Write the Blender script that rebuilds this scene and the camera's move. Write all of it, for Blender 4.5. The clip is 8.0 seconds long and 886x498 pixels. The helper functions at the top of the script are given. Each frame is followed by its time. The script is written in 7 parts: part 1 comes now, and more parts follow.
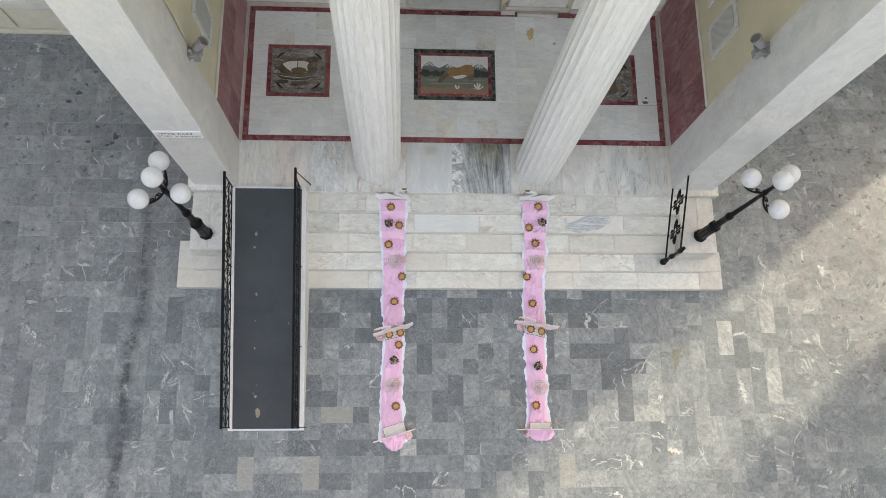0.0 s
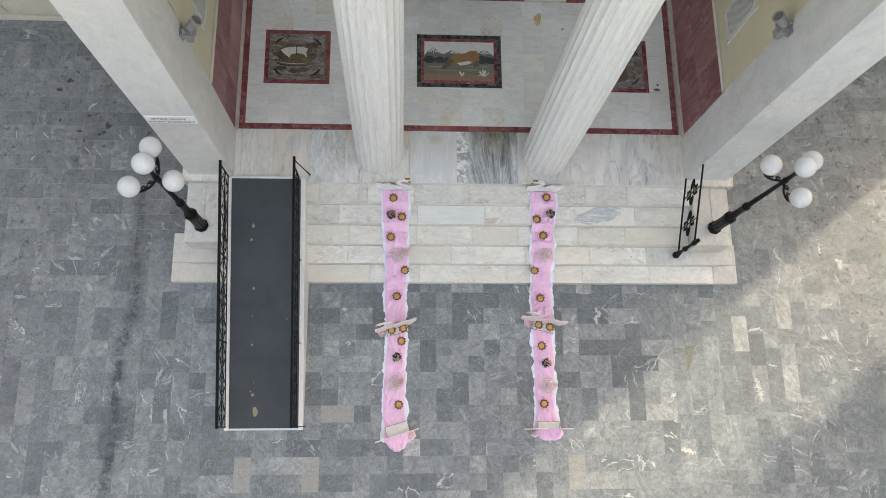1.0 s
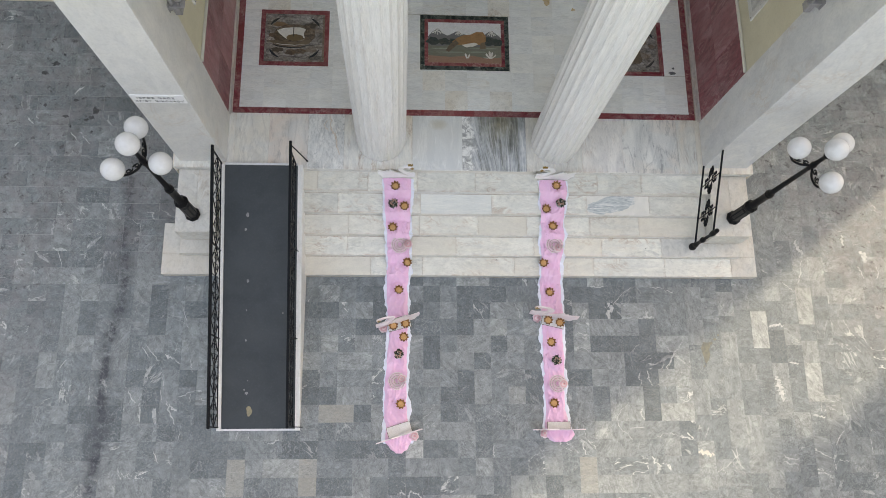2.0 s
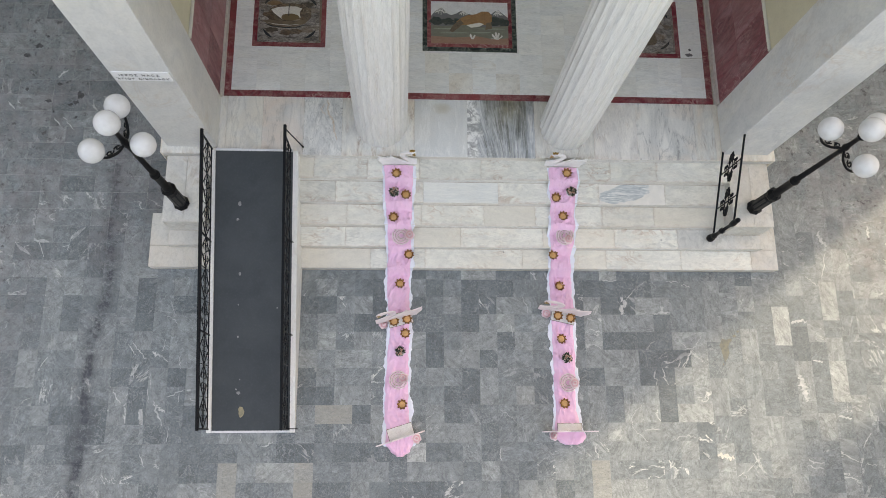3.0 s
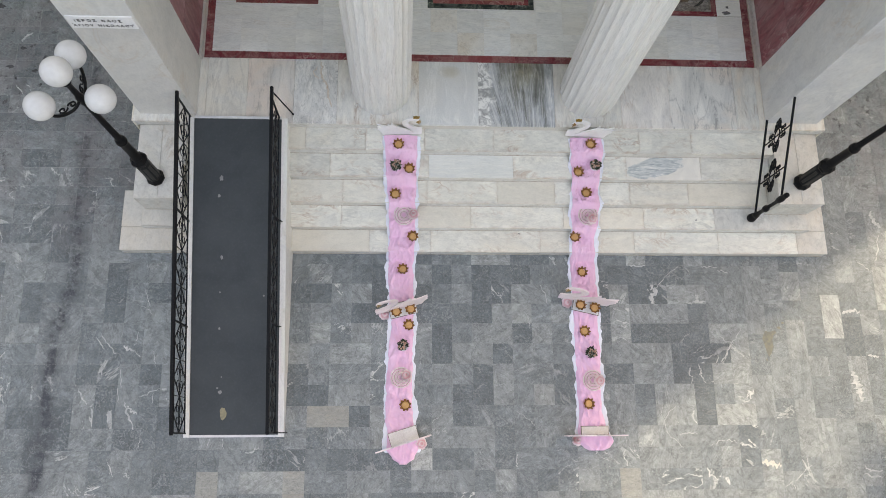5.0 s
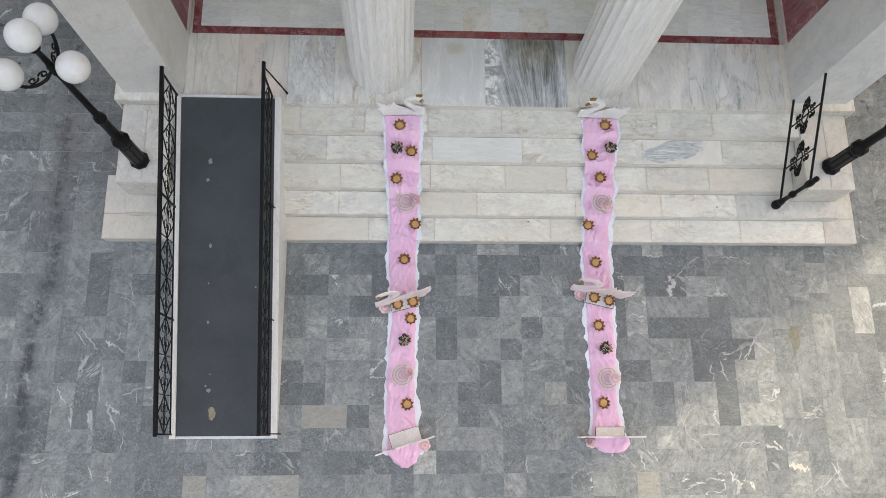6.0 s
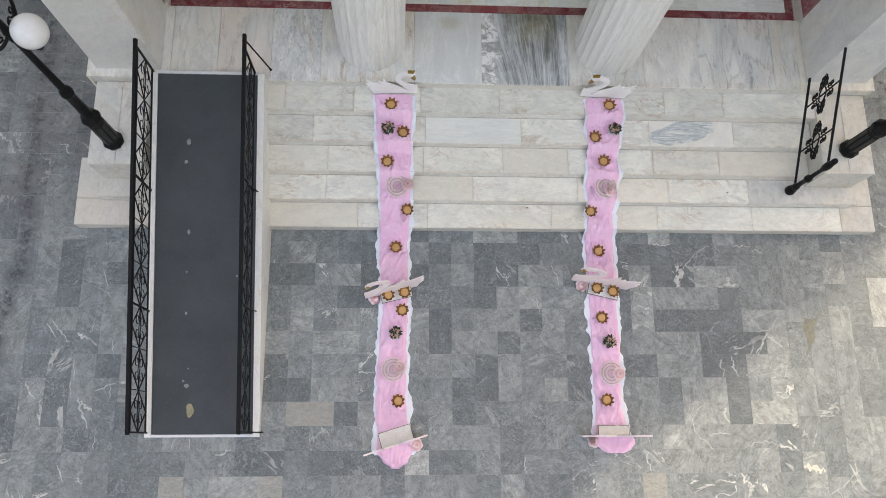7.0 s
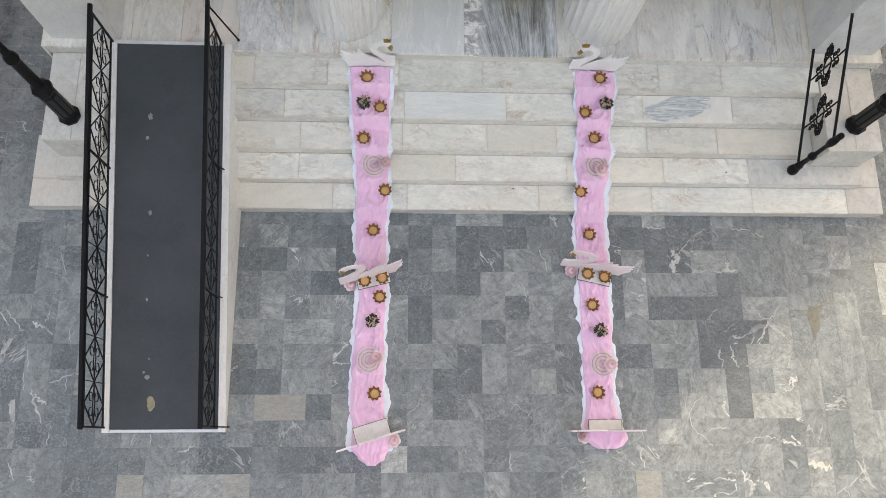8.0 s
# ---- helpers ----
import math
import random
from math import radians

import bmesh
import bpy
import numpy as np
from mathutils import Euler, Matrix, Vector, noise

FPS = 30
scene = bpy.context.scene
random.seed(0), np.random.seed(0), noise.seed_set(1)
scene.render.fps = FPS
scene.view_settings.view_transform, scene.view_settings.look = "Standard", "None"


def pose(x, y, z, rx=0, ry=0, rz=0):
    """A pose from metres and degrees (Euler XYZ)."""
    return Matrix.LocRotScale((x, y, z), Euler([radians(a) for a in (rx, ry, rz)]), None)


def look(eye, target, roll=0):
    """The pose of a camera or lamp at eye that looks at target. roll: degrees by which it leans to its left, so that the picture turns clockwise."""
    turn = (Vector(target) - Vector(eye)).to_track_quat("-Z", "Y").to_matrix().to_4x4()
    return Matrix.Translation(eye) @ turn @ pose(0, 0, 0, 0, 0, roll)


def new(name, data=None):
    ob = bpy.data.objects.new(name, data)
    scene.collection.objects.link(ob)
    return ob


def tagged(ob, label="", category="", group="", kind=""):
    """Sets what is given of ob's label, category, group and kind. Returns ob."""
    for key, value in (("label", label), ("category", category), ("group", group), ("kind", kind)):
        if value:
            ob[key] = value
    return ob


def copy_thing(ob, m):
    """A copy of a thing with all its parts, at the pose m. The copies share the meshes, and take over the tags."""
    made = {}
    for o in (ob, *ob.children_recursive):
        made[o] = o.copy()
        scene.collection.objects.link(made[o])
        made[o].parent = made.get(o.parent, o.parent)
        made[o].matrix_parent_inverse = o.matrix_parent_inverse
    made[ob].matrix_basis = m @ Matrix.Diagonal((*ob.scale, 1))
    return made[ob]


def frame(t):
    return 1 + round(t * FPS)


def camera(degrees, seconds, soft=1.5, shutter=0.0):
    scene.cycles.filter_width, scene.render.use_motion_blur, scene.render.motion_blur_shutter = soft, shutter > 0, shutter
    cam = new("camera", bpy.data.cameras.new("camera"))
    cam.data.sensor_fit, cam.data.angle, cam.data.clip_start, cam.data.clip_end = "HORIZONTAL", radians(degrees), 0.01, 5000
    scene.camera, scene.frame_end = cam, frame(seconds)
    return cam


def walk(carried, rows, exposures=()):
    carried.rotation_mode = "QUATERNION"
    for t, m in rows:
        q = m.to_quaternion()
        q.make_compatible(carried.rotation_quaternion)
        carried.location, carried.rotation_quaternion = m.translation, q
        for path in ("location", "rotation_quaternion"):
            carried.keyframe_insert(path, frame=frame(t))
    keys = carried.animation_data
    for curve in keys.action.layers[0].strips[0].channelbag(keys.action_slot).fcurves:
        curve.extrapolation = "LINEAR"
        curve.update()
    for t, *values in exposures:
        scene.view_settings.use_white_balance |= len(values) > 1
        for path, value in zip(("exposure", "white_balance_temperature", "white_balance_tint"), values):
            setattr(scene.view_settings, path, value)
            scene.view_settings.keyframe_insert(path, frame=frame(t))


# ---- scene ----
cam = camera(61.7, 8.0, soft=0.9)
PATH = [
    (0, (-1.129, -0.275, 15.198), (-1.018, 0.214, 13.262), 12.8),
    (0.5, (-1.153, -0.286, 14.924), (-1.043, 0.204, 12.988), 12.7),
    (1, (-1.177, -0.295, 14.615), (-1.067, 0.196, 12.68), 12.6),
    (1.5, (-1.208, -0.305, 14.248), (-1.097, 0.188, 12.313), 12.7),
    (3, (-1.23, -0.276, 13.066), (-1.122, 0.221, 11.132), 12.3),
    (3.5, (-1.245, -0.26, 12.707), (-1.137, 0.239, 10.773), 12.2),
    (4, (-1.266, -0.271, 12.311), (-1.156, 0.233, 10.378), 12.2),
    (4.5, (-1.233, -0.244, 11.95), (-1.129, 0.257, 10.017), 11.7),
    (6, (-1.26, -0.22, 10.799), (-1.159, 0.285, 8.866), 11.3),
    (6.5, (-1.219, -0.209, 10.488), (-1.118, 0.294, 8.555), 11.4),
    (7, (-1.141, -0.207, 10.154), (-1.04, 0.293, 8.221), 11.5),
    (7.5, (-1.015, -0.265, 9.828), (-0.914, 0.243, 7.896), 11.3),
    (8, (-0.85, -0.298, 9.491), (-0.749, 0.209, 7.559), 11.3),
]
walk(cam, [(t, look(eye, target, roll)) for t, eye, target, roll in PATH], exposures=((0.0, 2.41, 12300, 17), (8.0, 2.38, 12400, 18)))

# ---- world and sun ----
world = bpy.data.worlds.new("sky_world")
scene.world = world
world.use_nodes = True
wn = world.node_tree
sky = wn.nodes.new("ShaderNodeTexSky")
sky.sky_type = 'NISHITA'
sky.sun_disc = False
SUN_AZ = math.atan2(0.60, 0.80)          # towards the sun, from +x to +y
SUN_EL = radians(46)
sky.sun_elevation = SUN_EL
sky.sun_rotation = math.pi / 2 - SUN_AZ
sky.dust_density = 0.7
sky.ozone_density = 1.0
bgn = wn.nodes["Background"]
wn.links.new(sky.outputs[0], bgn.inputs[0])
bgn.inputs[1].default_value = 0.15
sun = new("sun", bpy.data.lights.new("sun", 'SUN'))
sun.data.energy = 0.48
sun.data.angle = radians(1.5)
sun.data.color = (0.75, 0.885, 1.0)
sdir = Vector((math.cos(SUN_EL) * math.cos(SUN_AZ), math.cos(SUN_EL) * math.sin(SUN_AZ), math.sin(SUN_EL)))
sun.matrix_basis = look(sdir * 60, (0, 0, 0))

# ---- material helpers ----


def link(nt, a, b):
    nt.links.new(a, b)


def node(nt, kind, **props):
    n = nt.nodes.new(kind)
    for k, v in props.items():
        if k == "op":
            n.operation = v
        elif k == "blend":
            n.blend_type = v
            n.data_type = 'RGBA'
    return n


def math_node(nt, op, a, b=None, clamp=False):
    n = node(nt, "ShaderNodeMath", op=op)
    n.use_clamp = clamp
    for i, v in enumerate((a, b)):
        if v is None:
            continue
        if isinstance(v, (int, float)):
            n.inputs[i].default_value = v
        else:
            link(nt, v, n.inputs[i])
    return n.outputs[0]


def mix_col(nt, fac, a, b, blend='MIX'):
    n = node(nt, "ShaderNodeMix", blend=blend)
    for s, v in ((n.inputs[0], fac), (n.inputs[6], a), (n.inputs[7], b)):
        if isinstance(v, (int, float)):
            s.default_value = v
        elif isinstance(v, (tuple, list)):
            s.default_value = (*v, 1)
        else:
            link(nt, v, s)
    return n.outputs[2]


def ramp_node(nt, fac, stops):
    n = nt.nodes.new("ShaderNodeValToRGB")
    e = n.color_ramp.elements
    while len(e) < len(stops):
        e.new(0.5)
    for el, (p, c) in zip(e, stops):
        el.position = p
        el.color = (c, c, c, 1) if isinstance(c, (int, float)) else (*c, 1)
    link(nt, fac, n.inputs[0])
    return n.outputs[0]


def noise_node(nt, vec, scale, detail=4, rough=0.55, distort=0.0):
    n = nt.nodes.new("ShaderNodeTexNoise")
    n.inputs["Scale"].default_value = scale
    n.inputs["Detail"].default_value = detail
    n.inputs["Roughness"].default_value = rough
    n.inputs["Distortion"].default_value = distort
    link(nt, vec, n.inputs["Vector"])
    return n.outputs[0]


def base_material(name, rough=0.5, metal=0.0):
    m = bpy.data.materials.new(name)
    m.use_nodes = True
    nt = m.node_tree
    bsdf = nt.nodes["Principled BSDF"]
    bsdf.inputs["Roughness"].default_value = rough
    bsdf.inputs["Metallic"].default_value = metal
    return m, nt, bsdf


def random_value(nt):
    """One random number for each object and each loose piece of a mesh."""
    oi = nt.nodes.new("ShaderNodeObjectInfo")
    ge = nt.nodes.new("ShaderNodeNewGeometry")
    s = math_node(nt, 'ADD', oi.outputs["Random"], ge.outputs["Random Per Island"])
    return math_node(nt, 'FRACT', s)


def place(nt, rnd=None, spread=40.0, stretch=(1, 1, 1), turn=0.0):
    """World place, moved by a random step for each piece."""
    ge = nt.nodes.new("ShaderNodeNewGeometry")
    v = ge.outputs["Position"]
    if rnd is not None:
        off = nt.nodes.new("ShaderNodeCombineXYZ")
        link(nt, math_node(nt, 'MULTIPLY', rnd, spread), off.inputs[0])
        link(nt, math_node(nt, 'MULTIPLY', rnd, spread * 1.7), off.inputs[1])
        link(nt, math_node(nt, 'MULTIPLY', rnd, spread * 0.6), off.inputs[2])
        add = node(nt, "ShaderNodeVectorMath", op='ADD')
        link(nt, v, add.inputs[0])
        link(nt, off.outputs[0], add.inputs[1])
        v = add.outputs[0]
    mp = nt.nodes.new("ShaderNodeMapping")
    mp.inputs["Scale"].default_value = stretch
    mp.inputs["Rotation"].default_value = (0, 0, radians(turn))
    link(nt, v, mp.inputs[0])
    return mp.outputs[0]


def bump(nt, bsdf, height, strength=0.2, dist=0.01):
    b = nt.nodes.new("ShaderNodeBump")
    b.inputs["Strength"].default_value = strength
    b.inputs["Distance"].default_value = dist
    link(nt, height, b.inputs["Height"])
    link(nt, b.outputs[0], bsdf.inputs["Normal"])


def marble(name, light, grey, warm, vein, vein_amount=0.5, rough=0.35, stretch=(1, 2.2, 1.5), turn=20, warm_amount=0.35, tint=0.12, mottle=0.16, rust=0.3, rust_col=(0.50, 0.37, 0.28), edge=0.0):
    m, nt, bsdf = base_material(name, rough)
    r = random_value(nt)
    p = place(nt, r, 40, stretch, turn)
    big = noise_node(nt, p, 0.9, 3, 0.5, 0.6)
    mid = noise_node(nt, p, 3.5, 6, 0.62, 1.2)
    fine = noise_node(nt, p, 45, 3, 0.6)
    c = mix_col(nt, ramp_node(nt, mid, [(0.38, 0.0), (0.68, 1.0)]), light, grey)
    c = mix_col(nt, math_node(nt, 'MULTIPLY', ramp_node(nt, big, [(0.5, 0.0), (0.72, 1.0)]), warm_amount), c, warm)
    d = math_node(nt, 'ABSOLUTE', math_node(nt, 'SUBTRACT', noise_node(nt, p, 1.6, 8, 0.62, 0.8), 0.5))
    v = ramp_node(nt, d, [(0.0, 1.0), (0.035, 0.0)])
    gate = ramp_node(nt, noise_node(nt, p, 1.1, 2), [(0.45, 0.0), (0.65, 1.0)])
    # some slabs come from veined beds, others nearly plain
    bed = ramp_node(nt, math_node(nt, 'FRACT', math_node(nt, 'MULTIPLY', r, 31.9)), [(0.30, 0.25), (0.75, 1.0)])
    amount = math_node(nt, 'MULTIPLY', math_node(nt, 'MULTIPLY', math_node(nt, 'MULTIPLY', v, gate), bed), vein_amount)
    c = mix_col(nt, amount, c, vein)
    d2 = math_node(nt, 'ABSOLUTE', math_node(nt, 'SUBTRACT', noise_node(nt, p, 0.8, 6, 0.6, 1.1), 0.5))
    v2 = math_node(nt, 'MULTIPLY', ramp_node(nt, d2, [(0.0, 0.8), (0.05, 0.25), (0.11, 0.0)]), vein_amount * 0.6)
    c = mix_col(nt, v2, c, mix_col(nt, 0.45, vein, grey))
    d3 = math_node(nt, 'ABSOLUTE', math_node(nt, 'SUBTRACT', noise_node(nt, p, 1.9, 7, 0.62, 1.6), 0.5))
    g3 = ramp_node(nt, noise_node(nt, p, 1.3, 3), [(0.52, 0.0), (0.64, 1.0)])
    c = mix_col(nt, math_node(nt, 'MULTIPLY', math_node(nt, 'MULTIPLY', ramp_node(nt, d3, [(0.0, 1.0), (0.012, 0.5), (0.05, 0.0)]), g3), rust), c, rust_col)
    d4 = math_node(nt, 'ABSOLUTE', math_node(nt, 'SUBTRACT', noise_node(nt, p, 4.5, 7, 0.68, 0.8), 0.5))
    g4 = ramp_node(nt, noise_node(nt, p, 2.1, 2), [(0.48, 0.0), (0.6, 1.0)])
    c = mix_col(nt, math_node(nt, 'MULTIPLY', math_node(nt, 'MULTIPLY', math_node(nt, 'MULTIPLY', ramp_node(nt, d4, [(0.0, 1.0), (0.016, 0.0)]), g4), bed), vein_amount * 0.4), c, vein)
    # long soft bands of the bedding
    band = noise_node(nt, place(nt, r, 40, (stretch[0] * 0.5, stretch[1] * 2.0, stretch[2]), turn), 1.6, 4, 0.55, 0.9)
    c = mix_col(nt, math_node(nt, 'MULTIPLY', ramp_node(nt, band, [(0.48, 0.0), (0.66, 0.75)]), bed), c, grey)
    blotch = noise_node(nt, p, 7.5, 8, 0.72, 1.4)
    c = mix_col(nt, 1.0, c, ramp_node(nt, blotch, [(0.3, 1.0 - mottle), (0.5, 1.0), (0.72, 1.0 + 0.25 * mottle)]), 'MULTIPLY')
    if edge:
        # dirt drawn into the slab from its open joints, in uneven patches
        tc = nt.nodes.new("ShaderNodeTexCoord")
        sp = nt.nodes.new("ShaderNodeSeparateXYZ")
        link(nt, tc.outputs["Generated"], sp.inputs[0])
        gx = math_node(nt, 'ABSOLUTE', math_node(nt, 'SUBTRACT', sp.outputs[0], 0.5))
        gy = math_node(nt, 'ABSOLUTE', math_node(nt, 'SUBTRACT', sp.outputs[1], 0.5))
        near = math_node(nt, 'MAXIMUM', ramp_node(nt, gx, [(0.470, 0.0), (0.499, 1.0)]), ramp_node(nt, gy, [(0.40, 0.0), (0.49, 1.0)]))
        patch = ramp_node(nt, noise_node(nt, p, 5.0, 5, 0.7), [(0.44, 0.0), (0.66, 1.0)])
        c = mix_col(nt, math_node(nt, 'MULTIPLY', math_node(nt, 'MULTIPLY', near, patch), edge), c, rust_col)
    r4 = math_node(nt, 'FRACT', math_node(nt, 'MULTIPLY', r, 13.77))
    c = mix_col(nt, math_node(nt, 'MULTIPLY', ramp_node(nt, r4, [(0.55, 0.0), (1.0, 1.0)]), warm_amount * 0.9), c, warm)
    r2 = math_node(nt, 'FRACT', math_node(nt, 'MULTIPLY', r, 7.31))
    shade = math_node(nt, 'ADD', 1 - tint, math_node(nt, 'MULTIPLY', r2, tint * 1.3))
    c = mix_col(nt, 1.0, c, shade, 'MULTIPLY')
    c = mix_col(nt, 1.0, c, ramp_node(nt, fine, [(0.3, 0.92), (0.5, 1.0), (0.7, 1.05)]), 'MULTIPLY')
    c = mix_col(nt, math_node(nt, 'MULTIPLY', fine, 0.08), c, (0.35, 0.33, 0.30))
    link(nt, c, bsdf.inputs["Base Color"])
    link(nt, ramp_node(nt, mid, [(0.2, rough - 0.08), (0.8, rough + 0.15)]), bsdf.inputs["Roughness"])
    bump(nt, bsdf, math_node(nt, 'ADD', math_node(nt, 'MULTIPLY', mid, 0.5), fine), 0.08, 0.004)
    return m


def worn_paint(name, col, col2, rough=0.5, scale=3.0, metal=0.0, bumpy=0.12, dirt=(0.2, 0.18, 0.15), dirt_amount=0.15):
    m, nt, bsdf = base_material(name, rough, metal)
    p = place(nt)
    a = noise_node(nt, p, scale, 5, 0.6, 0.4)
    f = noise_node(nt, p, scale * 18, 3, 0.6)
    c = mix_col(nt, ramp_node(nt, a, [(0.35, 0.0), (0.68, 1.0)]), col, col2)
    c = mix_col(nt, math_node(nt, 'MULTIPLY', ramp_node(nt, f, [(0.5, 0.0), (0.8, 1.0)]), dirt_amount), c, dirt)
    link(nt, c, bsdf.inputs["Base Color"])
    link(nt, ramp_node(nt, a, [(0.2, max(rough - 0.1, 0.05)), (0.8, min(rough + 0.12, 1.0))]), bsdf.inputs["Roughness"])
    bump(nt, bsdf, f, bumpy, 0.004)
    return m


# ---- materials ----
def paving_material(name, lo=0.0, hi=1.0):
    """Cloudy grey marble; lo and hi pick a span of the quarry's tones, dark to pale."""
    m, nt, bsdf = base_material(name, 0.5)
    r = random_value(nt)
    p = place(nt, r, 60)
    mid = noise_node(nt, p, 4.0, 6, 0.65, 1.0)
    fine = noise_node(nt, p, 38, 4, 0.65)
    wide = noise_node(nt, place(nt), 0.35, 3, 0.55)
    r2 = math_node(nt, 'FRACT', math_node(nt, 'MULTIPLY', r, 9.17))
    r2 = math_node(nt, 'ADD', lo, math_node(nt, 'MULTIPLY', r2, hi - lo))
    r3 = math_node(nt, 'FRACT', math_node(nt, 'MULTIPLY', r, 23.7))
    r5 = math_node(nt, 'FRACT', math_node(nt, 'MULTIPLY', r, 41.3))
    tone = ramp_node(nt, r2, [(0.0, (0.094, 0.115, 0.121)), (0.25, (0.144, 0.169, 0.174)), (0.60, (0.193, 0.218, 0.219)), (0.88, (0.238, 0.260, 0.255)), (0.965, (0.30, 0.316, 0.300)), (1.0, (0.355, 0.37, 0.352))])
    # cloudy body, blurred in some slabs and crackled in others
    cloud = noise_node(nt, p, 6.0, 12, 0.82, 0.35)
    c = mix_col(nt, 1.0, tone, ramp_node(nt, cloud, [(0.30, 0.74), (0.43, 0.92), (0.52, 1.02), (0.61, 1.17), (0.72, 1.45)]), 'MULTIPLY')
    c = mix_col(nt, 1.0, c, ramp_node(nt, mid, [(0.3, 0.84), (0.5, 1.0), (0.7, 1.18)]), 'MULTIPLY')
    c = mix_col(nt, 1.0, c, ramp_node(nt, wide, [(0.3, 0.94), (0.7, 1.06)]), 'MULTIPLY')
    vr = nt.nodes.new("ShaderNodeVectorRotate")
    vr.rotation_type = 'Z_AXIS'
    link(nt, p, vr.inputs["Vector"])
    link(nt, math_node(nt, 'MULTIPLY', r3, 6.28), vr.inputs["Angle"])

    def grain(sx, sy):
        mp = nt.nodes.new("ShaderNodeMapping")
        mp.inputs["Scale"].default_value = (sx, sy, 1)
        link(nt, vr.outputs[0], mp.inputs[0])
        return mp.outputs[0]

    # slanting strokes, strong in some slabs only
    streak = noise_node(nt, grain(26.0, 7.0), 1.0, 6, 0.72, 1.0)
    strong = ramp_node(nt, r5, [(0.2, 0.3), (0.8, 1.0)])
    stroke = ramp_node(nt, streak, [(0.32, 0.74), (0.5, 1.0), (0.68, 1.32)])
    c = mix_col(nt, strong, c, mix_col(nt, 1.0, c, stroke, 'MULTIPLY'))
    # angular cleft facets
    vo = nt.nodes.new("ShaderNodeTexVoronoi")
    vo.inputs["Scale"].default_value = 1.0
    jit = node(nt, "ShaderNodeVectorMath", op='ADD')
    link(nt, grain(15.0, 4.2), jit.inputs[0])
    link(nt, noise_node(nt, p, 9, 3, 0.6), jit.inputs[1])
    link(nt, jit.outputs[0], vo.inputs["Vector"])
    facet = ramp_node(nt, vo.outputs["Color"], [(0.0, 0.80), (0.5, 1.0), (1.0, 1.26)])
    c = mix_col(nt, ramp_node(nt, r2, [(0.2, 0.2), (0.8, 0.85)]), c, mix_col(nt, 1.0, c, facet, 'MULTIPLY'))
    sep = nt.nodes.new("ShaderNodeSeparateColor")
    link(nt, vo.outputs["Color"], sep.inputs[0])
    # white calcite: broken threads of uneven width, in few slabs
    thick = ramp_node(nt, noise_node(nt, p, 3.2, 2, 0.5), [(0.42, 0.0), (0.50, 0.006), (0.70, 0.019)])
    d = math_node(nt, 'ABSOLUTE', math_node(nt, 'SUBTRACT', noise_node(nt, grain(2.6, 1.0), 1.0, 6, 0.56, 0.35), 0.5))
    v = math_node(nt, 'MULTIPLY', math_node(nt, 'SUBTRACT', thick, d), 150.0, True)
    pick = ramp_node(nt, r3, [(0.45, 0.10), (0.70, 1.0)])
    crowd = ramp_node(nt, noise_node(nt, place(nt), 0.42, 2), [(0.44, 0.22), (0.60, 1.0)])
    c = mix_col(nt, math_node(nt, 'MULTIPLY', math_node(nt, 'MULTIPLY', v, pick), crowd), c, (0.58, 0.58, 0.55))
    wedge = math_node(nt, 'MULTIPLY', ramp_node(nt, sep.outputs[0], [(0.955, 0.0), (0.965, 0.6)]), math_node(nt, 'MULTIPLY', pick, crowd))
    c = mix_col(nt, wedge, c, mix_col(nt, ramp_node(nt, streak, [(0.4, 0.0), (0.6, 1.0)]), (0.40, 0.41, 0.40), (0.64, 0.64, 0.61)))
    # hairline crackle, light and dark
    web = ramp_node(nt, math_node(nt, 'FRACT', math_node(nt, 'MULTIPLY', r, 67.1)), [(0.3, 0.06), (0.85, 0.42)])
    thin = math_node(nt, 'ABSOLUTE', math_node(nt, 'SUBTRACT', noise_node(nt, p, 6.5, 5, 0.6, 0.5), 0.5))
    c = mix_col(nt, math_node(nt, 'MULTIPLY', ramp_node(nt, thin, [(0.0, 1.0), (0.008, 0.7), (0.022, 0.0)]), web), c, (0.42, 0.44, 0.43))
    dark = math_node(nt, 'ABSOLUTE', math_node(nt, 'SUBTRACT', noise_node(nt, p, 4.2, 5, 0.6, 0.6), 0.5))
    c = mix_col(nt, math_node(nt, 'MULTIPLY', ramp_node(nt, dark, [(0.0, 1.0), (0.010, 0.7), (0.026, 0.0)]), 0.38), c, (0.055, 0.062, 0.066))
    c = mix_col(nt, math_node(nt, 'MULTIPLY', ramp_node(nt, fine, [(0.5, 0.0), (0.72, 1.0)]), 0.4), c, (0.34, 0.35, 0.34))
    c = mix_col(nt, 1.0, c, ramp_node(nt, noise_node(nt, p, 60, 3, 0.7), [(0.3, 0.90), (0.5, 1.0), (0.7, 1.12)]), 'MULTIPLY')
    # saw and brush scratches across each slab
    scratch = noise_node(nt, grain(130.0, 9.0), 1.0, 3, 0.6, 0.4)
    c = mix_col(nt, 1.0, c, ramp_node(nt, scratch, [(0.28, 0.92), (0.5, 1.0), (0.66, 1.08)]), 'MULTIPLY')
    # old drain stain running across the court
    ge = nt.nodes.new("ShaderNodeNewGeometry")
    sp = nt.nodes.new("ShaderNodeSeparateXYZ")
    link(nt, ge.outputs["Position"], sp.inputs[0])
    wander = math_node(nt, 'MULTIPLY', math_node(nt, 'SUBTRACT', noise_node(nt, ge.outputs["Position"], 1.3, 5, 0.65), 0.5), 0.75)
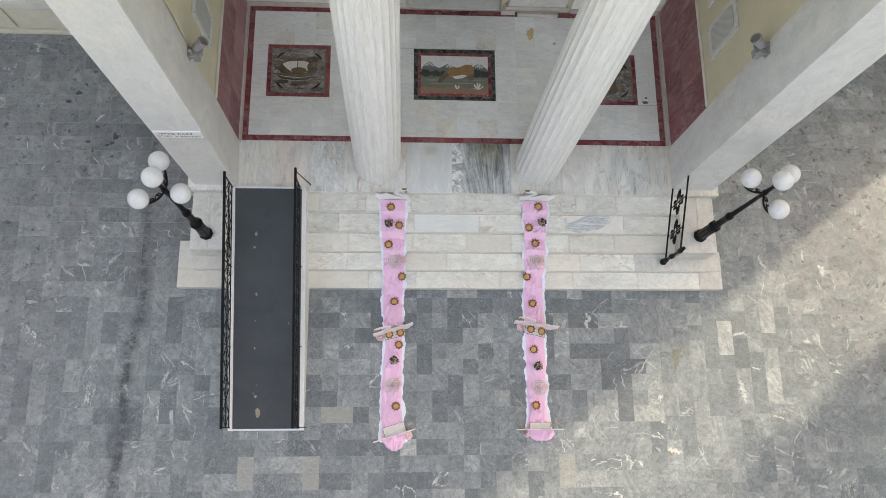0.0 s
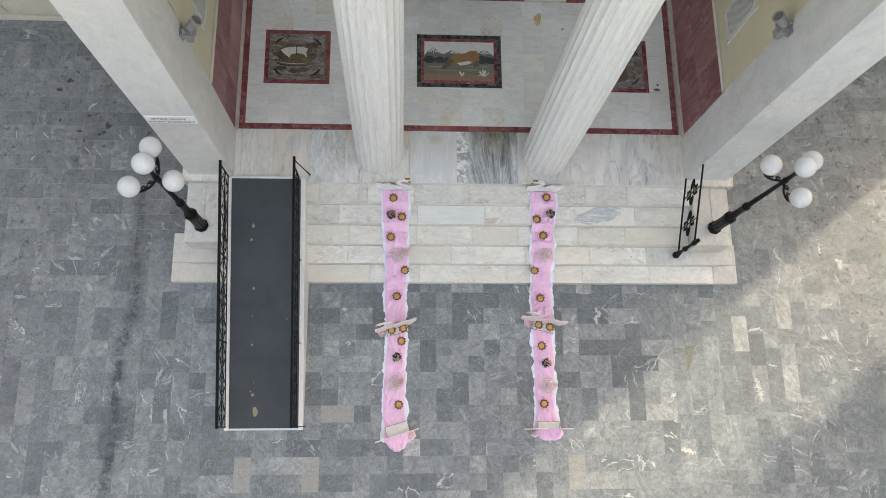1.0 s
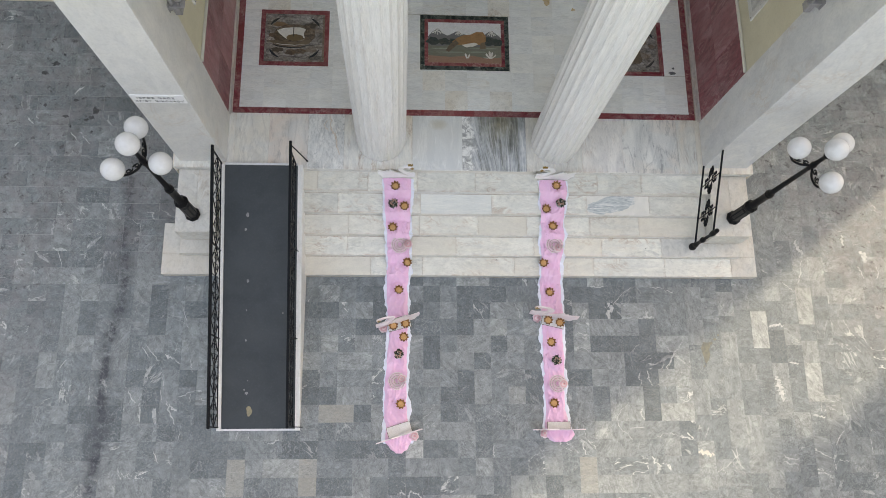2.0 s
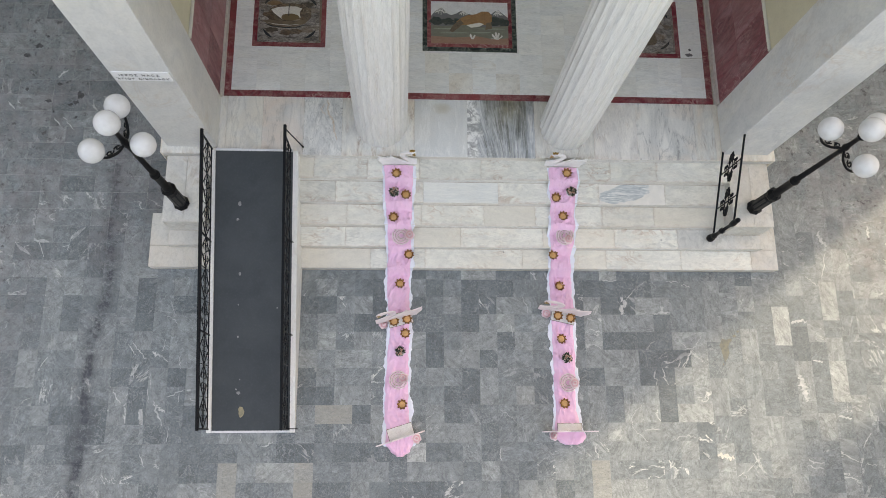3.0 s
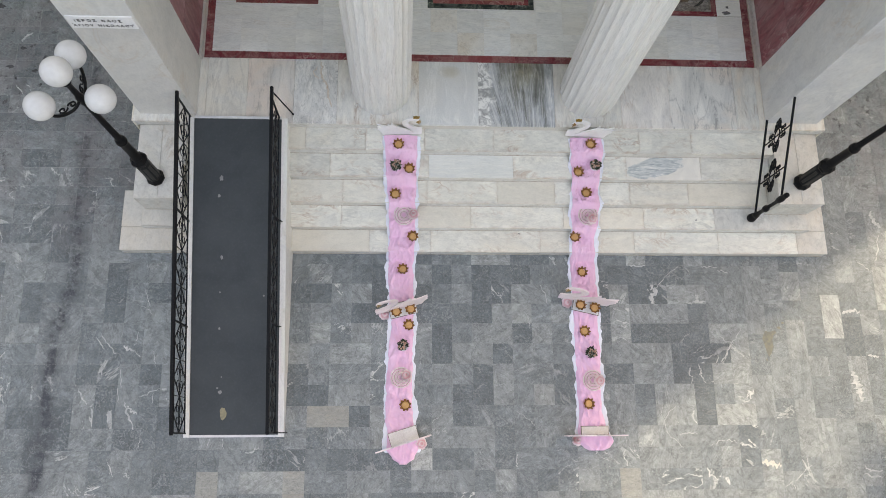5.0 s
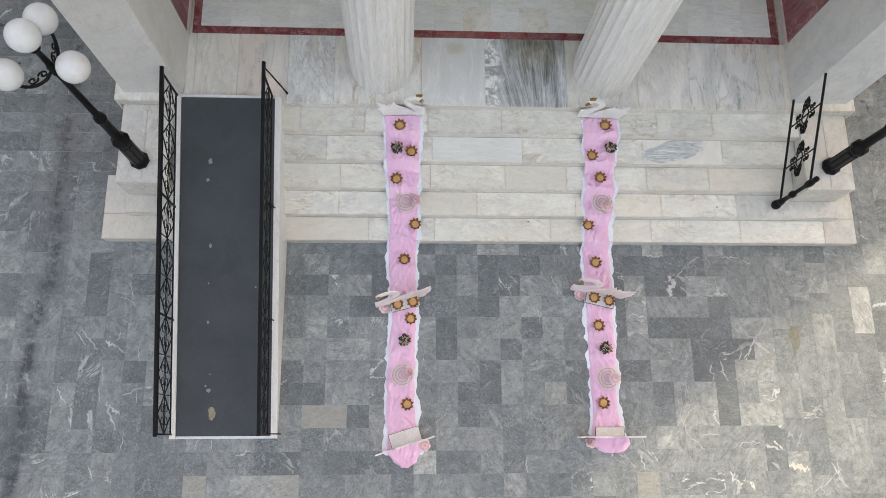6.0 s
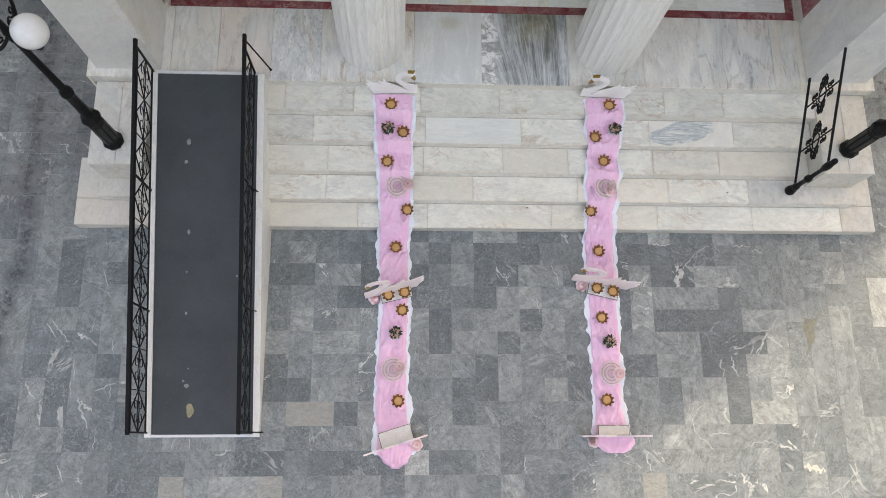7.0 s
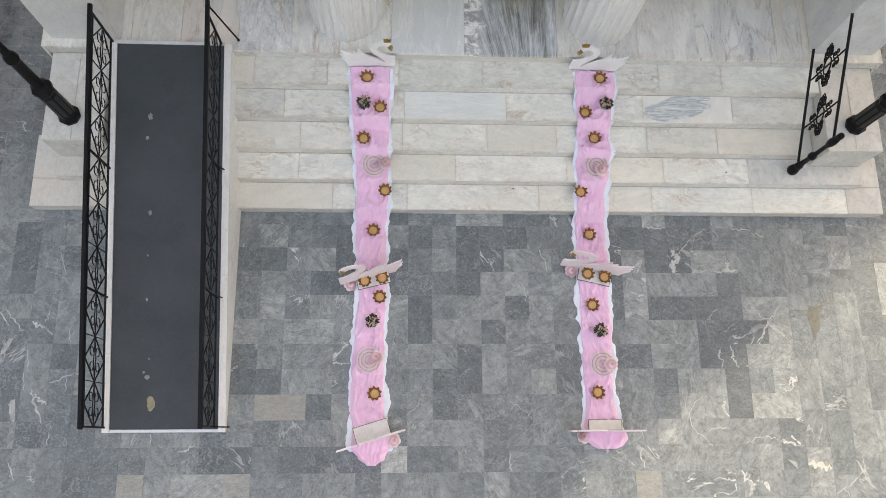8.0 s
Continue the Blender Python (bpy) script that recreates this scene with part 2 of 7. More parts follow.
    bend = math_node(nt, 'MULTIPLY', ramp_node(nt, math_node(nt, 'MULTIPLY', sp.outputs[1], 0.2, True), [(0.26, 0.0), (0.44, 1.0)]), 0.16)
    course = math_node(nt, 'SUBTRACT', math_node(nt, 'ADD', sp.outputs[0], 6.56), bend)
    band = math_node(nt, 'ABSOLUTE', math_node(nt, 'ADD', course, math_node(nt, 'MULTIPLY', wander, 0.5)))
    st = math_node(nt, 'MULTIPLY', ramp_node(nt, band, [(0.05, 1.0), (0.10, 0.45), (0.19, 0.0)]), ramp_node(nt, noise_node(nt, ge.outputs["Position"], 2.8, 10, 0.8), [(0.44, 0.05), (0.56, 1.0)]))
    c = mix_col(nt, st, c, (0.038, 0.042, 0.050))
    # damp grime spread wide along the drain
    soak = math_node(nt, 'MULTIPLY', ramp_node(nt, band, [(0.10, 0.42), (0.30, 0.2), (0.60, 0.0)]), ramp_node(nt, noise_node(nt, ge.outputs["Position"], 2.6, 9, 0.8), [(0.42, 0.0), (0.58, 1.0)]))
    c = mix_col(nt, soak, c, (0.075, 0.083, 0.090))
    # darker, dirtier stone beyond the drain, with shade by the church put into colour
    beyond = math_node(nt, 'ADD', math_node(nt, 'ADD', math_node(nt, 'MULTIPLY', sp.outputs[0], -1.0), wander), math_node(nt, 'MULTIPLY', sp.outputs[1], 0.30))
    c = mix_col(nt, 1.0, c, ramp_node(nt, math_node(nt, 'MULTIPLY', beyond, 0.1), [(0.60, 1.0), (0.80, 0.99), (0.95, 0.96)]), 'MULTIPLY')
    blot = ramp_node(nt, noise_node(nt, ge.outputs["Position"], 2.2, 6, 0.72, 0.5), [(0.64, 0.0), (0.74, 0.5)])
    c = mix_col(nt, blot, c, (0.085, 0.082, 0.085))
    # purple-brown lichen specks and soot on the old stone beyond the drain
    # and beside the east wall, where they also put shade into the colour
    west_side = ramp_node(nt, math_node(nt, 'MULTIPLY', beyond, 0.1), [(0.76, 0.0), (0.92, 1.0)])
    corner = math_node(nt, 'ADD', math_node(nt, 'MULTIPLY', sp.outputs[0], 0.1), math_node(nt, 'ADD', math_node(nt, 'MULTIPLY', sp.outputs[1], 0.07), math_node(nt, 'MULTIPLY', wander, 0.1)))
    old = math_node(nt, 'MAXIMUM', west_side, ramp_node(nt, corner, [(0.82, 0.0), (0.97, 1.0)]))
    # and on the damp strip between the drain and the west cheek block
    strip = math_node(nt, 'MULTIPLY', ramp_node(nt, math_node(nt, 'MULTIPLY', math_node(nt, 'ADD', sp.outputs[0], wander), -0.1), [(0.52, 0.0), (0.56, 1.0), (0.64, 1.0), (0.72, 0.0)]), ramp_node(nt, math_node(nt, 'MULTIPLY', math_node(nt, 'ADD', sp.outputs[1], wander), 0.1), [(0.22, 0.0), (0.36, 0.85)]))
    old = math_node(nt, 'MAXIMUM', old, strip)
    c = mix_col(nt, math_node(nt, 'MULTIPLY', strip, 0.2), c, (0.085, 0.09, 0.092))
    tint = ramp_node(nt, noise_node(nt, ge.outputs["Position"], 2.6, 11, 0.82, 0.3), [(0.44, 0.0), (0.58, 0.5)])
    c = mix_col(nt, math_node(nt, 'MULTIPLY', tint, old), c, (0.25, 0.228, 0.228))
    soot = ramp_node(nt, noise_node(nt, ge.outputs["Position"], 1.1, 9, 0.78, 0.4), [(0.52, 0.0), (0.64, 0.4)])
    c = mix_col(nt, math_node(nt, 'MULTIPLY', soot, old), c, (0.092, 0.082, 0.084))
    speck = ramp_node(nt, noise_node(nt, ge.outputs["Position"], 5.5, 9, 0.8, 0.3), [(0.56, 0.0), (0.62, 0.85)])
    c = mix_col(nt, math_node(nt, 'MULTIPLY', speck, old), c, (0.055, 0.047, 0.05))
    fleck = ramp_node(nt, noise_node(nt, ge.outputs["Position"], 11.0, 6, 0.75, 0.6), [(0.66, 0.0), (0.72, 0.7)])
    c = mix_col(nt, math_node(nt, 'MULTIPLY', fleck, old), c, (0.40, 0.38, 0.36))
    link(nt, c, bsdf.inputs["Base Color"])
    link(nt, ramp_node(nt, mid, [(0.2, 0.42), (0.8, 0.62)]), bsdf.inputs["Roughness"])
    bump(nt, bsdf, math_node(nt, 'ADD', mid, math_node(nt, 'MULTIPLY', fine, 0.6)), 0.18, 0.006)
    return m


PAVE = paving_material("grey_marble_paving", 0.0, 0.93)
PAVE_TONES = {"k": paving_material("dark_grey_paving", 0.04, 0.17), "d": paving_material("slate_grey_paving", 0.12, 0.36), "m": paving_material("mid_grey_paving", 0.34, 0.66),
              "l": paving_material("light_grey_paving", 0.72, 0.93), "p": paving_material("pale_grey_paving", 0.95, 1.0), "w": paving_material("worn_dark_paving", 0.05, 0.84), "x": paving_material("near_black_paving", 0.0, 0.03), "e": paving_material("east_court_paving", 0.30, 0.93)}
CALCITE = worn_paint("white_calcite", (0.56, 0.56, 0.54), (0.32, 0.335, 0.33), 0.5, 14, 0, 0.1, (0.2, 0.21, 0.21), 0.5)
CALCITECREAM = worn_paint("cream_calcite", (0.66, 0.62, 0.54), (0.55, 0.52, 0.46), 0.5, 25)
PALEPAVE = marble("pale_beige_paving", (0.325, 0.328, 0.295), (0.24, 0.25, 0.235), (0.33, 0.315, 0.265), (0.5, 0.5, 0.48), 0.5, 0.5, (3, 5, 3), 20, 0.4, 0.1, 0.5)


def distant_paving():
    """Small grey slabs in courses, for the court far beyond the porch."""
    m, nt, bsdf = base_material("distant_grey_paving", 0.6)
    p = place(nt)
    br = nt.nodes.new("ShaderNodeTexBrick")
    br.inputs["Scale"].default_value = 1.0
    br.inputs["Brick Width"].default_value = 0.632
    br.inputs["Row Height"].default_value = 0.316
    br.inputs["Mortar Size"].default_value = 0.006
    br.inputs["Color1"].default_value = (0.20, 0.222, 0.225, 1)
    br.inputs["Color2"].default_value = (0.13, 0.15, 0.155, 1)
    br.inputs["Mortar"].default_value = (0.10, 0.10, 0.10, 1)
    link(nt, p, br.inputs["Vector"])
    c = mix_col(nt, 1.0, br.outputs["Color"], ramp_node(nt, noise_node(nt, p, 6, 8, 0.7), [(0.3, 0.75), (0.7, 1.3)]), 'MULTIPLY')
    c = mix_col(nt, 1.0, c, ramp_node(nt, noise_node(nt, p, 0.3, 4, 0.6), [(0.3, 0.85), (0.7, 1.15)]), 'MULTIPLY')
    link(nt, c, bsdf.inputs["Base Color"])
    return m


GROUND = distant_paving()
JOINT = worn_paint("paving_joint", (0.42, 0.415, 0.40), (0.22, 0.225, 0.22), 0.9, 3)
STEPJOINT = worn_paint("stained_step_joint", (0.48, 0.43, 0.36), (0.36, 0.31, 0.25), 0.9, 6)
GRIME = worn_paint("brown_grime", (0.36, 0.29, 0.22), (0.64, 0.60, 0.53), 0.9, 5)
STEP = marble("white_marble_steps", (0.85, 0.83, 0.745), (0.71, 0.705, 0.64), (0.81, 0.735, 0.615), (0.40, 0.405, 0.385), 0.75, 0.42, (0.9, 1.7, 1.2), 24, 0.62, 0.14, 0.2, 1.0, (0.54, 0.41, 0.32), 0.7)
# risers: step marble darkened to offset the southern light, plus rust stains
RISER = marble("darkened_riser_marble", (0.76, 0.745, 0.705), (0.67, 0.66, 0.625), (0.69, 0.63, 0.55), (0.36, 0.34, 0.31), 0.6, 0.5, (1.5, 2, 3), 0, 0.6, 0.10, 0.30, 0.8, (0.40, 0.33, 0.26))
CHEEK = marble("weathered_block_marble", (0.70, 0.68, 0.625), (0.60, 0.59, 0.55), (0.63, 0.555, 0.46), (0.42, 0.41, 0.39), 0.35, 0.48, (1.2, 1.0, 1.0), 60, 0.7, 0.06, 0.22, 0.6, (0.50, 0.40, 0.30), 0.3)
BLUESLAB = marble("blue_grey_marble", (0.81, 0.81, 0.755), (0.665, 0.69, 0.66), (0.77, 0.755, 0.69), (0.56, 0.58, 0.585), 0.4, 0.4, (0.6, 3.6, 1.5), 4, 0.3, 0.02, 0.10, 0.0)


def lens_marble():
    """White slab with one slanting blue-grey lens of dark strands."""
    m, nt, bsdf = base_material("dark_lens_step_marble", 0.4)
    ge = nt.nodes.new("ShaderNodeNewGeometry")
    pos = ge.outputs["Position"]
    off = node(nt, "ShaderNodeVectorMath", op='SUBTRACT')
    link(nt, pos, off.inputs[0])
    off.inputs[1].default_value = (2.71, 3.945, 0)
    vr = nt.nodes.new("ShaderNodeVectorRotate")
    vr.rotation_type = 'Z_AXIS'
    vr.inputs["Angle"].default_value = radians(-13)
    link(nt, off.outputs[0], vr.inputs["Vector"])
    sp = nt.nodes.new("ShaderNodeSeparateXYZ")
    link(nt, vr.outputs[0], sp.inputs[0])
    ex = math_node(nt, 'POWER', math_node(nt, 'ABSOLUTE', math_node(nt, 'DIVIDE', sp.outputs[0], 0.50)), 2.0)
    ey = math_node(nt, 'POWER', math_node(nt, 'ABSOLUTE', math_node(nt, 'DIVIDE', sp.outputs[1], 0.165)), 2.0)
    wob = math_node(nt, 'MULTIPLY', math_node(nt, 'SUBTRACT', noise_node(nt, pos, 6.0, 5, 0.65), 0.5), 1.3)
    rad = math_node(nt, 'ADD', math_node(nt, 'ADD', ex, ey), wob)
    inside = ramp_node(nt, rad, [(0.80, 1.0), (1.0, 0.0)])
    mp = nt.nodes.new("ShaderNodeMapping")
    mp.inputs["Scale"].default_value = (5.0, 40.0, 1)
    mp.inputs["Rotation"].default_value = (0, 0, radians(-24))
    link(nt, pos, mp.inputs[0])
    strand = noise_node(nt, mp.outputs[0], 1.0, 6, 0.62, 0.9)
    blue = ramp_node(nt, strand, [(0.32, (0.27, 0.32, 0.33)), (0.45, (0.44, 0.48, 0.48)), (0.55, (0.58, 0.605, 0.59)), (0.65, (0.78, 0.76, 0.72))])
    cloud = noise_node(nt, pos, 4.0, 6, 0.65, 1.0)
    white = ramp_node(nt, cloud, [(0.35, (0.70, 0.675, 0.62)), (0.65, (0.80, 0.765, 0.70))])
    link(nt, mix_col(nt, inside, white, blue), bsdf.inputs["Base Color"])
    bump(nt, bsdf, strand, 0.05, 0.003)
    return m


def strand_marble(name, stops):
    """Landing slab of long wavy strands, olive-brown at the back, blue-grey to the east, with a ragged white west edge."""
    m, nt, bsdf = base_material(name, 0.36)
    ge = nt.nodes.new("ShaderNodeNewGeometry")
    sp = nt.nodes.new("ShaderNodeSeparateXYZ")
    link(nt, ge.outputs["Position"], sp.inputs[0])
    X, Y = sp.outputs[0], sp.outputs[1]
    back = math_node(nt, 'MULTIPLY', math_node(nt, 'SUBTRACT', Y, 4.46), 0.93, True)
    front = math_node(nt, 'SUBTRACT', 1.0, back)
    # strands swing out to the west on that half, and fall straight on the other
    lean = math_node(nt, 'MULTIPLY', math_node(nt, 'MULTIPLY', math_node(nt, 'SUBTRACT', 0.75, X, True), math_node(nt, 'POWER', front, 1.6)), 0.55)
    along = math_node(nt, 'SUBTRACT', X, lean)

    def strand(sx, sy, detail, rough, distort):
        co = nt.nodes.new("ShaderNodeCombineXYZ")
        link(nt, math_node(nt, 'MULTIPLY', along, sx), co.inputs[0])
        link(nt, math_node(nt, 'MULTIPLY', Y, sy), co.inputs[1])
        return noise_node(nt, co.outputs[0], 1.0, detail, rough, distort)

    a = strand(8.0, 1.1, 8, 0.66, 0.8)
    b = noise_node(nt, ge.outputs["Position"], 3.0, 5, 0.6, 0.8)
    side = ramp_node(nt, math_node(nt, 'ABSOLUTE', math_node(nt, 'SUBTRACT', X, 0.60)), [(0.05, 1.0), (0.50, 0.0)])
    heart = math_node(nt, 'MULTIPLY', side, math_node(nt, 'ADD', 0.45, math_node(nt, 'MULTIPLY', back, 0.55)))
    f = math_node(nt, 'ADD', math_node(nt, 'MULTIPLY', a, 0.75), math_node(nt, 'MULTIPLY', b, 0.25))
    f = math_node(nt, 'SUBTRACT', math_node(nt, 'ADD', f, 0.055), math_node(nt, 'MULTIPLY', heart, 0.13))
    c = ramp_node(nt, f, stops)
    olive = math_node(nt, 'MULTIPLY', math_node(nt, 'MULTIPLY', heart, ramp_node(nt, back, [(0.35, 0.0), (0.85, 1.0)])), 0.7)
    c = mix_col(nt, olive, c, mix_col(nt, ramp_node(nt, b, [(0.35, 0.0), (0.6, 1.0)]), (0.12, 0.11, 0.075), (0.32, 0.265, 0.15)))
    c = mix_col(nt, 1.0, c, ramp_node(nt, strand(36.0, 3.4, 4, 0.7, 0.6), [(0.3, 0.78), (0.5, 1.0), (0.7, 1.25)]), 'MULTIPLY')
    hair = math_node(nt, 'ABSOLUTE', math_node(nt, 'SUBTRACT', strand(17.0, 1.0, 5, 0.6, 0.5), 0.5))
    c = mix_col(nt, math_node(nt, 'MULTIPLY', ramp_node(nt, hair, [(0.0, 0.85), (0.02, 0.35), (0.05, 0.0)]), math_node(nt, 'ADD', 0.25, math_node(nt, 'MULTIPLY', front, 0.6))), c, (0.72, 0.72, 0.69))
    # west edge: grey crackle with white patches
    rag = math_node(nt, 'ADD', X, math_node(nt, 'MULTIPLY', math_node(nt, 'SUBTRACT', noise_node(nt, ge.outputs["Position"], 5.0, 7, 0.7), 0.5), 0.35))
    flake = noise_node(nt, ge.outputs["Position"], 9.0, 6, 0.65, 0.8)
    edge = ramp_node(nt, flake, [(0.40, (0.34, 0.345, 0.335)), (0.50, (0.56, 0.56, 0.54)), (0.56, (0.82, 0.82, 0.79))])
    c = mix_col(nt, ramp_node(nt, math_node(nt, 'ADD', rag, 0.5), [(0.56, 1.0), (0.62, 0.0)]), c, edge)
    link(nt, c, bsdf.inputs["Base Color"])
    bump(nt, bsdf, a, 0.06, 0.003)
    return m


def flecked_marble(name, light, grey, warm, fleck, turn, amount, curl=0.6, tan=None):
    """Pale slab with bands along its grain and short dark flecks that run with them."""
    m, nt, bsdf = base_material(name, 0.36)
    band = noise_node(nt, place(nt, None, 0, (3.2, 0.7, 1), turn), 1.0, 5, 0.55, curl)
    big = noise_node(nt, place(nt), 1.3, 3, 0.5, 0.6)
    c = mix_col(nt, ramp_node(nt, band, [(0.38, 0.0), (0.64, 1.0)]), light, grey)
    c = mix_col(nt, ramp_node(nt, big, [(0.42, 0.0), (0.62, 0.8)]), c, warm)
    dash = noise_node(nt, place(nt, None, 0, (20.0, 3.0, 1), turn), 1.0, 6, 0.68, curl * 1.5)
    where = ramp_node(nt, noise_node(nt, place(nt, None, 0, (2.4, 1.2, 1), turn), 1.0, 3, 0.5, 0.4), [(0.44, 0.0), (0.56, 1.0)])
    c = mix_col(nt, math_node(nt, 'MULTIPLY', math_node(nt, 'MULTIPLY', ramp_node(nt, dash, [(0.56, 0.0), (0.66, 1.0)]), where), amount), c, fleck)
    line = math_node(nt, 'ABSOLUTE', math_node(nt, 'SUBTRACT', noise_node(nt, place(nt, None, 0, (2.6, 0.8, 1), turn), 1.0, 5, 0.6, curl), 0.5))
    c = mix_col(nt, math_node(nt, 'MULTIPLY', ramp_node(nt, line, [(0.0, 1.0), (0.014, 0.4), (0.04, 0.0)]), amount * 0.6), c, fleck)
    if tan:
        # one old tan stain with a ragged edge
        ge = nt.nodes.new("ShaderNodeNewGeometry")
        sp = nt.nodes.new("ShaderNodeSeparateXYZ")
        link(nt, ge.outputs["Position"], sp.inputs[0])
        ex = math_node(nt, 'POWER', math_node(nt, 'ABSOLUTE', math_node(nt, 'DIVIDE', math_node(nt, 'SUBTRACT', sp.outputs[0], tan[0]), tan[2])), 2.0)
        ey = math_node(nt, 'POWER', math_node(nt, 'ABSOLUTE', math_node(nt, 'DIVIDE', math_node(nt, 'SUBTRACT', sp.outputs[1], tan[1]), tan[3])), 2.0)
        rad = math_node(nt, 'ADD', math_node(nt, 'ADD', ex, ey), math_node(nt, 'MULTIPLY', noise_node(nt, ge.outputs["Position"], 7.0, 6, 0.7), 0.8))
        c = mix_col(nt, ramp_node(nt, rad, [(0.35, 0.55), (1.0, 0.0)]), c, (0.52, 0.45, 0.32))
    fine = noise_node(nt, place(nt), 45, 3, 0.6)
    c = mix_col(nt, 1.0, c, ramp_node(nt, fine, [(0.3, 0.93), (0.5, 1.0), (0.7, 1.05)]), 'MULTIPLY')
    link(nt, c, bsdf.inputs["Base Color"])
    bump(nt, bsdf, fine, 0.06, 0.003)
    return m


VEINSLAB = lens_marble()
FLECKGREY = flecked_marble("grey_flecked_marble", (0.83, 0.81, 0.745), (0.66, 0.66, 0.625), (0.75, 0.695, 0.60), (0.34, 0.33, 0.31), -16, 0.5)
FLECKPINK = flecked_marble("pink_flecked_marble", (0.82, 0.77, 0.71), (0.60, 0.59, 0.56), (0.78, 0.64, 0.54), (0.32, 0.29, 0.26), -24, 0.55)
FLECKDARK = flecked_marble("dark_strand_marble", (0.80, 0.78, 0.73), (0.58, 0.58, 0.55), (0.76, 0.66, 0.57), (0.25, 0.25, 0.24), 26, 0.75, 0.9)
LANDING = marble("veined_landing_marble", (0.88, 0.85, 0.775), (0.72, 0.715, 0.67), (0.82, 0.705, 0.58), (0.42, 0.42, 0.41), 0.5, 0.36, (2.4, 0.6, 1), -24, 0.85, 0.17, 0.20, 0.9, (0.48, 0.35, 0.26), 0.5)
DARKSLAB = strand_marble("dark_veined_marble", [(0.32, (0.10, 0.105, 0.095)), (0.42, (0.20, 0.21, 0.20)), (0.48, (0.28, 0.295, 0.295)), (0.53, (0.37, 0.395, 0.405)), (0.60, (0.48, 0.50, 0.51)), (0.66, (0.68, 0.68, 0.66))])
CRACKSLAB = marble("pale_crackled_marble", (0.85, 0.84, 0.80), (0.68, 0.69, 0.665), (0.78, 0.71, 0.63), (0.30, 0.32, 0.32), 1.0, 0.4, (3.0, 1.2, 2), -12, 0.5, 0.03, 0.40)
STROKESLAB = flecked_marble("blue_grey_stroked_marble", (0.72, 0.73, 0.705), (0.60, 0.62, 0.61), (0.68, 0.67, 0.63), (0.86, 0.86, 0.83), -38, 0.7, 0.6, (-0.56, 5.37, 0.26, 0.16))
PINKSLAB = marble("pink_veined_marble", (0.88, 0.855, 0.80), (0.75, 0.74, 0.71), (0.78, 0.69, 0.61), (0.38, 0.38, 0.38), 1.0, 0.36, (2.0, 0.6, 1), -28, 0.8, 0.04, 0.28, 1.1, (0.54, 0.41, 0.33), 0.6)
FLOOR = marble("porch_floor_marble", (0.89, 0.90, 0.87), (0.79, 0.81, 0.79), (0.82, 0.785, 0.70), (0.52, 0.55, 0.555), 0.5, 0.32, (0.7, 2.4, 1), 4, 0.35, 0.07, 0.18, 0.35, (0.60, 0.50, 0.38))
FLOORTAN = marble("tan_stained_floor_marble", (0.86, 0.845, 0.79), (0.79, 0.765, 0.70), (0.68, 0.575, 0.44), (0.55, 0.50, 0.43), 0.4, 0.36, (1.4, 1.8, 1), 4, 0.65, 0.05, 0.25, 0.7, (0.50, 0.37, 0.24))
PILLAR = marble("pillar_marble", (0.715, 0.71, 0.69), (0.575, 0.59, 0.60), (0.655, 0.62, 0.56), (0.36, 0.38, 0.41), 0.5, 0.4, (0.7, 0.7, 0.45), 25, 0.4, 0.04, 0.09, 0.5)
COLUMN = marble("column_marble", (0.81, 0.80, 0.775), (0.71, 0.705, 0.685), (0.735, 0.65, 0.54), (0.52, 0.51, 0.49), 0.4, 0.45, (5.0, 5.0, 0.42), 0, 0.2, 0.03, 0.2, 0.3)
REDSTONE = marble("red_marble", (0.29, 0.030, 0.044), (0.165, 0.022, 0.032), (0.36, 0.10, 0.09), (0.66, 0.45, 0.42), 1.0, 0.33, (2.5, 2.5, 2.5), 30, 0.4, 0.14, 0.45)
GREENSTONE = marble("dark_green_marble", (0.014, 0.024, 0.019), (0.007, 0.011, 0.010), (0.03, 0.048, 0.038), (0.40, 0.48, 0.43), 1.0, 0.3, (3.5, 3.5, 3.5), 0, 0.3, 0.1, 0.5, 0.0)
DADO = marble("red_wall_stone", (0.30, 0.058, 0.075), (0.19, 0.04, 0.052), (0.50, 0.27, 0.28), (0.56, 0.38, 0.39), 0.7, 0.42, (2.2, 2.2, 0.7), 0, 0.85, 0.12, 0.5, 0.7, (0.52, 0.33, 0.33))
BASEBAND = marble("base_band_marble", (0.66, 0.60, 0.56), (0.56, 0.52, 0.49), (0.64, 0.52, 0.46), (0.36, 0.30, 0.29), 0.5, 0.45, (1.5, 2, 1.5), 10, 0.5, 0.1, 0.3)
YELLOW = worn_paint("yellow_plaster", (0.645, 0.59, 0.45), (0.60, 0.545, 0.41), 0.85, 2.0)
CREAM = worn_paint("cream_plaster_wall", (0.70, 0.65, 0.54), (0.62, 0.56, 0.45), 0.85, 1.5, 0, 0.15, (0.3, 0.24, 0.17), 0.35)
BROWNWALL = worn_paint("brown_block_wall", (0.22, 0.175, 0.13), (0.17, 0.135, 0.10), 0.9, 0.8)
WHITEBAND = worn_paint("white_wall_band", (0.68, 0.66, 0.60), (0.60, 0.58, 0.52), 0.8, 2.0)
IRON = worn_paint("black_iron_paint", (0.0055, 0.0055, 0.006), (0.010, 0.010, 0.011), 0.5, 9, 0.0, 0.1, (0.10, 0.07, 0.05), 0.10)
IRON.node_tree.nodes["Principled BSDF"].inputs["Specular IOR Level"].default_value = 0.15
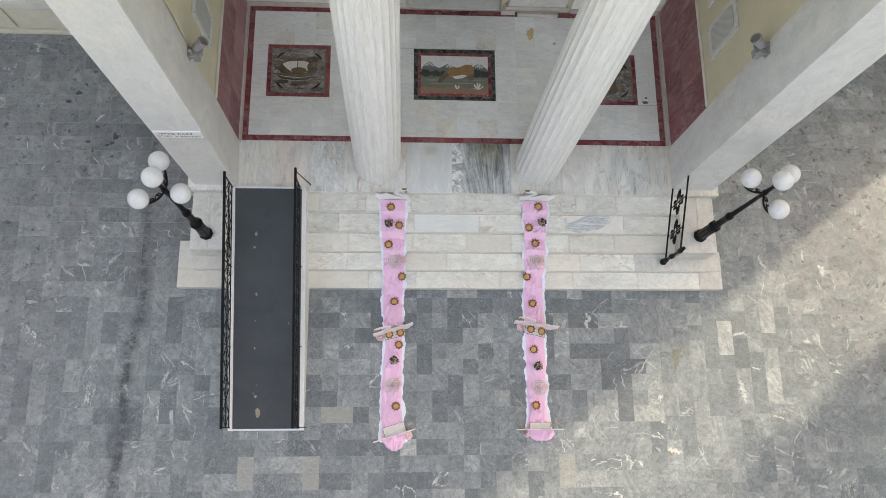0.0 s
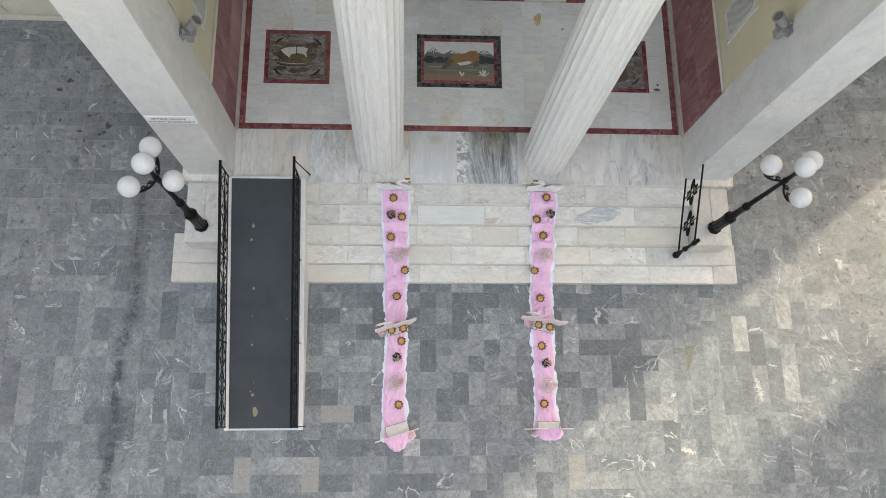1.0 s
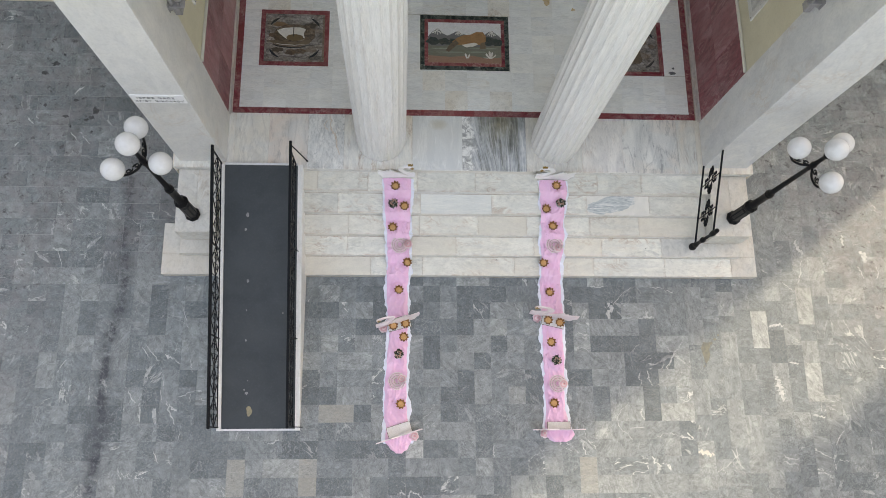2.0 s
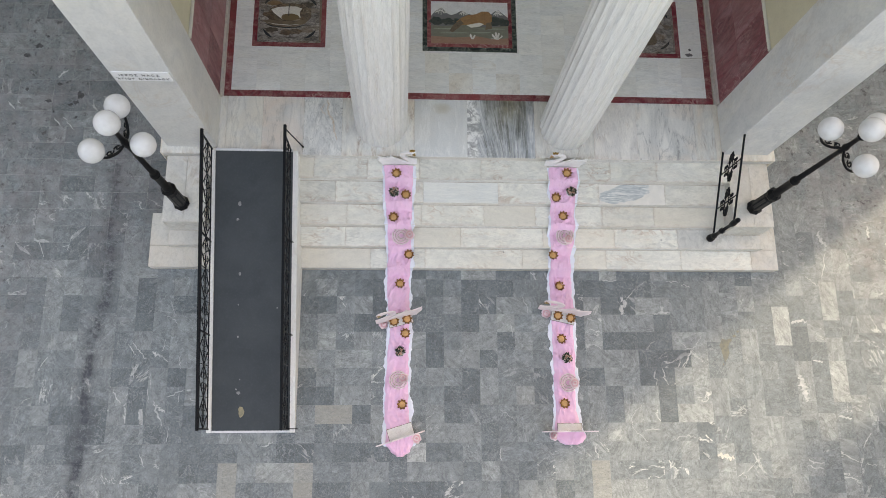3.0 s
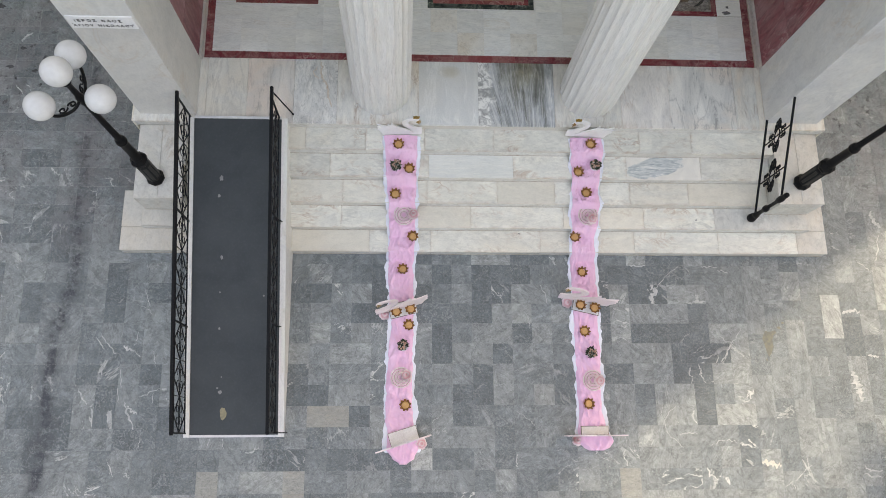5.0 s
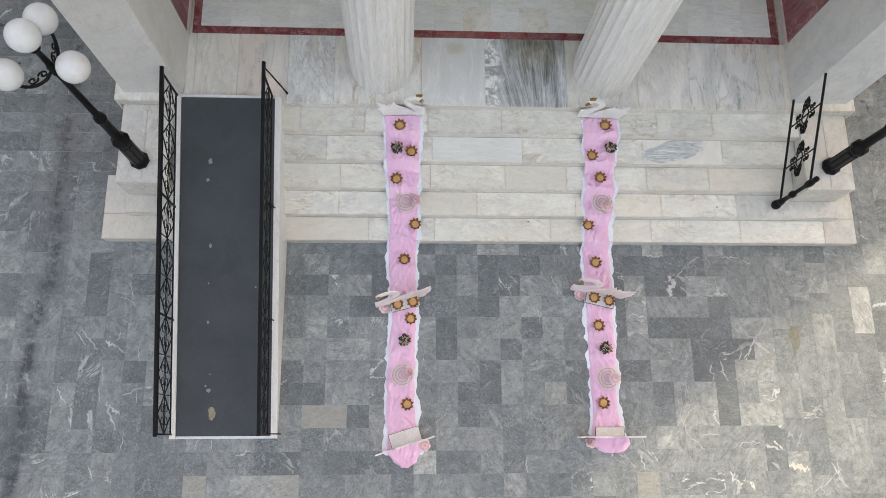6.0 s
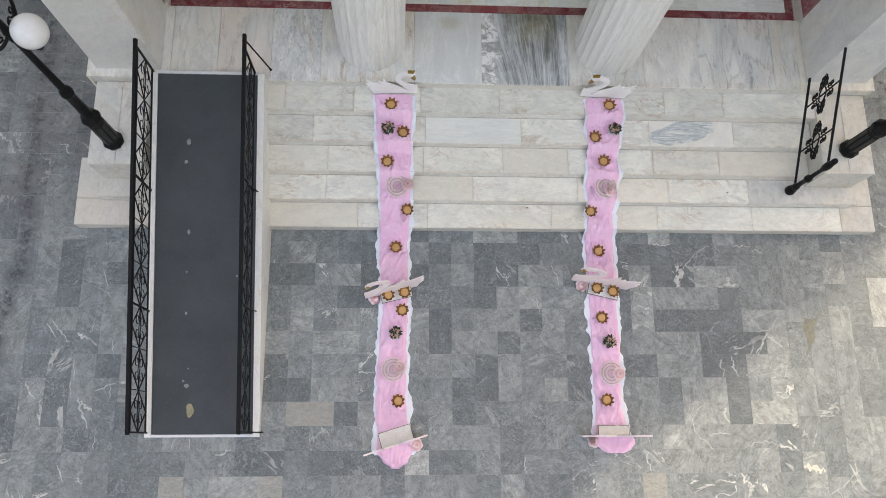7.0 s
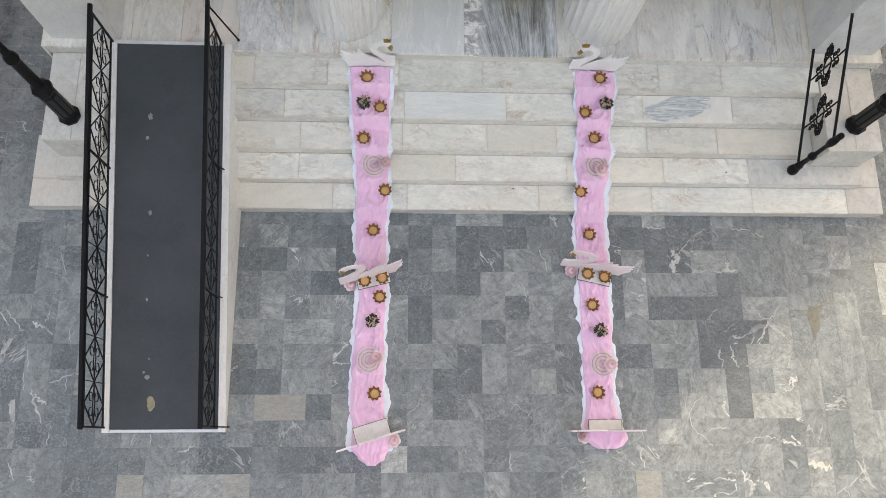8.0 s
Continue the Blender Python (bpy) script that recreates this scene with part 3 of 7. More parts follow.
# base panels: iron paint lightened to put their highlights into the colour
IRONGREY = worn_paint("lightened_iron_panel", (0.0075, 0.0075, 0.008), (0.012, 0.012, 0.012), 0.5, 9, 0.0, 0.1, (0.10, 0.09, 0.08), 0.2)
DECK = worn_paint("dark_grey_deck_coating", (0.036, 0.045, 0.049), (0.054, 0.064, 0.068), 0.55, 1.6, 0, 0.25, (0.115, 0.12, 0.125), 0.16)
DECK.node_tree.nodes["Principled BSDF"].inputs["Specular IOR Level"].default_value = 0.35
CHIP = worn_paint("worn_pale_patch", (0.27, 0.275, 0.265), (0.15, 0.155, 0.15), 0.8, 20)
CHIPTAN = worn_paint("worn_tan_patch", (0.33, 0.28, 0.17), (0.22, 0.20, 0.14), 0.8, 20)
CURB = marble("white_curb_marble", (0.799, 0.788, 0.756), (0.734, 0.724, 0.702), (0.713, 0.670, 0.594), (0.5, 0.5, 0.48), 0.25, 0.45, (2, 0.8, 1), 0, 0.3, 0.05)
ALU = worn_paint("brushed_edge_strip", (0.70, 0.70, 0.69), (0.60, 0.60, 0.59), 0.4, 8, 0.3)
STEEL = worn_paint("grey_lamp_metal", (0.36, 0.345, 0.345), (0.26, 0.25, 0.25), 0.5, 12, 0.2)
LENS = worn_paint("dusty_lens_glass", (0.20, 0.19, 0.17), (0.14, 0.13, 0.12), 0.25, 20)
SIGN = worn_paint("white_sign_marble", (0.86, 0.86, 0.86), (0.82, 0.82, 0.82), 0.5, 6)
PLAQUE = marble("grey_plaque_marble", (0.72, 0.72, 0.70), (0.60, 0.60, 0.595), (0.66, 0.64, 0.59), (0.45, 0.45, 0.45), 0.5, 0.45, (3, 3, 3), 0, 0.3, 0.05, 0.25)
INK = worn_paint("dark_lettering", (0.025, 0.025, 0.028), (0.04, 0.04, 0.04), 0.6, 20)
INKGREY = worn_paint("grey_lettering", (0.36, 0.36, 0.36), (0.42, 0.42, 0.42), 0.6, 20)
DOORWOOD = worn_paint("dark_brown_door_wood", (0.10, 0.05, 0.026), (0.065, 0.033, 0.018), 0.5, 5)
ROOF = worn_paint("roof_tile_clay", (0.34, 0.14, 0.08), (0.26, 0.10, 0.06), 0.85, 3)


def globe_material():
    m, nt, bsdf = base_material("opal_glass", 0.25)
    bsdf.inputs["Base Color"].default_value = (0.7, 0.7, 0.7, 1)
    bsdf.inputs["Subsurface Weight"].default_value = 0.25
    bsdf.inputs["Subsurface Radius"].default_value = (0.05, 0.05, 0.05)
    p = place(nt)
    c = mix_col(nt, ramp_node(nt, noise_node(nt, p, 9, 4), [(0.4, 0.0), (0.75, 1.0)]), (0.63, 0.63, 0.625), (0.56, 0.56, 0.55))
    link(nt, c, bsdf.inputs["Base Color"])
    return m


def cloth_material(name, a, b, weave=220.0):
    m, nt, bsdf = base_material(name, 0.8)
    bsdf.inputs["Sheen Weight"].default_value = 0.3
    p = place(nt)
    big = noise_node(nt, p, 3.0, 4, 0.55, 0.6)
    folds = noise_node(nt, place(nt, None, 0, (7, 4.0, 4.0)), 1.0, 4, 0.6, 2.0)
    c = mix_col(nt, ramp_node(nt, big, [(0.35, 0.0), (0.68, 1.0)]), a, b)
    link(nt, c, bsdf.inputs["Base Color"])
    fine = noise_node(nt, p, weave, 2)
    crease = None
    for turn, sc in ((35, 1.0), (-20, 1.6), (70, 2.2)):
        d = math_node(nt, 'ABSOLUTE', math_node(nt, 'SUBTRACT', noise_node(nt, place(nt, None, 0, (7 * sc, 2.2 * sc, 3), turn), 1.0, 3, 0.5, 0.5), 0.5))
        ridge = ramp_node(nt, d, [(0.0, 1.0), (0.05, 0.0)])
        crease = ridge if crease is None else math_node(nt, 'ADD', crease, ridge)
    bump(nt, bsdf, math_node(nt, 'ADD', math_node(nt, 'ADD', math_node(nt, 'MULTIPLY', folds, 5.0), math_node(nt, 'MULTIPLY', crease, 0.9)), math_node(nt, 'MULTIPLY', fine, 0.2)), 0.5, 0.008)
    return m


OPAL = globe_material()
PINK = cloth_material("pink_cloth", (0.94, 0.54, 0.735), (0.95, 0.60, 0.775))
WHITECLOTH = cloth_material("white_cloth", (0.84, 0.86, 0.92), (0.78, 0.80, 0.88))
SWANWHITE = worn_paint("white_painted_board", (0.84, 0.84, 0.83), (0.78, 0.77, 0.75), 0.55, 5)
SWANPINK = worn_paint("pale_pink_painted_board", (0.84, 0.74, 0.74), (0.82, 0.68, 0.69), 0.55, 5)
GOLD = worn_paint("gold_paint", (0.40, 0.25, 0.05), (0.30, 0.17, 0.035), 0.4, 20, 0.5)
BRONZE = worn_paint("brown_gilt_holder", (0.21, 0.068, 0.022), (0.34, 0.15, 0.042), 0.45, 30, 0.2)
WAX = worn_paint("amber_wax", (0.64, 0.35, 0.15), (0.55, 0.28, 0.10), 0.45, 25)
ROSEPINK = worn_paint("pale_rose_petals", (0.95, 0.73, 0.74), (0.95, 0.84, 0.83), 0.7, 22, dirt_amount=0.0)
# deeper pink for alternate rings puts the shade between petals into the colour
ROSEDEEP = worn_paint("shaded_rose_petals", (0.90, 0.52, 0.56), (0.93, 0.64, 0.66), 0.7, 22, dirt_amount=0.0)
LACETAN = worn_paint("tan_lace_cord", (0.50, 0.38, 0.32), (0.60, 0.48, 0.42), 0.8, 40)
LACE = worn_paint("cream_lace_cord", (0.84, 0.80, 0.73), (0.70, 0.63, 0.55), 0.8, 40)
SLABMARBLE = marble("cream_slab_marble", (0.80, 0.785, 0.76), (0.72, 0.70, 0.68), (0.62, 0.57, 0.5), (0.45, 0.43, 0.42), 0.4, 0.45, (6, 6, 6), 0, 0.4, 0.06)
LEAF = worn_paint("dark_green_leaf", (0.014, 0.022, 0.012), (0.030, 0.042, 0.018), 0.6, 40)
BLOOM = worn_paint("dusty_pink_bloom", (0.46, 0.24, 0.19), (0.55, 0.36, 0.27), 0.7, 40)
POTWHITE = worn_paint("white_glazed_pot", (0.74, 0.70, 0.70), (0.68, 0.62, 0.62), 0.3, 12)

# ---- mesh helpers ----


def mesh_of(bm, name, material, smooth=False):
    me = bpy.data.meshes.new(name)
    bmesh.ops.recalc_face_normals(bm, faces=bm.faces)
    bm.to_mesh(me)
    bm.free()
    me.materials.append(material)
    if smooth:
        for f in me.polygons:
            f.use_smooth = True
    return me


def part(name, bm, material, parent=None, label="", smooth=False, m=None):
    ob = new(name, mesh_of(bm, name, material, smooth))
    if parent is not None:
        ob.parent = parent
    if m is not None:
        ob.matrix_basis = m
    if label:
        ob["label"] = label
    return ob


def shared(name, me, parent, m):
    ob = new(name, me)
    ob.parent = parent
    ob.matrix_basis = m
    return ob


def thing(name, m, label, category, group="", kind=""):
    ob = new(name)
    ob.matrix_basis = m
    return tagged(ob, label, category, group, kind)


def box(bm, x0, x1, y0, y1, z0, z1, bevel=0.0, segs=1):
    vs = [bm.verts.new((x, y, z)) for z in (z0, z1) for x, y in ((x0, y0), (x1, y0), (x1, y1), (x0, y1))]
    fs = [bm.faces.new([vs[i] for i in q]) for q in ((3, 2, 1, 0), (4, 5, 6, 7), (0, 1, 5, 4), (1, 2, 6, 5), (2, 3, 7, 6), (3, 0, 4, 7))]
    if bevel > 0:
        es = {e for f in fs for e in f.edges}
        bmesh.ops.bevel(bm, geom=list(es), offset=bevel, segments=segs, affect='EDGES', profile=0.5)
    return vs


def boxed(x0, x1, y0, y1, z0, z1, bevel=0.0, segs=1):
    bm = bmesh.new()
    box(bm, x0, x1, y0, y1, z0, z1, bevel, segs)
    return bm


def prism(bm, pts, z0, z1, axes="xy"):
    """Outline pts drawn in two axes and given thickness along the third."""
    def at(p, h):
        return {"xy": (p[0], p[1], h), "xz": (p[0], h, p[1]), "yz": (h, p[0], p[1])}[axes]
    a = [bm.verts.new(at(p, z0)) for p in pts]
    b = [bm.verts.new(at(p, z1)) for p in pts]
    n = len(pts)
    bm.faces.new(a)
    bm.faces.new(b)
    for i in range(n):
        bm.faces.new((a[i], a[(i + 1) % n], b[(i + 1) % n], b[i]))


def lathe(bm, prof, segs=24, m=Matrix.Identity(4)):
    rings = []
    for r, z in prof:
        rings.append([bm.verts.new(m @ Vector((r * math.cos(2 * math.pi * k / segs), r * math.sin(2 * math.pi * k / segs), z))) for k in range(segs)])
    for a, b in zip(rings, rings[1:]):
        for k in range(segs):
            bm.faces.new((a[k], a[(k + 1) % segs], b[(k + 1) % segs], b[k]))
    bm.faces.new(rings[0])
    bm.faces.new(rings[-1])


def tube(bm, pts, r, segs=8, closed=False):
    pts = [Vector(p) for p in pts]
    n = len(pts)
    rings = []
    for i, p in enumerate(pts):
        d = (pts[(i + 1) % n] - pts[i - 1]) if closed else (pts[min(i + 1, n - 1)] - pts[max(i - 1, 0)])
        q = d.normalized().to_track_quat('Z', 'Y')
        rr = r[i] if isinstance(r, (list, tuple)) else r
        rings.append([bm.verts.new(p + q @ Vector((rr * math.cos(2 * math.pi * (k + 0.5) / segs), rr * math.sin(2 * math.pi * (k + 0.5) / segs), 0))) for k in range(segs)])
    for i in range(n if closed else n - 1):
        a, b = rings[i], rings[(i + 1) % n]
        for k in range(segs):
            bm.faces.new((a[k], a[(k + 1) % segs], b[(k + 1) % segs], b[k]))
    if not closed:
        bm.faces.new(rings[0])
        bm.faces.new(rings[-1])


def curve_pts(ctrl, n=8):
    """A smooth line through a few control points."""
    c = [Vector(p) for p in ctrl]
    out = []
    for i in range(len(c) - 1):
        p0, p1, p2, p3 = c[max(i - 1, 0)], c[i], c[i + 1], c[min(i + 2, len(c) - 1)]
        for k in range(n):
            t = k / n
            out.append(0.5 * ((2 * p1) + (p2 - p0) * t + (2 * p0 - 5 * p1 + 4 * p2 - p3) * t * t + (3 * p1 - p0 - 3 * p2 + p3) * t ** 3))
    out.append(c[-1])
    return out


def spiral(cx, cy, r, turns, start, n=14):
    return [(cx + r * (1 - 0.8 * k / n) * math.cos(start + turns * 2 * math.pi * k / n), cy + r * (1 - 0.8 * k / n) * math.sin(start + turns * 2 * math.pi * k / n)) for k in range(n + 1)]


# ---- the large structure ----
RISE, TOP = 0.1737, 1.042
FRONTS = [2.69, 3.04, 3.39, 3.755, 4.125, 4.48]
RAMP_Y0, RAMP_Y1, RAMP_X = -0.15, 4.51, -3.765


def ramp_z(y):
    return 0.045 + (y - RAMP_Y0) * (1.085 - 0.045) / (RAMP_Y1 - RAMP_Y0)


bm = bmesh.new()
bm.faces.new([bm.verts.new((900 * math.cos(2 * math.pi * k / 48), 900 * math.sin(2 * math.pi * k / 48), -0.0045)) for k in range(48)])
tagged(part("ground", bm, GROUND), "grey mortar bed and distant paved ground", "ground", kind="structure")

# church body behind the porch: two wings of facade wall, side walls, roof
BODY_X, BODY_Y, BODY_H = 13.8, 8.42, 25.0
for side, nm in ((-1, "wall_west"), (1, "wall_east")):
    a, b = sorted((side * 4.95, side * BODY_X))
    w = tagged(part(nm, boxed(a, b, BODY_Y + 0.05, BODY_Y + 0.6, 0, BODY_H), CREAM), "cream plastered church facade wall with raised panels", "wall", kind="structure")
    part("plinth_band", boxed(a, b, BODY_Y - 0.03, BODY_Y + 0.046, 0, 0.12, 0.008), CREAM, w)
    part("string_course", boxed(a, b, BODY_Y - 0.04, BODY_Y + 0.046, 1.02, 1.30, 0.012), WHITEBAND, w)
    x = a + 0.12
    while x < b - 0.3:
        x1 = min(x + 1.32, b - 0.05)
        part("panel", boxed(x, x1, BODY_Y, BODY_Y + 0.046, 0.20, 0.96, 0.012), CREAM, w)
        x = x1 + 0.10
    for z in (2.0, 5.0, 8.0, 11.0):
        part("wall_panel", boxed(a + 0.15, b - 0.15, BODY_Y + 0.01, BODY_Y + 0.046, z, z + 2.6, 0.02), CREAM, w)
tagged(part("wall_side_east", boxed(BODY_X - 0.5, BODY_X, BODY_Y + 0.61, 40, 0, BODY_H), CREAM), "cream plastered church side wall", "wall", kind="structure")
tagged(part("wall_side_west", boxed(-BODY_X, -BODY_X + 0.5, BODY_Y + 0.61, 40, 0, BODY_H), CREAM), "cream plastered church side wall", "wall", kind="structure")
tagged(part("wall_rear", boxed(-BODY_X + 0.51, BODY_X - 0.51, 39.4, 40, 0, BODY_H), CREAM), "cream plastered church rear wall", "wall", kind="structure")
bm = bmesh.new()
prism(bm, [(-BODY_X - 0.4, BODY_H + 0.01), (BODY_X + 0.4, BODY_H + 0.01), (0, BODY_H + 3.2)], BODY_Y - 0.3, 40.4, "xz")
tagged(part("roof", bm, ROOF), "clay-tiled pitched church roof", "roof", kind="structure")

# unseen neighbouring house across the side street, added to cast shade on the court
nb = tagged(part("wall_neighbour", boxed(17.0, 29.0, -16.0, 7.5, 0, 14.0), CREAM), "unseen cream house wall across the side street, shading the court", "wall", kind="structure")
part("eave", boxed(16.7, 29.3, -16.3, 7.8, 14.003, 14.25, 0.02), WHITEBAND, nb)

# unseen wall behind the camera, added to cut low sky light on south faces
ws = tagged(part("wall_south", boxed(-40.0, 14.0, -33.0, -23.0, 0, 9.5), BROWNWALL), "plain brown wall added to hold back southern sky light", "wall", kind="structure")
part("eave", boxed(-40.3, 14.3, -33.3, -22.6, 9.503, 9.75, 0.02), WHITEBAND, ws)

# unseen wall to the west, added to dim the light from that side
wh = tagged(part("wall_west_house", boxed(-38.0, -26.0, -22.0, 30.0, 0, 10.5), BROWNWALL), "plain brown wall added to hold back western sky light", "wall", kind="structure")
part("eave", boxed(-38.3, -25.7, -22.3, 30.3, 10.503, 10.75, 0.02), WHITEBAND, wh)

# porch rear wall with a recessed doorway
REAR = 8.62
wall = tagged(part("wall_north", boxed(-4.94, -0.95, REAR, REAR + 0.4, TOP + 0.002, BODY_H), YELLOW), "porch rear wall of yellow plaster over grey marble dado", "wall", kind="structure")
part("wall_piece", boxed(0.95, 4.94, REAR, REAR + 0.4, TOP + 0.002, BODY_H), YELLOW, wall)
part("wall_piece", boxed(-0.95, 0.95, REAR, REAR + 0.4, 5.0, BODY_H), YELLOW, wall)
for a, b in ((-4.40, -2.46), (2.46, 4.40)):
    part("marble_dado", boxed(a, b, REAR - 0.03, REAR - 0.002, TOP + 0.16, TOP + 1.9, 0.004), FLOOR, wall)
    part("baseboard", boxed(a, b, REAR - 0.05, REAR - 0.002, TOP + 0.003, TOP + 0.155, 0.006), BASEBAND, wall)
for s in (-1, 1):
    a, b = sorted((s * 0.96, s * 2.43))
    pil = tagged(part("door_pilaster", boxed(a + 0.12, b - 0.12, REAR - 0.10, REAR - 0.002, TOP + 0.32, 5.2, 0.01), PILLAR), "white marble pilaster beside the church doorway", "pilaster", kind="structure")
    part("plinth", boxed(a, b, REAR - 0.02 - 0.0, REAR + 0.2, TOP + 0.003, TOP + 0.2, 0.01), BASEBAND, pil)
    part("plinth_block", boxed(a + 0.36, b - 0.24, REAR - 0.16, REAR - 0.022, TOP + 0.003, TOP + 0.12, 0.01), BASEBAND, pil)
    part("plinth_cap", boxed(a + 0.06, b - 0.06, REAR - 0.13, REAR - 0.022, TOP + 0.20, TOP + 0.318, 0.015, 2), BASEBAND, pil)
    part("plinth_return", boxed(a, a + 0.3, REAR - 0.12, REAR - 0.022, TOP + 0.003, TOP + 0.16, 0.01), BASEBAND, pil)
door = thing("door_1", pose(0, REAR + 0.3, TOP), "closed dark brown panelled wooden church door", "door", kind="structure")
for s in (-1, 1):
    a, b = sorted((s * 0.01, s * 0.95))
    leaf = part("door_leaf", boxed(a, b, 0.0, 0.06, 0.02, 3.9, 0.004), DOORWOOD, door)
    for z in (0.2, 1.45, 2.7):
        part("door_panel", boxed(a + 0.12, b - 0.12, -0.018, -0.001, z, z + 1.05, 0.012), DOORWOOD, leaf)
tagged(part("threshold", boxed(-0.949, 0.949, REAR + 0.001, REAR + 0.36, TOP - 0.1, TOP + 0.012, 0.005), FLOOR), "grey marble doorway threshold slab", "threshold", kind="structure")

# porch side walls: red stone dado below, yellow plaster above
for side, nm in ((-1, "wall_porch_west"), (1, "wall_porch_east")):
    a, b = sorted((side * 4.43, side * 4.93))
    w = tagged(part(nm, boxed(a, b, 5.50, REAR - 0.001, TOP + 0.002, 11.0), YELLOW), "porch side wall, yellow plaster over a red stone dado", "wall", kind="structure")
    a, b = sorted((side * 4.405, side * 4.428))
    for i in range(4):
        y0, y1 = 5.505 + i * 0.775, 5.505 + (i + 1) * 0.775 - 0.004
        for z0, z1 in ((TOP + 0.12, 2.0), (2.004, 2.985)):
            part("dado_slab", boxed(a, b, y0, min(y1, REAR - 0.06), z0, z1, 0.002), DADO, w)
    a2, b2 = sorted((side * 4.375, side * 4.428))
    part("baseboard", boxed(a2, b2, 5.505, REAR - 0.06, TOP + 0.003, TOP + 0.118, 0.006), BASEBAND, w)
    a2, b2 = sorted((side * 4.385, side * 4.428))
    part("dado_rail", boxed(a2, b2, 5.505, REAR - 0.06, 2.99, 3.04, 0.008), WHITEBAND, w)

# square end pillars and their stylobate
for side in (-1, 1):
    a, b = sorted((side * 4.40, side * 5.235))
    p = tagged(part("pillar", boxed(a, b, 4.58, 5.497, TOP + 0.002, 10.3, 0.006), PILLAR), "square white marble pillar at the end of the porch", "pillar", "porch pillars", "structure")
    a2, b2 = sorted((side * 4.34, side * 5.30))
    part("capital", boxed(a2, b2, 4.50, 5.56, 10.302, 10.6, 0.03, 2), PILLAR, p)


def column_mesh():
    bm = bmesh.new()
    flutes, sub, rings = 24, 8, []
    prof = [(0.0, 0.456), (0.5, 0.457), (2.0, 0.459), (3.5, 0.458), (5.0, 0.450), (6.6, 0.437), (8.7, 0.412)]
    for z, r in prof:
        ring = []
        for k in range(flutes * sub):
            u = (k % sub) / sub - 0.5
            rr = r * (1 - 0.040 * math.cos(math.pi * u))
            t = 2 * math.pi * k / (flutes * sub)
            ring.append(bm.verts.new((rr * math.cos(t), rr * math.sin(t), z)))
        rings.append(ring)
    n = flutes * sub
    for a, b in zip(rings, rings[1:]):
        for k in range(n):
            bm.faces.new((a[k], a[(k + 1) % n], b[(k + 1) % n], b[k]))
    bm.faces.new(rings[0])
    bm.faces.new(rings[-1])
    return bm


col = thing("column", pose(-1.622, 5.06, TOP + 0.002), "fluted white marble column with faint rust stains", "column", "porch columns", "structure")
part("shaft", column_mesh(), COLUMN, col)
bm = bmesh.new()
lathe(bm, [(0.415, 8.702), (0.43, 8.72), (0.42, 8.78), (0.54, 8.98), (0.56, 9.10)], 32)
part("echinus", bm, COLUMN, col, smooth=True)
part("abacus", boxed(-0.62, 0.62, -0.5, 0.5, 9.102, 9.556, 0.01), COLUMN, col)
copy_thing(col, pose(1.615, 5.06, TOP + 0.002))

# entablature, porch ceiling and pediment above the view, set high to admit light
ent = tagged(part("entablature", boxed(-5.4, 5.4, 4.50, 5.60, 10.603, 11.4, 0.01), PILLAR), "white marble entablature over the porch columns", "entablature", kind="structure")
part("cornice", boxed(-5.6, 5.6, 4.35, 5.60, 11.403, 11.6, 0.02), PILLAR, ent)
tagged(part("ceiling", boxed(-5.4, 5.4, 5.602, REAR - 0.002, 11.01, 11.4), WHITEBAND), "white plastered porch ceiling", "ceiling", kind="structure")
bm = bmesh.new()
prism(bm, [(-5.7, 11.603), (5.7, 11.603), (0, 13.5)], 4.4, BODY_Y + 0.04, "xz")
tagged(part("porch_roof", bm, ROOF), "pitched clay roof over the church porch", "roof", kind="structure")

def flat(pts, z, h=0.004):
    bm = bmesh.new()
    prism(bm, pts, z, z + h)
    return bm


def blob(cx, cy, rx, ry, n=18, rough=0.12, seed=0):
    rnd = random.Random(seed)
    return [(cx + rx * (1 + rnd.uniform(-rough, rough)) * math.cos(2 * math.pi * k / n), cy + ry * (1 + rnd.uniform(-rough, rough)) * math.sin(2 * math.pi * k / n)) for k in range(n)]


BLOT = worn_paint("dark_blot", (0.10, 0.10, 0.10), (0.2, 0.2, 0.2), 0.6, 20)

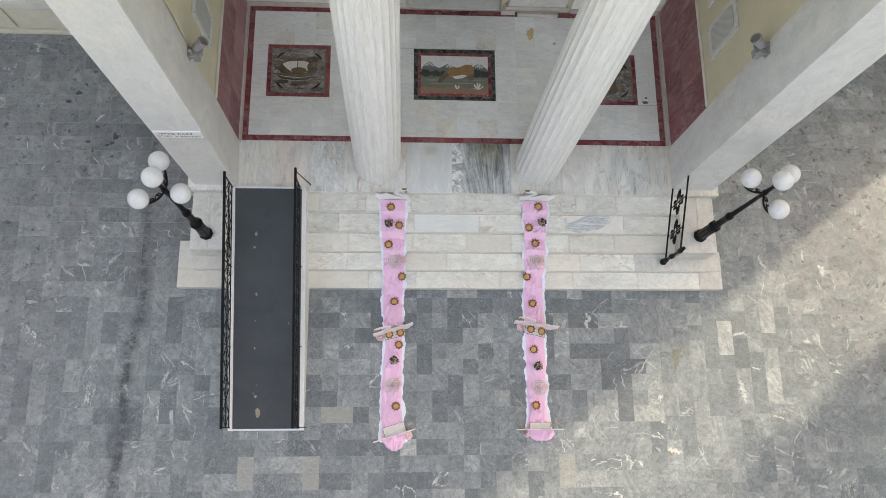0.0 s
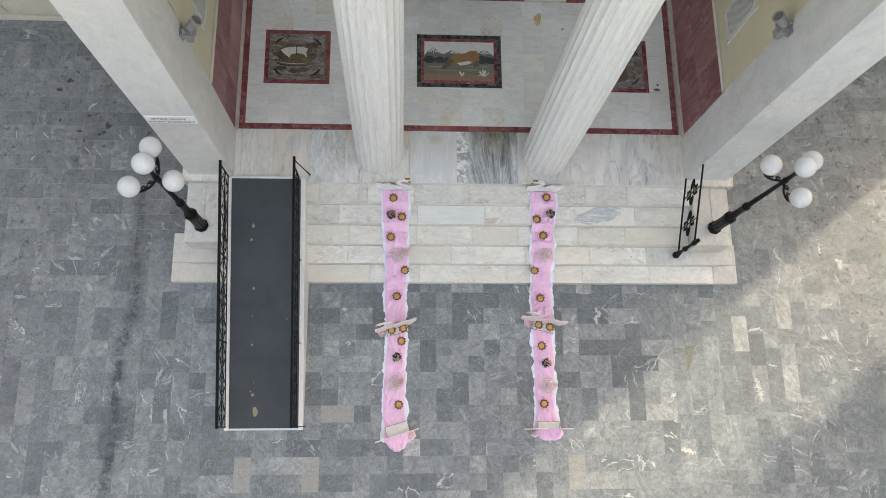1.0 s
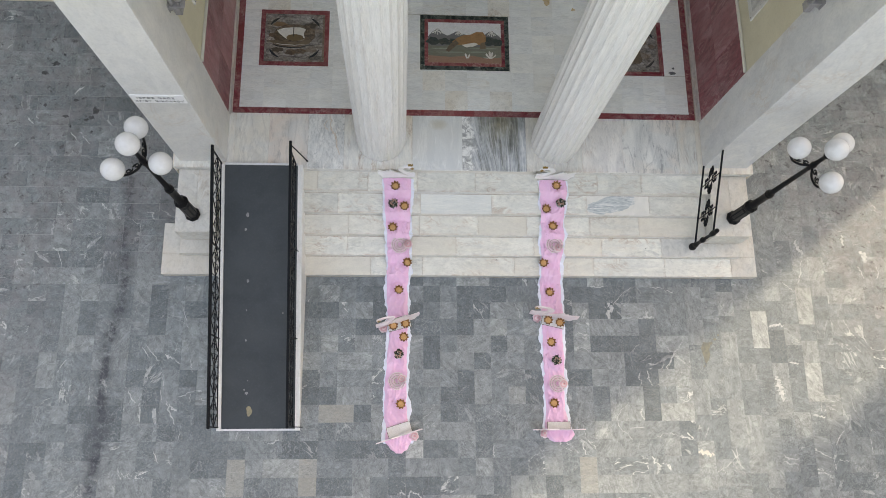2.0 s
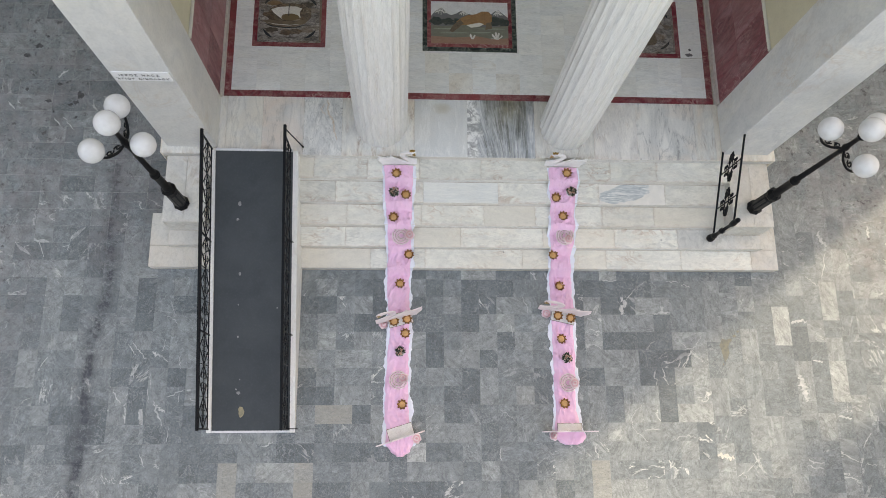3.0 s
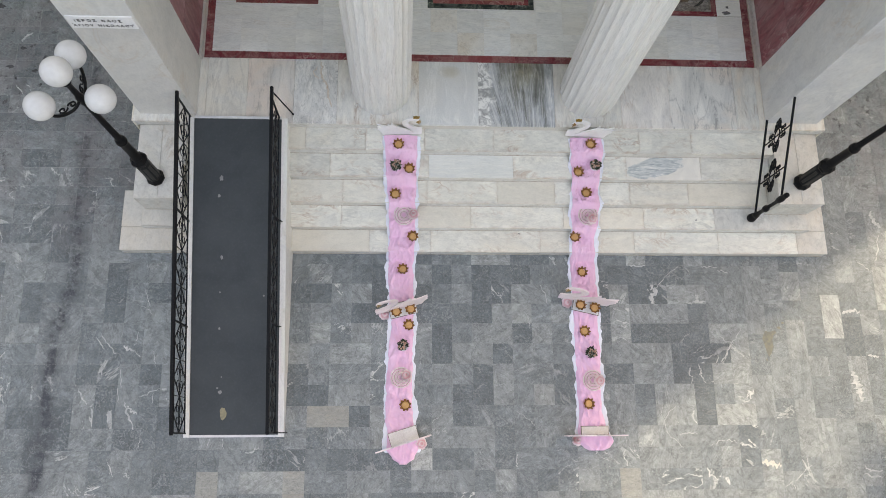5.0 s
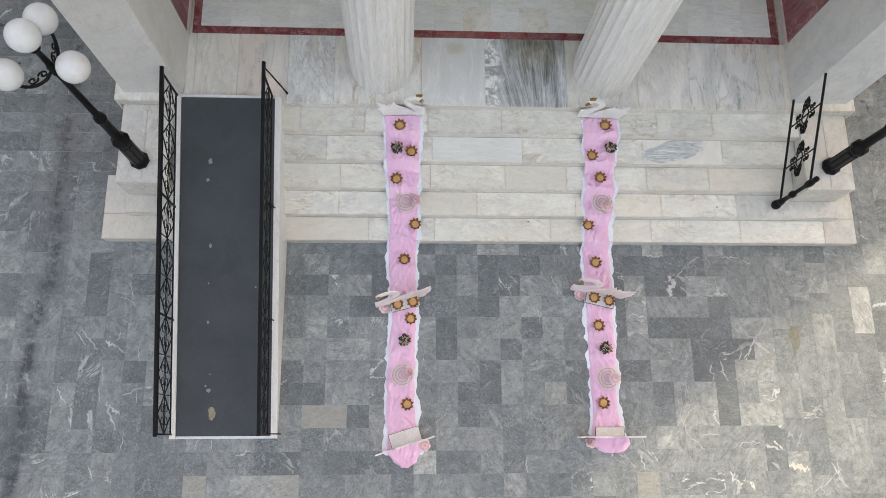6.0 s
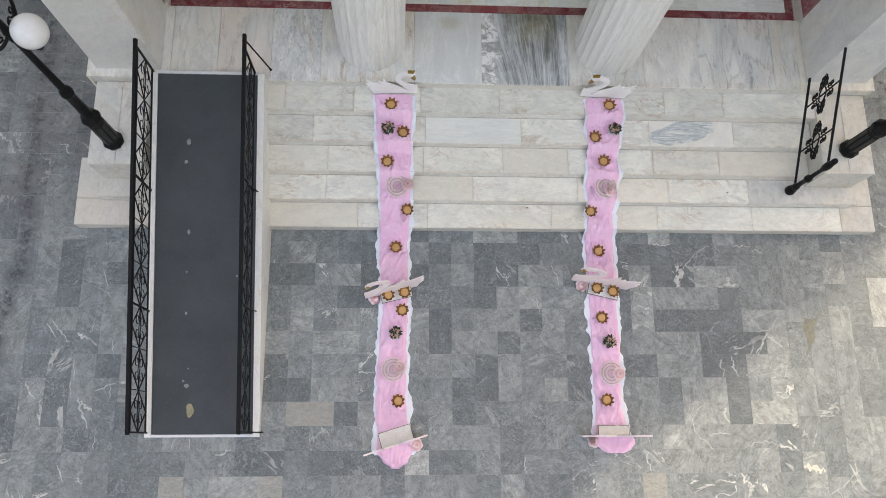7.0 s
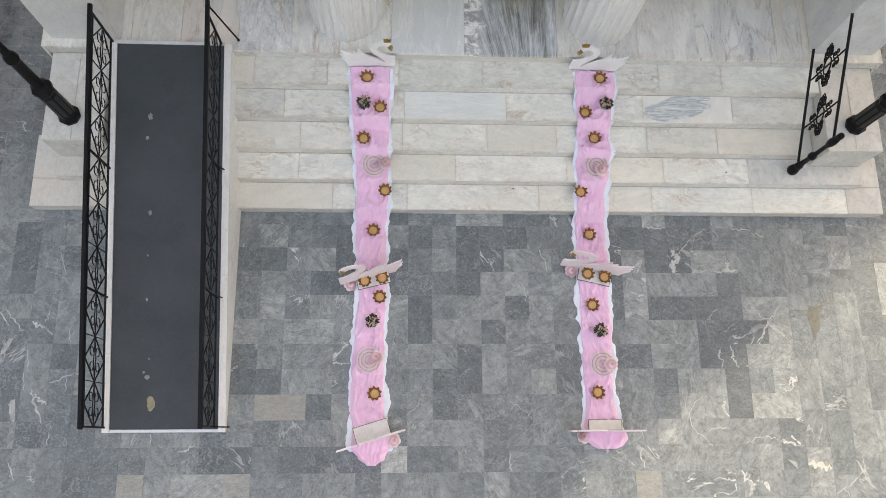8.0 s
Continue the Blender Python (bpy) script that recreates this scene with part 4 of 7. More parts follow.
# ---- steps, floor, cheek blocks ----
JOINTS = [
    [-5.68, -4.5, -3.06, -1.813, -0.833, 0.921, 2.451, 3.833, 5.146, 5.64],
    [-5.32, -4.45, -3.06, -2.247, -1.2, -0.204, 1.275, 2.577, 3.733, 5.295],
    [-4.56, -3.06, -2.216, -0.9, 0.203, 1.12, 2.326, 3.272, 4.56],
    [-4.56, -3.06, -2.409, -0.878, 0.442, 2.247, 3.436, 4.56],
    [-4.56, -3.06, -2.781, -1.857, -0.95, 0.129, 1.3, 2.421, 3.255, 4.56],
]
for k, xs in enumerate(JOINTS):
    z0, z1 = k * RISE, (k + 1) * RISE
    y0 = FRONTS[k]
    y1 = FRONTS[k + 1] + 0.02 if k < 5 else 5
    st = tagged(part(f"step_{k + 1}", boxed(xs[0] + 0.004, xs[-1] - 0.004, y0 + 0.012, y1, max(z0 - 0.15, -0.05), z1 - 0.006), STEPJOINT), "white marble step of the church stairs", "step", kind="structure")
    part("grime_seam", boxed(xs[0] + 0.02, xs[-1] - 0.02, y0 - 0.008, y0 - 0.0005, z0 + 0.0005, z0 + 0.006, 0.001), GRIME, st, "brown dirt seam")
    for i, (a, b) in enumerate(zip(xs, xs[1:])):
        drop = 0.0012 * math.sin(5.1 * i + 2.3 * k)
        # tread slab with a small nosing, and the riser slab under it
        part("tread_slab", boxed(a + 0.0015, b - 0.0015, y0 - 0.008, y1 - 0.002, z1 - 0.035, z1 + drop, 0.004), CHEEK if k < 2 and i in (0, len(xs) - 2) else {(3, 3): BLUESLAB, (3, 5): VEINSLAB}.get((k, i), STEP), st)
        part("riser_slab", boxed(a + 0.0015, b - 0.0015, y0, y0 + 0.011, z0 + 0.001, z1 - 0.036), RISER, st)
    if k in (0, 1):
        x, y = ((0.58, 2.99), (3.43, 3.19))[k]
        part("speck", flat(blob(x, y, 0.014, 0.010, 10, 0.3, k), z1 + 0.0005, 0.004), BLOT, st, "small dark speck")
# return of the first step round the sides
for s, yb, xo in ((-1, 3.66, 5.681), (1, 3.5, 5.641)):
    a, b = sorted((s * 5.25, s * xo))
    tagged(part("step_return", boxed(a, b, FRONTS[1] + 0.022, yb, 0, RISE, 0.006), CHEEK), "white marble end of the lowest step", "step", kind="structure")

for s in (-1, 1):
    a, b = sorted((s * 4.565, s * 5.28))
    cb = tagged(part("cheek_block", boxed(a, b, 3.30, 4.478, 0.0, 0.868, 0.012, 2), CHEEK), "white marble cheek block flanking the steps", "block", "cheek blocks", "structure")
    # two long cap slabs meet over the block
    for u, v, dz in ((4.567, 4.93, 0.0), (4.933, 5.282, 0.0015)):
        a2, b2 = sorted((s * u, s * v))
        part("cap_slab", boxed(a2, b2, 3.298, 4.477, 0.869, 0.879 + dz, 0.004), CHEEK, cb)
    e0, e1 = sorted((s * 5.2835, s * 5.292))
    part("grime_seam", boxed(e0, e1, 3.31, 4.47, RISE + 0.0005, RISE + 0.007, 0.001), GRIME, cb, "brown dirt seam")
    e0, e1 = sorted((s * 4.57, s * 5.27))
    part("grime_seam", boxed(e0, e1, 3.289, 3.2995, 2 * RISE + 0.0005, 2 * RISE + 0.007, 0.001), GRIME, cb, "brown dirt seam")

floor = tagged(part("floor", boxed(-5.33, 5.33, 4.50, REAR + 0.3, 0.0, TOP - 0.012), STEPJOINT), "porch floor of pale marble with red marble border", "floor", kind="structure")
# front landing: large veined slabs
LX = [-5.335, -4.42, -4.28, -3.67, -2.96, -2.30, -1.70, -1.045, -0.12, 1.07, 1.60, 2.12, 2.90, 3.95, 4.31, 4.40, 5.335]
LANDING_OF = {-4.28: FLECKGREY, -3.67: FLECKPINK, -2.96: CRACKSLAB, -1.045: STROKESLAB, -0.12: DARKSLAB, 2.12: PINKSLAB, 2.90: FLECKDARK}
for i, (a, b) in enumerate(zip(LX, LX[1:])):
    part("landing_slab", boxed(a + 0.0012, b - 0.0012, 4.469, 5.54, TOP - 0.04, TOP + 0.0008 * math.sin(3 * i), 0.003), LANDING_OF.get(a, LANDING), floor, "dark green-grey veined marble slab" if a == -0.12 else "")
for a, b in ((-5.335, -1.8), (-1.796, 1.3), (1.304, 5.335)):
    part("riser_slab", boxed(a, b, FRONTS[5], FRONTS[5] + 0.019, 5 * RISE + 0.001, TOP - 0.041), RISER, floor)
for s in (-1, 1):
    a, b = sorted((s * 5.331, s * 5.36))
    part("side_slab", boxed(a, b, 4.47, REAR - 0.3, 0.0, TOP, 0.004), STEP, floor)
# red border
RX0, RX1, RY0, RY1, RW = -4.36, 4.34, 5.543, 8.585, 0.115
for i in range(9):
    a = RX0 + (RX1 - RX0) * i / 9
    b = RX0 + (RX1 - RX0) * (i + 1) / 9
    part("border_strip", boxed(a + 0.001, b - 0.001, RY0, RY0 + RW, TOP - 0.03, TOP + 0.001, 0.001), REDSTONE, floor)
    part("border_strip", boxed(a + 0.001, b - 0.001, RY1 - RW, RY1, TOP - 0.03, TOP + 0.001, 0.001), REDSTONE, floor)
for i in range(3):
    a = RY0 + RW + (RY1 - RY0 - 2 * RW) * i / 3
    b = RY0 + RW + (RY1 - RY0 - 2 * RW) * (i + 1) / 3
    part("border_strip", boxed(RX0, RX0 + RW, a + 0.001, b - 0.001, TOP - 0.03, TOP + 0.001, 0.001), REDSTONE, floor)
    part("border_strip", boxed(RX1 - RW, RX1, a + 0.001, b - 0.001, TOP - 0.03, TOP + 0.001, 0.001), REDSTONE, floor)
part("edge_slab", boxed(-4.43, 4.43, RY1 + 0.001, REAR - 0.001, TOP - 0.03, TOP - 0.002), BASEBAND, floor)
for s in (-1, 1):
    a, b = sorted((s * 4.362, s * 4.43))
    part("edge_slab", boxed(a, b, 5.543, REAR - 0.001, TOP - 0.03, TOP - 0.002), BASEBAND, floor)
# floor tiles inside the border, leaving out the inlaid pictures
MOSAICS = {"west": (-3.937, -2.643, 6.512, 7.688), "centre": (-0.905, 0.81, 6.49, 7.656), "east": (2.52, 3.82, 6.45, 7.615)}
FX0, FX1, FY0, FY1 = RX0 + RW, RX1 - RW, RY0 + RW, RY1 - RW
nx, ny = 20, 7
TAN_TILES = ((-3.70, 7.95), (-2.85, 8.10), (-0.29, 5.93), (0.60, 7.85), (-0.62, 6.40), (0.45, 5.95), (-1.9, 8.2))


def cut_rect(r, holes):
    """Splits a rectangle around rectangular holes."""
    out = [r]
    for hx0, hx1, hy0, hy1 in holes:
        nxt = []
        for x0, x1, y0, y1 in out:
            if x1 <= hx0 or x0 >= hx1 or y1 <= hy0 or y0 >= hy1:
                nxt.append((x0, x1, y0, y1))
                continue
            if y0 < hy0:
                nxt.append((x0, x1, y0, hy0))
            if y1 > hy1:
                nxt.append((x0, x1, hy1, y1))
            ya, yb = max(y0, hy0), min(y1, hy1)
            if x0 < hx0:
                nxt.append((x0, hx0, ya, yb))
            if x1 > hx1:
                nxt.append((hx1, x1, ya, yb))
        out = nxt
    return [q for q in out if q[1] - q[0] > 0.02 and q[3] - q[2] > 0.02]


for i in range(nx):
    for j in range(ny):
        r = (FX0 + (FX1 - FX0) * i / nx, FX0 + (FX1 - FX0) * (i + 1) / nx, FY0 + (FY1 - FY0) * j / ny, FY0 + (FY1 - FY0) * (j + 1) / ny)
        for a, b, c, d in cut_rect(r, MOSAICS.values()):
            part("floor_tile", boxed(a + 0.0005, b - 0.0005, c + 0.0005, d - 0.0005, TOP - 0.03, TOP + 0.0006 * math.sin(7 * i + 3 * j), 0.001), FLOORTAN if any(a < u < b and c < v < d for u, v in TAN_TILES) else FLOOR, floor)


RUSTSEAM = worn_paint("rust_seam", (0.56, 0.45, 0.35), (0.72, 0.66, 0.58), 0.5, 30)
SOOT = worn_paint("soot_blot", (0.045, 0.045, 0.046), (0.10, 0.10, 0.10), 0.8, 14)
RUST = worn_paint("rust_stained_marble", (0.55, 0.36, 0.16), (0.66, 0.52, 0.33), 0.5, 14)
TAN = worn_paint("tan_dried_stain", (0.225, 0.208, 0.155), (0.15, 0.155, 0.14), 0.8, 16)


def inlay_stone(name, a, b, mottle=0.5):
    return marble(name, a, tuple(v * 0.8 for v in a), b, tuple(min(1, v * 1.5) for v in a), 0.3, 0.35, (5, 5, 5), 0, 0.8, 0.1, mottle)


M_GREY = marble("inlay_grey_stone", (0.36, 0.335, 0.32), (0.085, 0.068, 0.058), (0.20, 0.13, 0.085), (0.66, 0.63, 0.59), 0.8, 0.35, (2.6, 4.0, 5), 15, 1.0, 0.1, 0.9)
M_BROWN = inlay_stone("inlay_brown_stone", (0.17, 0.125, 0.085), (0.25, 0.18, 0.12))
M_OCHRE = inlay_stone("inlay_ochre_stone", (0.44, 0.235, 0.11), (0.34, 0.18, 0.09))
M_WHITE = inlay_stone("inlay_white_stone", (0.78, 0.77, 0.72), (0.72, 0.69, 0.62), 0.15)
M_GREEN = marble("inlay_green_stone", (0.10, 0.12, 0.085), (0.045, 0.055, 0.042), (0.24, 0.24, 0.19), (0.42, 0.44, 0.38), 0.7, 0.35, (4, 9, 5), 0, 0.8, 0.1, 0.8)
M_MOUNT = inlay_stone("inlay_blue_grey_stone", (0.13, 0.14, 0.155), (0.2, 0.2, 0.2))
M_SKY = inlay_stone("inlay_pale_sky_stone", (0.80, 0.80, 0.79), (0.74, 0.75, 0.73), 0.12)
M_BUSH = inlay_stone("inlay_dark_green_stone", (0.055, 0.068, 0.062), (0.09, 0.10, 0.08))
M_STRIPE = inlay_stone("inlay_pale_green_stone", (0.34, 0.38, 0.31), (0.26, 0.30, 0.25))
M_UMBER = marble("inlay_umber_cloud_stone", (0.15, 0.095, 0.055), (0.075, 0.05, 0.035), (0.26, 0.15, 0.08), (0.5, 0.42, 0.33), 0.8, 0.35, (3, 5, 5), 10, 1.0, 0.1, 0.8)
M_TAWNY = inlay_stone("inlay_tawny_stone", (0.17, 0.12, 0.06), (0.24, 0.16, 0.08), 0.6)
M_DARK = inlay_stone("inlay_dark_stone", (0.03, 0.03, 0.03), (0.06, 0.05, 0.04))
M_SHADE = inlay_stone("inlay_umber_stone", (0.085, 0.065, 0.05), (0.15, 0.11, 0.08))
M_PINK = marble("inlay_pink_stone", (0.36, 0.26, 0.19), (0.16, 0.10, 0.07), (0.40, 0.22, 0.16), (0.10, 0.07, 0.05), 0.8, 0.35, (4, 9, 5), 0, 0.8, 0.1, 0.8)


for honed in (M_GREY, M_BROWN, M_OCHRE, M_WHITE, M_GREEN, M_MOUNT, M_SKY, M_UMBER, M_TAWNY, M_BUSH, M_STRIPE, M_DARK, M_SHADE, M_PINK, GREENSTONE, REDSTONE):
    honed.node_tree.nodes["Principled BSDF"].inputs["Specular IOR Level"].default_value = 0.15


def frame_strips(parent, rect, w, z, material, label=""):
    x0, x1, y0, y1 = rect
    for r in ((x0, x1, y0, y0 + w), (x0, x1, y1 - w, y1), (x0, x0 + w, y0 + w, y1 - w), (x1 - w, x1, y0 + w, y1 - w)):
        part("frame_strip", boxed(r[0] + 0.0005, r[1] - 0.0005, r[2] + 0.0005, r[3] - 0.0005, -0.03, z, 0.001), material, parent, label)
    return (x0 + w, x1 - w, y0 + w, y1 - w)


def centred(rect):
    x0, x1, y0, y1 = rect
    cx, cy = (x0 + x1) / 2, (y0 + y1) / 2
    return cx, cy, (x0 - cx + 0.001, x1 - cx - 0.001, y0 - cy + 0.001, y1 - cy - 0.001)


for x, y, rx, ry, mt, lab in ((1.60, 8.10, 0.085, 0.10, RUST, "orange rust stain"), (1.58, 7.98, 0.05, 0.05, RUST, "orange rust stain"), (2.1, 7.85, 0.04, 0.03, RUST, "orange rust stain"), (3.99, 6.52, 0.075, 0.035, BLOT, "dark blot"), (4.0, 6.62, 0.025, 0.02, BLOT, "dark blot")):
    part("stain", flat(blob(x, y, rx, ry, 16, 0.35, int(x * 100)), TOP - 0.001, 0.0035), mt, floor, lab)
# centre picture: hills, a meadow and plants
cx, cy, r = centred(MOSAICS["centre"])
mo = thing("floor_mosaic", pose(cx, cy, TOP), "inlaid stone landscape picture in green and red marble frames", "mosaic", "floor mosaics")
r = frame_strips(mo, r, 0.085, 0.001, GREENSTONE)
r = frame_strips(mo, r, 0.068, 0.002, REDSTONE)
x0, x1, y0, y1 = r
part("field", boxed(x0, x1, y0, y1, -0.03, 0.001), M_SKY, mo)
w, h = x1 - x0, y1 - y0


def set_in(name, pts, level, material):
    """A piece of inlaid stone, its outline in parts of the field's width and height."""
    return part(name, flat([(x0 + w * u, y0 + h * v) for u, v in pts], 0.001, level), material, mo)


RIDGE = [(0.0, 0.64), (0.05, 0.75), (0.09, 0.80), (0.13, 0.86), (0.17, 0.79), (0.22, 0.70), (0.27, 0.67), (0.33, 0.72), (0.38, 0.77), (0.42, 0.79), (0.47, 0.72), (0.54, 0.69), (0.62, 0.72), (0.70, 0.68), (0.77, 0.70), (0.83, 0.78), (0.88, 0.81), (0.93, 0.74), (1.0, 0.64)]
set_in("hills", [(0.0, 0.40)] + RIDGE + [(1.0, 0.40)], 0.003, M_MOUNT)
for u, v, sz in ((0.13, 0.85, 1.0), (0.42, 0.785, 0.7), (0.87, 0.80, 0.8)):
    # pale snow seams fanned down each peak
    for k in range(5):
        e = (k - 2) * 0.038 * sz
        set_in("snow_seam", [(u - 0.004 + e * 0.15, v), (u + 0.004 + e * 0.15, v), (u + e + 0.006, v - (0.17 - 0.02 * abs(k - 2)) * sz), (u + e - 0.003, v - (0.17 - 0.02 * abs(k - 2)) * sz)], 0.0036 + 0.0002 * k, M_WHITE)
    set_in("snow_seam", [(u - 0.075 * sz, v - 0.11 * sz), (u - 0.01, v - 0.055 * sz), (u + 0.07 * sz, v - 0.12 * sz), (u + 0.065 * sz, v - 0.135 * sz), (u - 0.008, v - 0.075 * sz), (u - 0.07 * sz, v - 0.13 * sz)], 0.0048, M_WHITE)
for i, (u, v, a, b) in enumerate(((0.07, 0.53, 0.10, 0.09), (0.22, 0.52, 0.10, 0.08), (0.34, 0.50, 0.08, 0.09), (0.85, 0.54, 0.12, 0.10), (0.95, 0.50, 0.07, 0.11))):
    part("dark_bush", flat(blob(x0 + u * w, y0 + v * h, a * w * 0.9, b * h, 16, 0.25, 30 + i), 0.001, 0.0050 + 0.0003 * i), M_BUSH, mo)
set_in("meadow", [(0, 0.14), (1, 0.14), (1, 0.44), (0.7, 0.40), (0.4, 0.45), (0.15, 0.40), (0, 0.43)], 0.0066, M_GREEN)
for i, (u0, u1, v) in enumerate(((0.02, 0.34, 0.345), (0.55, 0.97, 0.36), (0.10, 0.50, 0.255), (0.50, 0.80, 0.27))):
    set_in("pale_stripe", [(u0, v), (u0 + 0.4 * (u1 - u0), v - 0.018), (u1, v - 0.005), (u1 - 0.05, v + 0.015), (u0 + 0.5 * (u1 - u0), v + 0.016)], 0.0071 + 0.0002 * i, M_STRIPE)
set_in("foreground", [(0, 0), (1, 0), (1, 0.15), (0.8, 0.12), (0.6, 0.18), (0.3, 0.14), (0, 0.17)], 0.0076, M_PINK)
set_in("ochre_patch", [(0.33, 0.52), (0.40, 0.62), (0.48, 0.68), (0.58, 0.70), (0.66, 0.77), (0.75, 0.77), (0.79, 0.68), (0.79, 0.54), (0.74, 0.46), (0.62, 0.44), (0.48, 0.44), (0.38, 0.44)], 0.0082, M_OCHRE)
set_in("brown_patch", [(0.24, 0.30), (0.30, 0.46), (0.38, 0.56), (0.42, 0.48), (0.36, 0.38), (0.28, 0.26)], 0.0088, M_BROWN)
set_in("brown_patch", [(0.70, 0.34), (0.72, 0.50), (0.78, 0.52), (0.79, 0.36)], 0.0088, M_BROWN)
set_in("pale_patch", [(0.46, 0.44), (0.54, 0.47), (0.63, 0.50), (0.69, 0.47), (0.62, 0.41), (0.52, 0.38)], 0.0090, M_WHITE)
for i, (u, lean, top) in enumerate(((0.53, -0.02, 0.24), (0.54, 0.02, 0.22), (0.845, -0.05, 0.25), (0.85, -0.012, 0.30), (0.855, 0.02, 0.28), (0.86, 0.055, 0.22))):
    set_in("white_plant", [(u - 0.010, 0.11), (u + 0.010, 0.11), (u + lean + 0.014, top - 0.03), (u + lean, top), (u + lean - 0.014, top - 0.04)], 0.0092 + 0.0002 * i, M_WHITE)

# side pictures: a sailing boat in a grey sea
for key in ("west", "east"):
    cx, cy, r = centred(MOSAICS[key])
    mo = thing("floor_mosaic", pose(cx, cy, TOP), "inlaid stone sailing boat picture in a red marble frame" if key == "west" else "inlaid grey and brown stone picture in a red frame", "mosaic", "floor mosaics")
    r = frame_strips(mo, r, 0.085, 0.002, REDSTONE)
    r = frame_strips(mo, r, 0.035, 0.001, M_GREY)
    x0, x1, y0, y1 = r
    w, h = x1 - x0, y1 - y0
    part("field", boxed(x0, x1, y0, y1, -0.03, 0.001), M_GREY, mo)
    for i, (bx, by) in enumerate(((0.24, 0.80), (0.55, 0.84), (0.80, 0.78), (0.15, 0.55), (0.88, 0.55), (0.18, 0.22), (0.45, 0.17), (0.78, 0.22), (0.35, 0.62), (0.62, 0.20))):
        part("cloud", flat(blob(x0 + bx * w, y0 + by * h, 0.11 * w, 0.055 * h, 16, 0.35, i), 0.001, 0.002 + 0.0003 * i), (M_UMBER, M_GREY, M_SHADE)[i % 3], mo)
    for cx2, cy2, a0 in ((x0 + 0.26, y1 - 0.24, 90), (x1 - 0.26, y1 - 0.24, 0), (x0 + 0.26, y0 + 0.24, 180), (x1 - 0.26, y0 + 0.24, 270)):
        # a crescent hugging the corner, thickest at its middle
        arc = [(cx2 + 0.20 * math.cos(radians(a0 + t)), cy2 + 0.19 * math.sin(radians(a0 + t))) for t in range(4, 87, 9)]
        arc += [(cx2 + (0.198 - 0.045 * math.sin(radians(2.1 * t))) * math.cos(radians(a0 + t)), cy2 + (0.188 - 0.045 * math.sin(radians(2.1 * t))) * math.sin(radians(a0 + t))) for t in range(80, 5, -9)]
        part("corner_arc", flat(arc, 0.001, 0.0055), M_DARK, mo)
    if key == "west":
        set_in("glow", [(0.10, 0.52), (0.16, 0.68), (0.30, 0.78), (0.52, 0.80), (0.72, 0.78), (0.86, 0.66), (0.86, 0.50), (0.78, 0.40), (0.40, 0.36), (0.18, 0.40)], 0.0056, M_UMBER)
        set_in("hull", [(0.04, 0.42), (0.14, 0.33), (0.36, 0.29), (0.60, 0.30), (0.76, 0.37), (0.82, 0.46), (0.62, 0.42), (0.36, 0.40), (0.16, 0.44)], 0.0062, M_BROWN)
        set_in("keel", [(0.06, 0.36), (0.20, 0.29), (0.42, 0.265), (0.62, 0.275), (0.76, 0.33), (0.60, 0.292), (0.42, 0.285), (0.22, 0.31)], 0.0068, M_DARK)
        set_in("keel_line", [(0.10, 0.375), (0.26, 0.335), (0.50, 0.318), (0.72, 0.355), (0.50, 0.330), (0.26, 0.348)], 0.0070, M_WHITE)
        set_in("sail", [(0.18, 0.66), (0.30, 0.71), (0.47, 0.73), (0.47, 0.53), (0.40, 0.50), (0.36, 0.46), (0.28, 0.53), (0.21, 0.60)], 0.0072, M_WHITE)
        set_in("sail", [(0.485, 0.73), (0.60, 0.73), (0.70, 0.69), (0.66, 0.60), (0.68, 0.49), (0.60, 0.52), (0.485, 0.56)], 0.0072, M_WHITE)
        part("ochre_patch", flat(blob(x0 + 0.50 * w, y0 + 0.50 * h, 0.15 * w, 0.075 * h, 18, 0.05, 5), 0.001, 0.0078), M_TAWNY, mo)
        set_in("mast", [(0.472, 0.52), (0.484, 0.52), (0.484, 0.78), (0.472, 0.78)], 0.0084, M_DARK)
    else:
        part("brown_patch", flat(blob(x0 + 0.55 * w, y0 + 0.5 * h, 0.34 * w, 0.3 * h, 20, 0.15, 9), 0.001, 0.0062), M_BROWN, mo)
        part("dark_arc", flat(blob(x0 + 0.8 * w, y0 + 0.4 * h, 0.1 * w, 0.2 * h, 14, 0.15, 3), 0.001, 0.007), M_GREY, mo)

# ---- wheelchair ramp ----
rp = thing("ramp", pose(RAMP_X, RAMP_Y0, 0), "dark grey coated access ramp with white marble curbs", "ramp", kind="structure")
L = RAMP_Y1 - RAMP_Y0


def rz(y):
    return ramp_z(y + RAMP_Y0)


def sloped(x0, x1, y0, y1, lo, hi):
    """A bar that follows the ramp's slope between heights lo and hi over it."""
    bm = bmesh.new()
    prism(bm, [(y0, rz(y0) + lo), (y1, rz(y1) + lo), (y1, rz(y1) + hi), (y0, rz(y0) + hi)], x0, x1, "yz")
    return bm


bm = bmesh.new()
prism(bm, [(0.03, -0.02), (L, -0.02), (L, rz(L) - 0.012), (0.03, rz(0.03) - 0.012)], -0.64, 0.64, "yz")
part("core", bm, CURB, rp)
part("deck", sloped(-0.650, 0.650, 0.035, L - 0.010, -0.010, 0.004), DECK, rp)
for s in (-1, 1):
    a, b = sorted((s * 0.652, s * 0.737))
    for i in range(5):
        y0, y1 = L * i / 5, L * (i + 1) / 5 - 0.002
        bm = bmesh.new()
        prism(bm, [(y0, -0.02), (y1, -0.02), (y1, rz(y1) + 0.022), (y0, rz(y0) + 0.022)], a, b, "yz")
        part("curb_slab", bm, CURB, rp)
